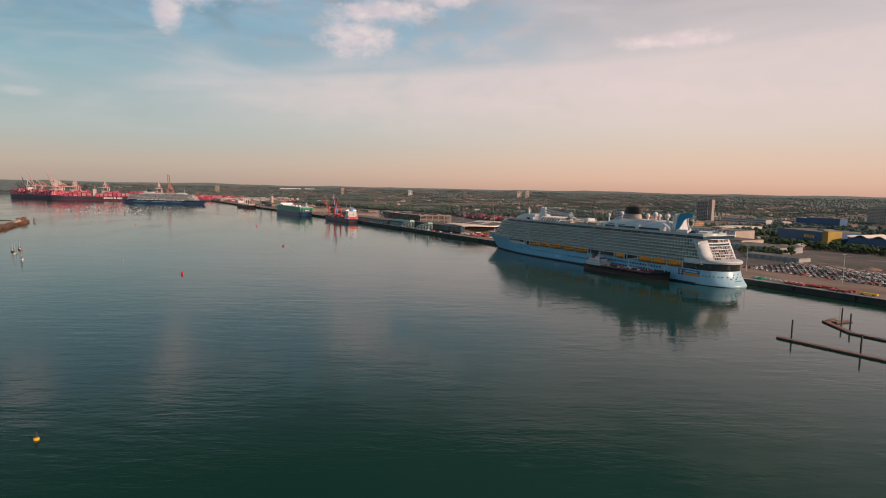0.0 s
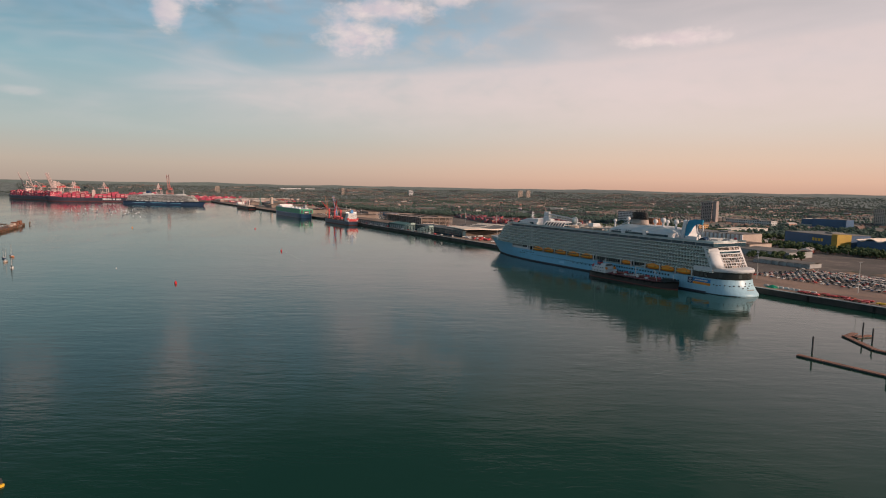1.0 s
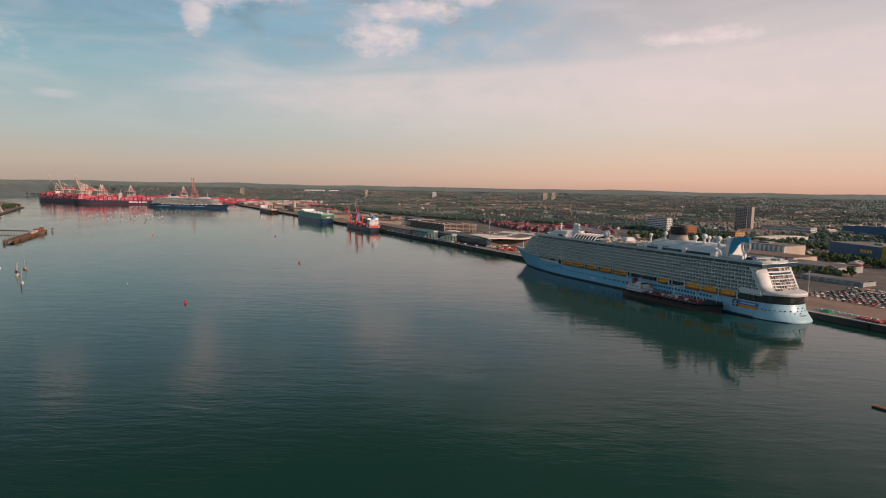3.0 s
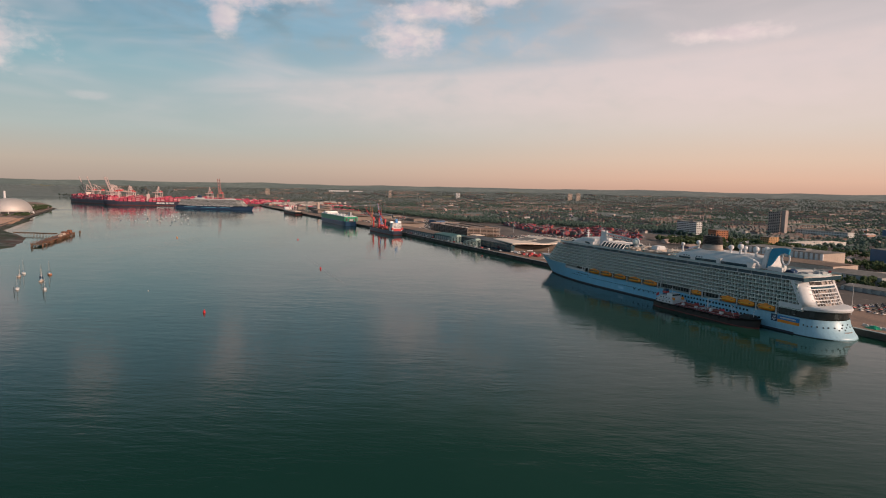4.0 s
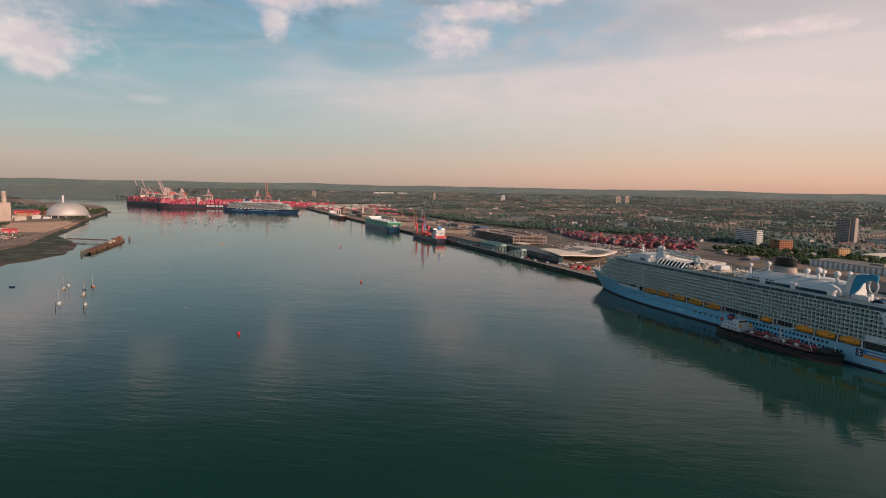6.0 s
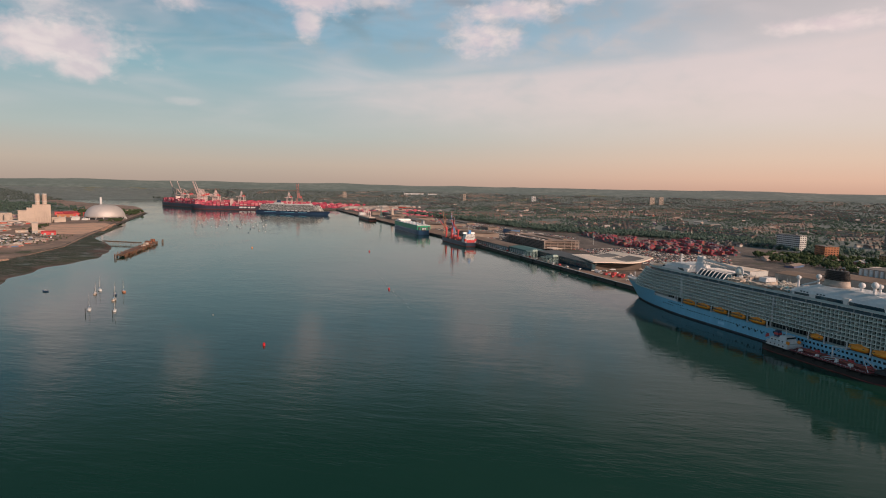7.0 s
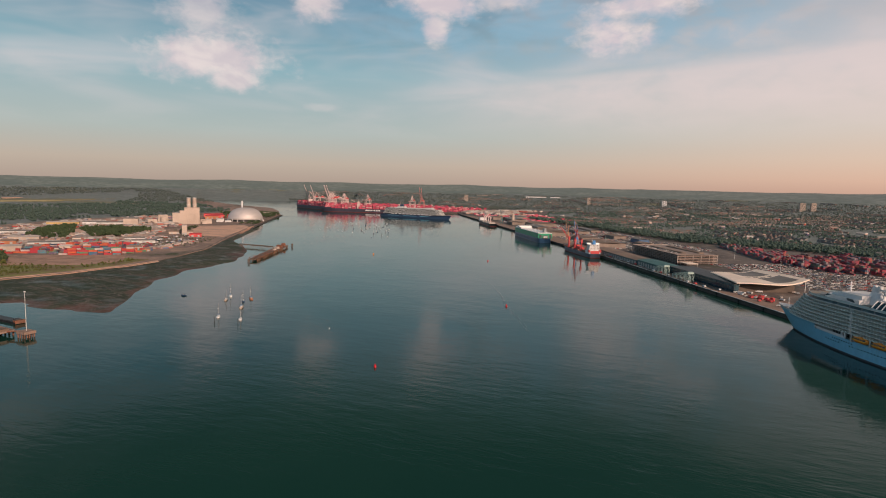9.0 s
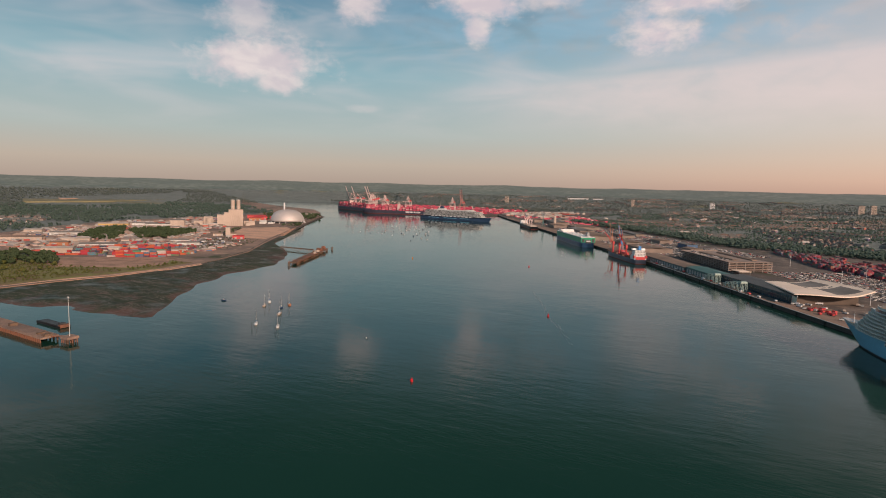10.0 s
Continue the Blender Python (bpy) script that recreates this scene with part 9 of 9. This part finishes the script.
def grow(name, label, outline, count, lo, hi, mat, seed, detail=1, clumps=4, thin=0.0, z=None, fine=1.0):
    r = np.random.default_rng(seed)
    p = sow(r, outline, count)
    if thin:
        keep = np.array([noise.noise(Vector((a * 0.006, b * 0.006, seed))) > thin - 0.5 for a, b in p])
        p = p[keep]
    p = p[~inside(p[:, 0], p[:, 1], OPEN_FIELDS)]
    base = np.array([ground_z(a, b) for a, b in p]) if z is None else np.full(len(p), z)
    return wood(name, p, r.uniform(lo, hi, len(p)), r, mat, label, detail, clumps, base, fine)


def docks(*pairs):
    return [tuple(dock(s, n).xy) for s, n in pairs]


grow("shore_scrub", "bright green bushes on the grass by the shore", [(-1190, 430), (-812, 425), (-796, 560), (-782, 625), (-850, 650), (-960, 640), (-1150, 590)], 620, 1.2, 3.4, SCRUB, 61, 1, 6, 0, 3.5)
grow("shore_scrub", "dense bright bushes above the beach", [(-900, 440), (-800, 440), (-785, 600), (-800, 660), (-880, 650), (-950, 600)], 800, 1.0, 2.8, SCRUB, 60, 1, 6, 0, 3.5)
grow("shore_scrub", "low green shrubs along the field edge", [(-800, 640), (-776, 640), (-772, 760), (-800, 765)], 60, 1.5, 3.5, SCRUB, 62, 2, 4, 0, 3.6)
grow("field_trees", "dark green trees behind the field", [(-960, 590), (-890, 640), (-985, 690), (-1090, 670), (-1120, 590)], 110, 7, 13, NEAR_LEAVES, 63, 1, 20, 0, 3.4, 0.62)
grow("field_trees", "scattered green trees on the rough grass", [(-1150, 470), (-860, 470), (-830, 600), (-900, 640), (-1130, 600)], 40, 4, 8, SCRUB, 163, 2, 8, 0, 3.4)
grow("yard_trees", "dark trees between the works", [(-1150, 950), (-1120, 1010), (-1190, 1130), (-1330, 1130), (-1330, 1050)], 260, 8, 14, NEAR_LEAVES, 64, 1, 20, 0, 3.2, 0.62)
grow("yard_trees", "dark trees between the works", [(-1150, 890), (-1260, 890), (-1450, 1060), (-1400, 1090), (-1220, 960)], 170, 8, 14, NEAR_LEAVES, 65, 1, 20, 0, 3.2, 0.62)
grow("yard_trees", "dark trees by the river bend", [(-1300, 1620), (-1420, 1870), (-1560, 1960), (-1640, 1800), (-1420, 1600)], 220, 8, 14, NEAR_LEAVES, 66, 1, 16, 0, 3.2, 0.62)
grow("bank_scrub", "low scrub on the made ground by the shore", [(-870, 940), (-945, 1090), (-1060, 1090), (-1010, 960), (-930, 880)], 150, 1.5, 3.5, NEAR_LEAVES, 91, 1, 12, 0, 3.2, 0.62)
grow("bank_trees", "small trees along the bank beside the dome", [(-1160, 1450), (-1290, 1630), (-1350, 1640), (-1345, 1600), (-1235, 1500), (-1220, 1440)], 110, 3.5, 8, NEAR_LEAVES, 92, 1, 14, 0, 3.2, 0.62)
grow("bank_trees", "small trees between the works and the sand field", [(-1075, 1105), (-1223, 1303), (-1240, 1300), (-1130, 1130)], 70, 3, 6, NEAR_LEAVES, 93, 1, 14, 0, 3.2, 0.62)
p = sow(rng, [(-1060, 1010), (-1150, 1110), (-1290, 1250), (-1330, 1230), (-1200, 1060), (-1100, 980)], 90)
houses("industrial_units", p, rng, "small works and stores behind the sand field", (11, 8, 4.5), np.full(len(p), 3.2), [UNIT_WALL, UNIT_ROOF])
p = sow(rng, [(-870, 880), (-935, 1040), (-960, 1030), (-900, 870)], 26)
houses("shore_sheds", p, rng, "small sheds and boats along the shore road", (7, 5, 3.4), np.full(len(p), 3.2), [UNIT_WALL, UNIT_ROOF])
west_near = [(-1450, 520), (-1480, 850), (-1600, 1050), (-1700, 1300), (-1650, 1600), (-1760, 1980), (-2400, 2400), (-2900, 2100), (-2900, 900), (-2100, 400)]
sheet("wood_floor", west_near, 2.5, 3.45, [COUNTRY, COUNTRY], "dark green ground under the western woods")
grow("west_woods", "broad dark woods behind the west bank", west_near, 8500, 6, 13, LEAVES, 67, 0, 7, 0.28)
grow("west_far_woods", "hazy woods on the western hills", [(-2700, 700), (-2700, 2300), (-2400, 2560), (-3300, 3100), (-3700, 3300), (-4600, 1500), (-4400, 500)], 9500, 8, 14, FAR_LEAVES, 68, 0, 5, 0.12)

suburb = docks((1130, 960), (1250, 1050), (1700, 800), (2350, 680), (3000, 900), (3300, 1600), (2600, 2700), (1500, 3000), (600, 2600), (480, 1750), (760, 1050))
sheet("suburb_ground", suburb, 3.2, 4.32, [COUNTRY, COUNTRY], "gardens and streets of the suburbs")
rng = np.random.default_rng(71)
p, facing = street_places(rng, suburb, 250)
houses("suburb_houses", p, rng, "rows of brick and rendered houses with brown roofs", (7.0, 7.5, 6.6), np.array([ground_z(a, b) for a, b in p]), None, 0.2, facing)
p = sow(rng, suburb, 120)
houses("suburb_blocks", p, rng, "larger pale blocks among the houses", (16, 11, 8), np.array([ground_z(a, b) for a, b in p]), [UNIT_WALL, UNIT_ROOF])
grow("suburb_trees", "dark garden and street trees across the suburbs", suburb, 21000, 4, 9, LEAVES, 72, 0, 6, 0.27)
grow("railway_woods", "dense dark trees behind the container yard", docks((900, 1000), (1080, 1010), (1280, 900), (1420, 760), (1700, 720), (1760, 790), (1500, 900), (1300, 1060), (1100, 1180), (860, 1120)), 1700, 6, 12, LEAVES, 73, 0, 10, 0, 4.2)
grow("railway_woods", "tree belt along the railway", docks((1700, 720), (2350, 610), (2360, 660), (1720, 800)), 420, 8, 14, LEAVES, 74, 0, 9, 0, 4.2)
grow("dock_trees", "green trees between the dock sheds", docks((330, 800), (560, 800), (560, 856), (330, 862)), 190, 6, 12, NEAR_LEAVES, 75, 1, 14, 0, 4.2, 0.62)
grow("dock_trees", "green trees between the dock sheds", docks((392, 655), (440, 650), (440, 690), (392, 700)), 26, 6, 11, NEAR_LEAVES, 76, 1, 18, 0, 4.2, 0.62)
grow("dock_trees", "green trees between the dock sheds", docks((560, 830), (900, 830), (900, 960), (720, 1000), (560, 960)), 420, 7, 13, NEAR_LEAVES, 77, 1, 16, 0.3, 4.2, 0.62)
grow("dock_trees", "green trees behind the big stores", docks((250, 990), (760, 990), (800, 1300), (500, 1700), (200, 1500)), 1300, 6, 12, LEAVES, 78, 0, 9, 0, 4.2)
grow("dock_trees", "single trees by the car lot", docks((430, 610), (470, 610), (470, 640), (430, 640)), 8, 7, 11, NEAR_LEAVES, 79, 1, 20, 0, 4.2, 0.62)
p = sow(rng, docks((560, 640), (900, 830), (880, 960), (520, 1000), (300, 960), (300, 700)), 46)
houses("dock_offices", p, rng, "low dock offices and sheds", (22, 12, 7), np.full(len(p), 4.2), [UNIT_WALL, UNIT_ROOF])
town = docks((100, 1300), (700, 1350), (480, 1750), (620, 2600), (0, 3200), (-400, 2200))
p = sow(rng, town, 700)
houses("town_houses", p, rng, "town houses and offices beyond the stores", (14, 10, 10), np.array([ground_z(a, b) for a, b in p]))
grow("town_trees", "trees among the town houses", town, 2800, 6, 12, LEAVES, 80, 0, 8)
north = docks((2400, 640), (2900, 700), (3000, 900), (2950, 500), (2700, 420))
p = sow(rng, north, 160)
houses("dock_end_buildings", p, rng, "works at the head of the docks", (20, 12, 9), np.full(len(p), 4.2), [UNIT_WALL, UNIT_ROOF])
ring = arc(3000, -36, 72, 14) + arc(4560, 72, -36, 14)
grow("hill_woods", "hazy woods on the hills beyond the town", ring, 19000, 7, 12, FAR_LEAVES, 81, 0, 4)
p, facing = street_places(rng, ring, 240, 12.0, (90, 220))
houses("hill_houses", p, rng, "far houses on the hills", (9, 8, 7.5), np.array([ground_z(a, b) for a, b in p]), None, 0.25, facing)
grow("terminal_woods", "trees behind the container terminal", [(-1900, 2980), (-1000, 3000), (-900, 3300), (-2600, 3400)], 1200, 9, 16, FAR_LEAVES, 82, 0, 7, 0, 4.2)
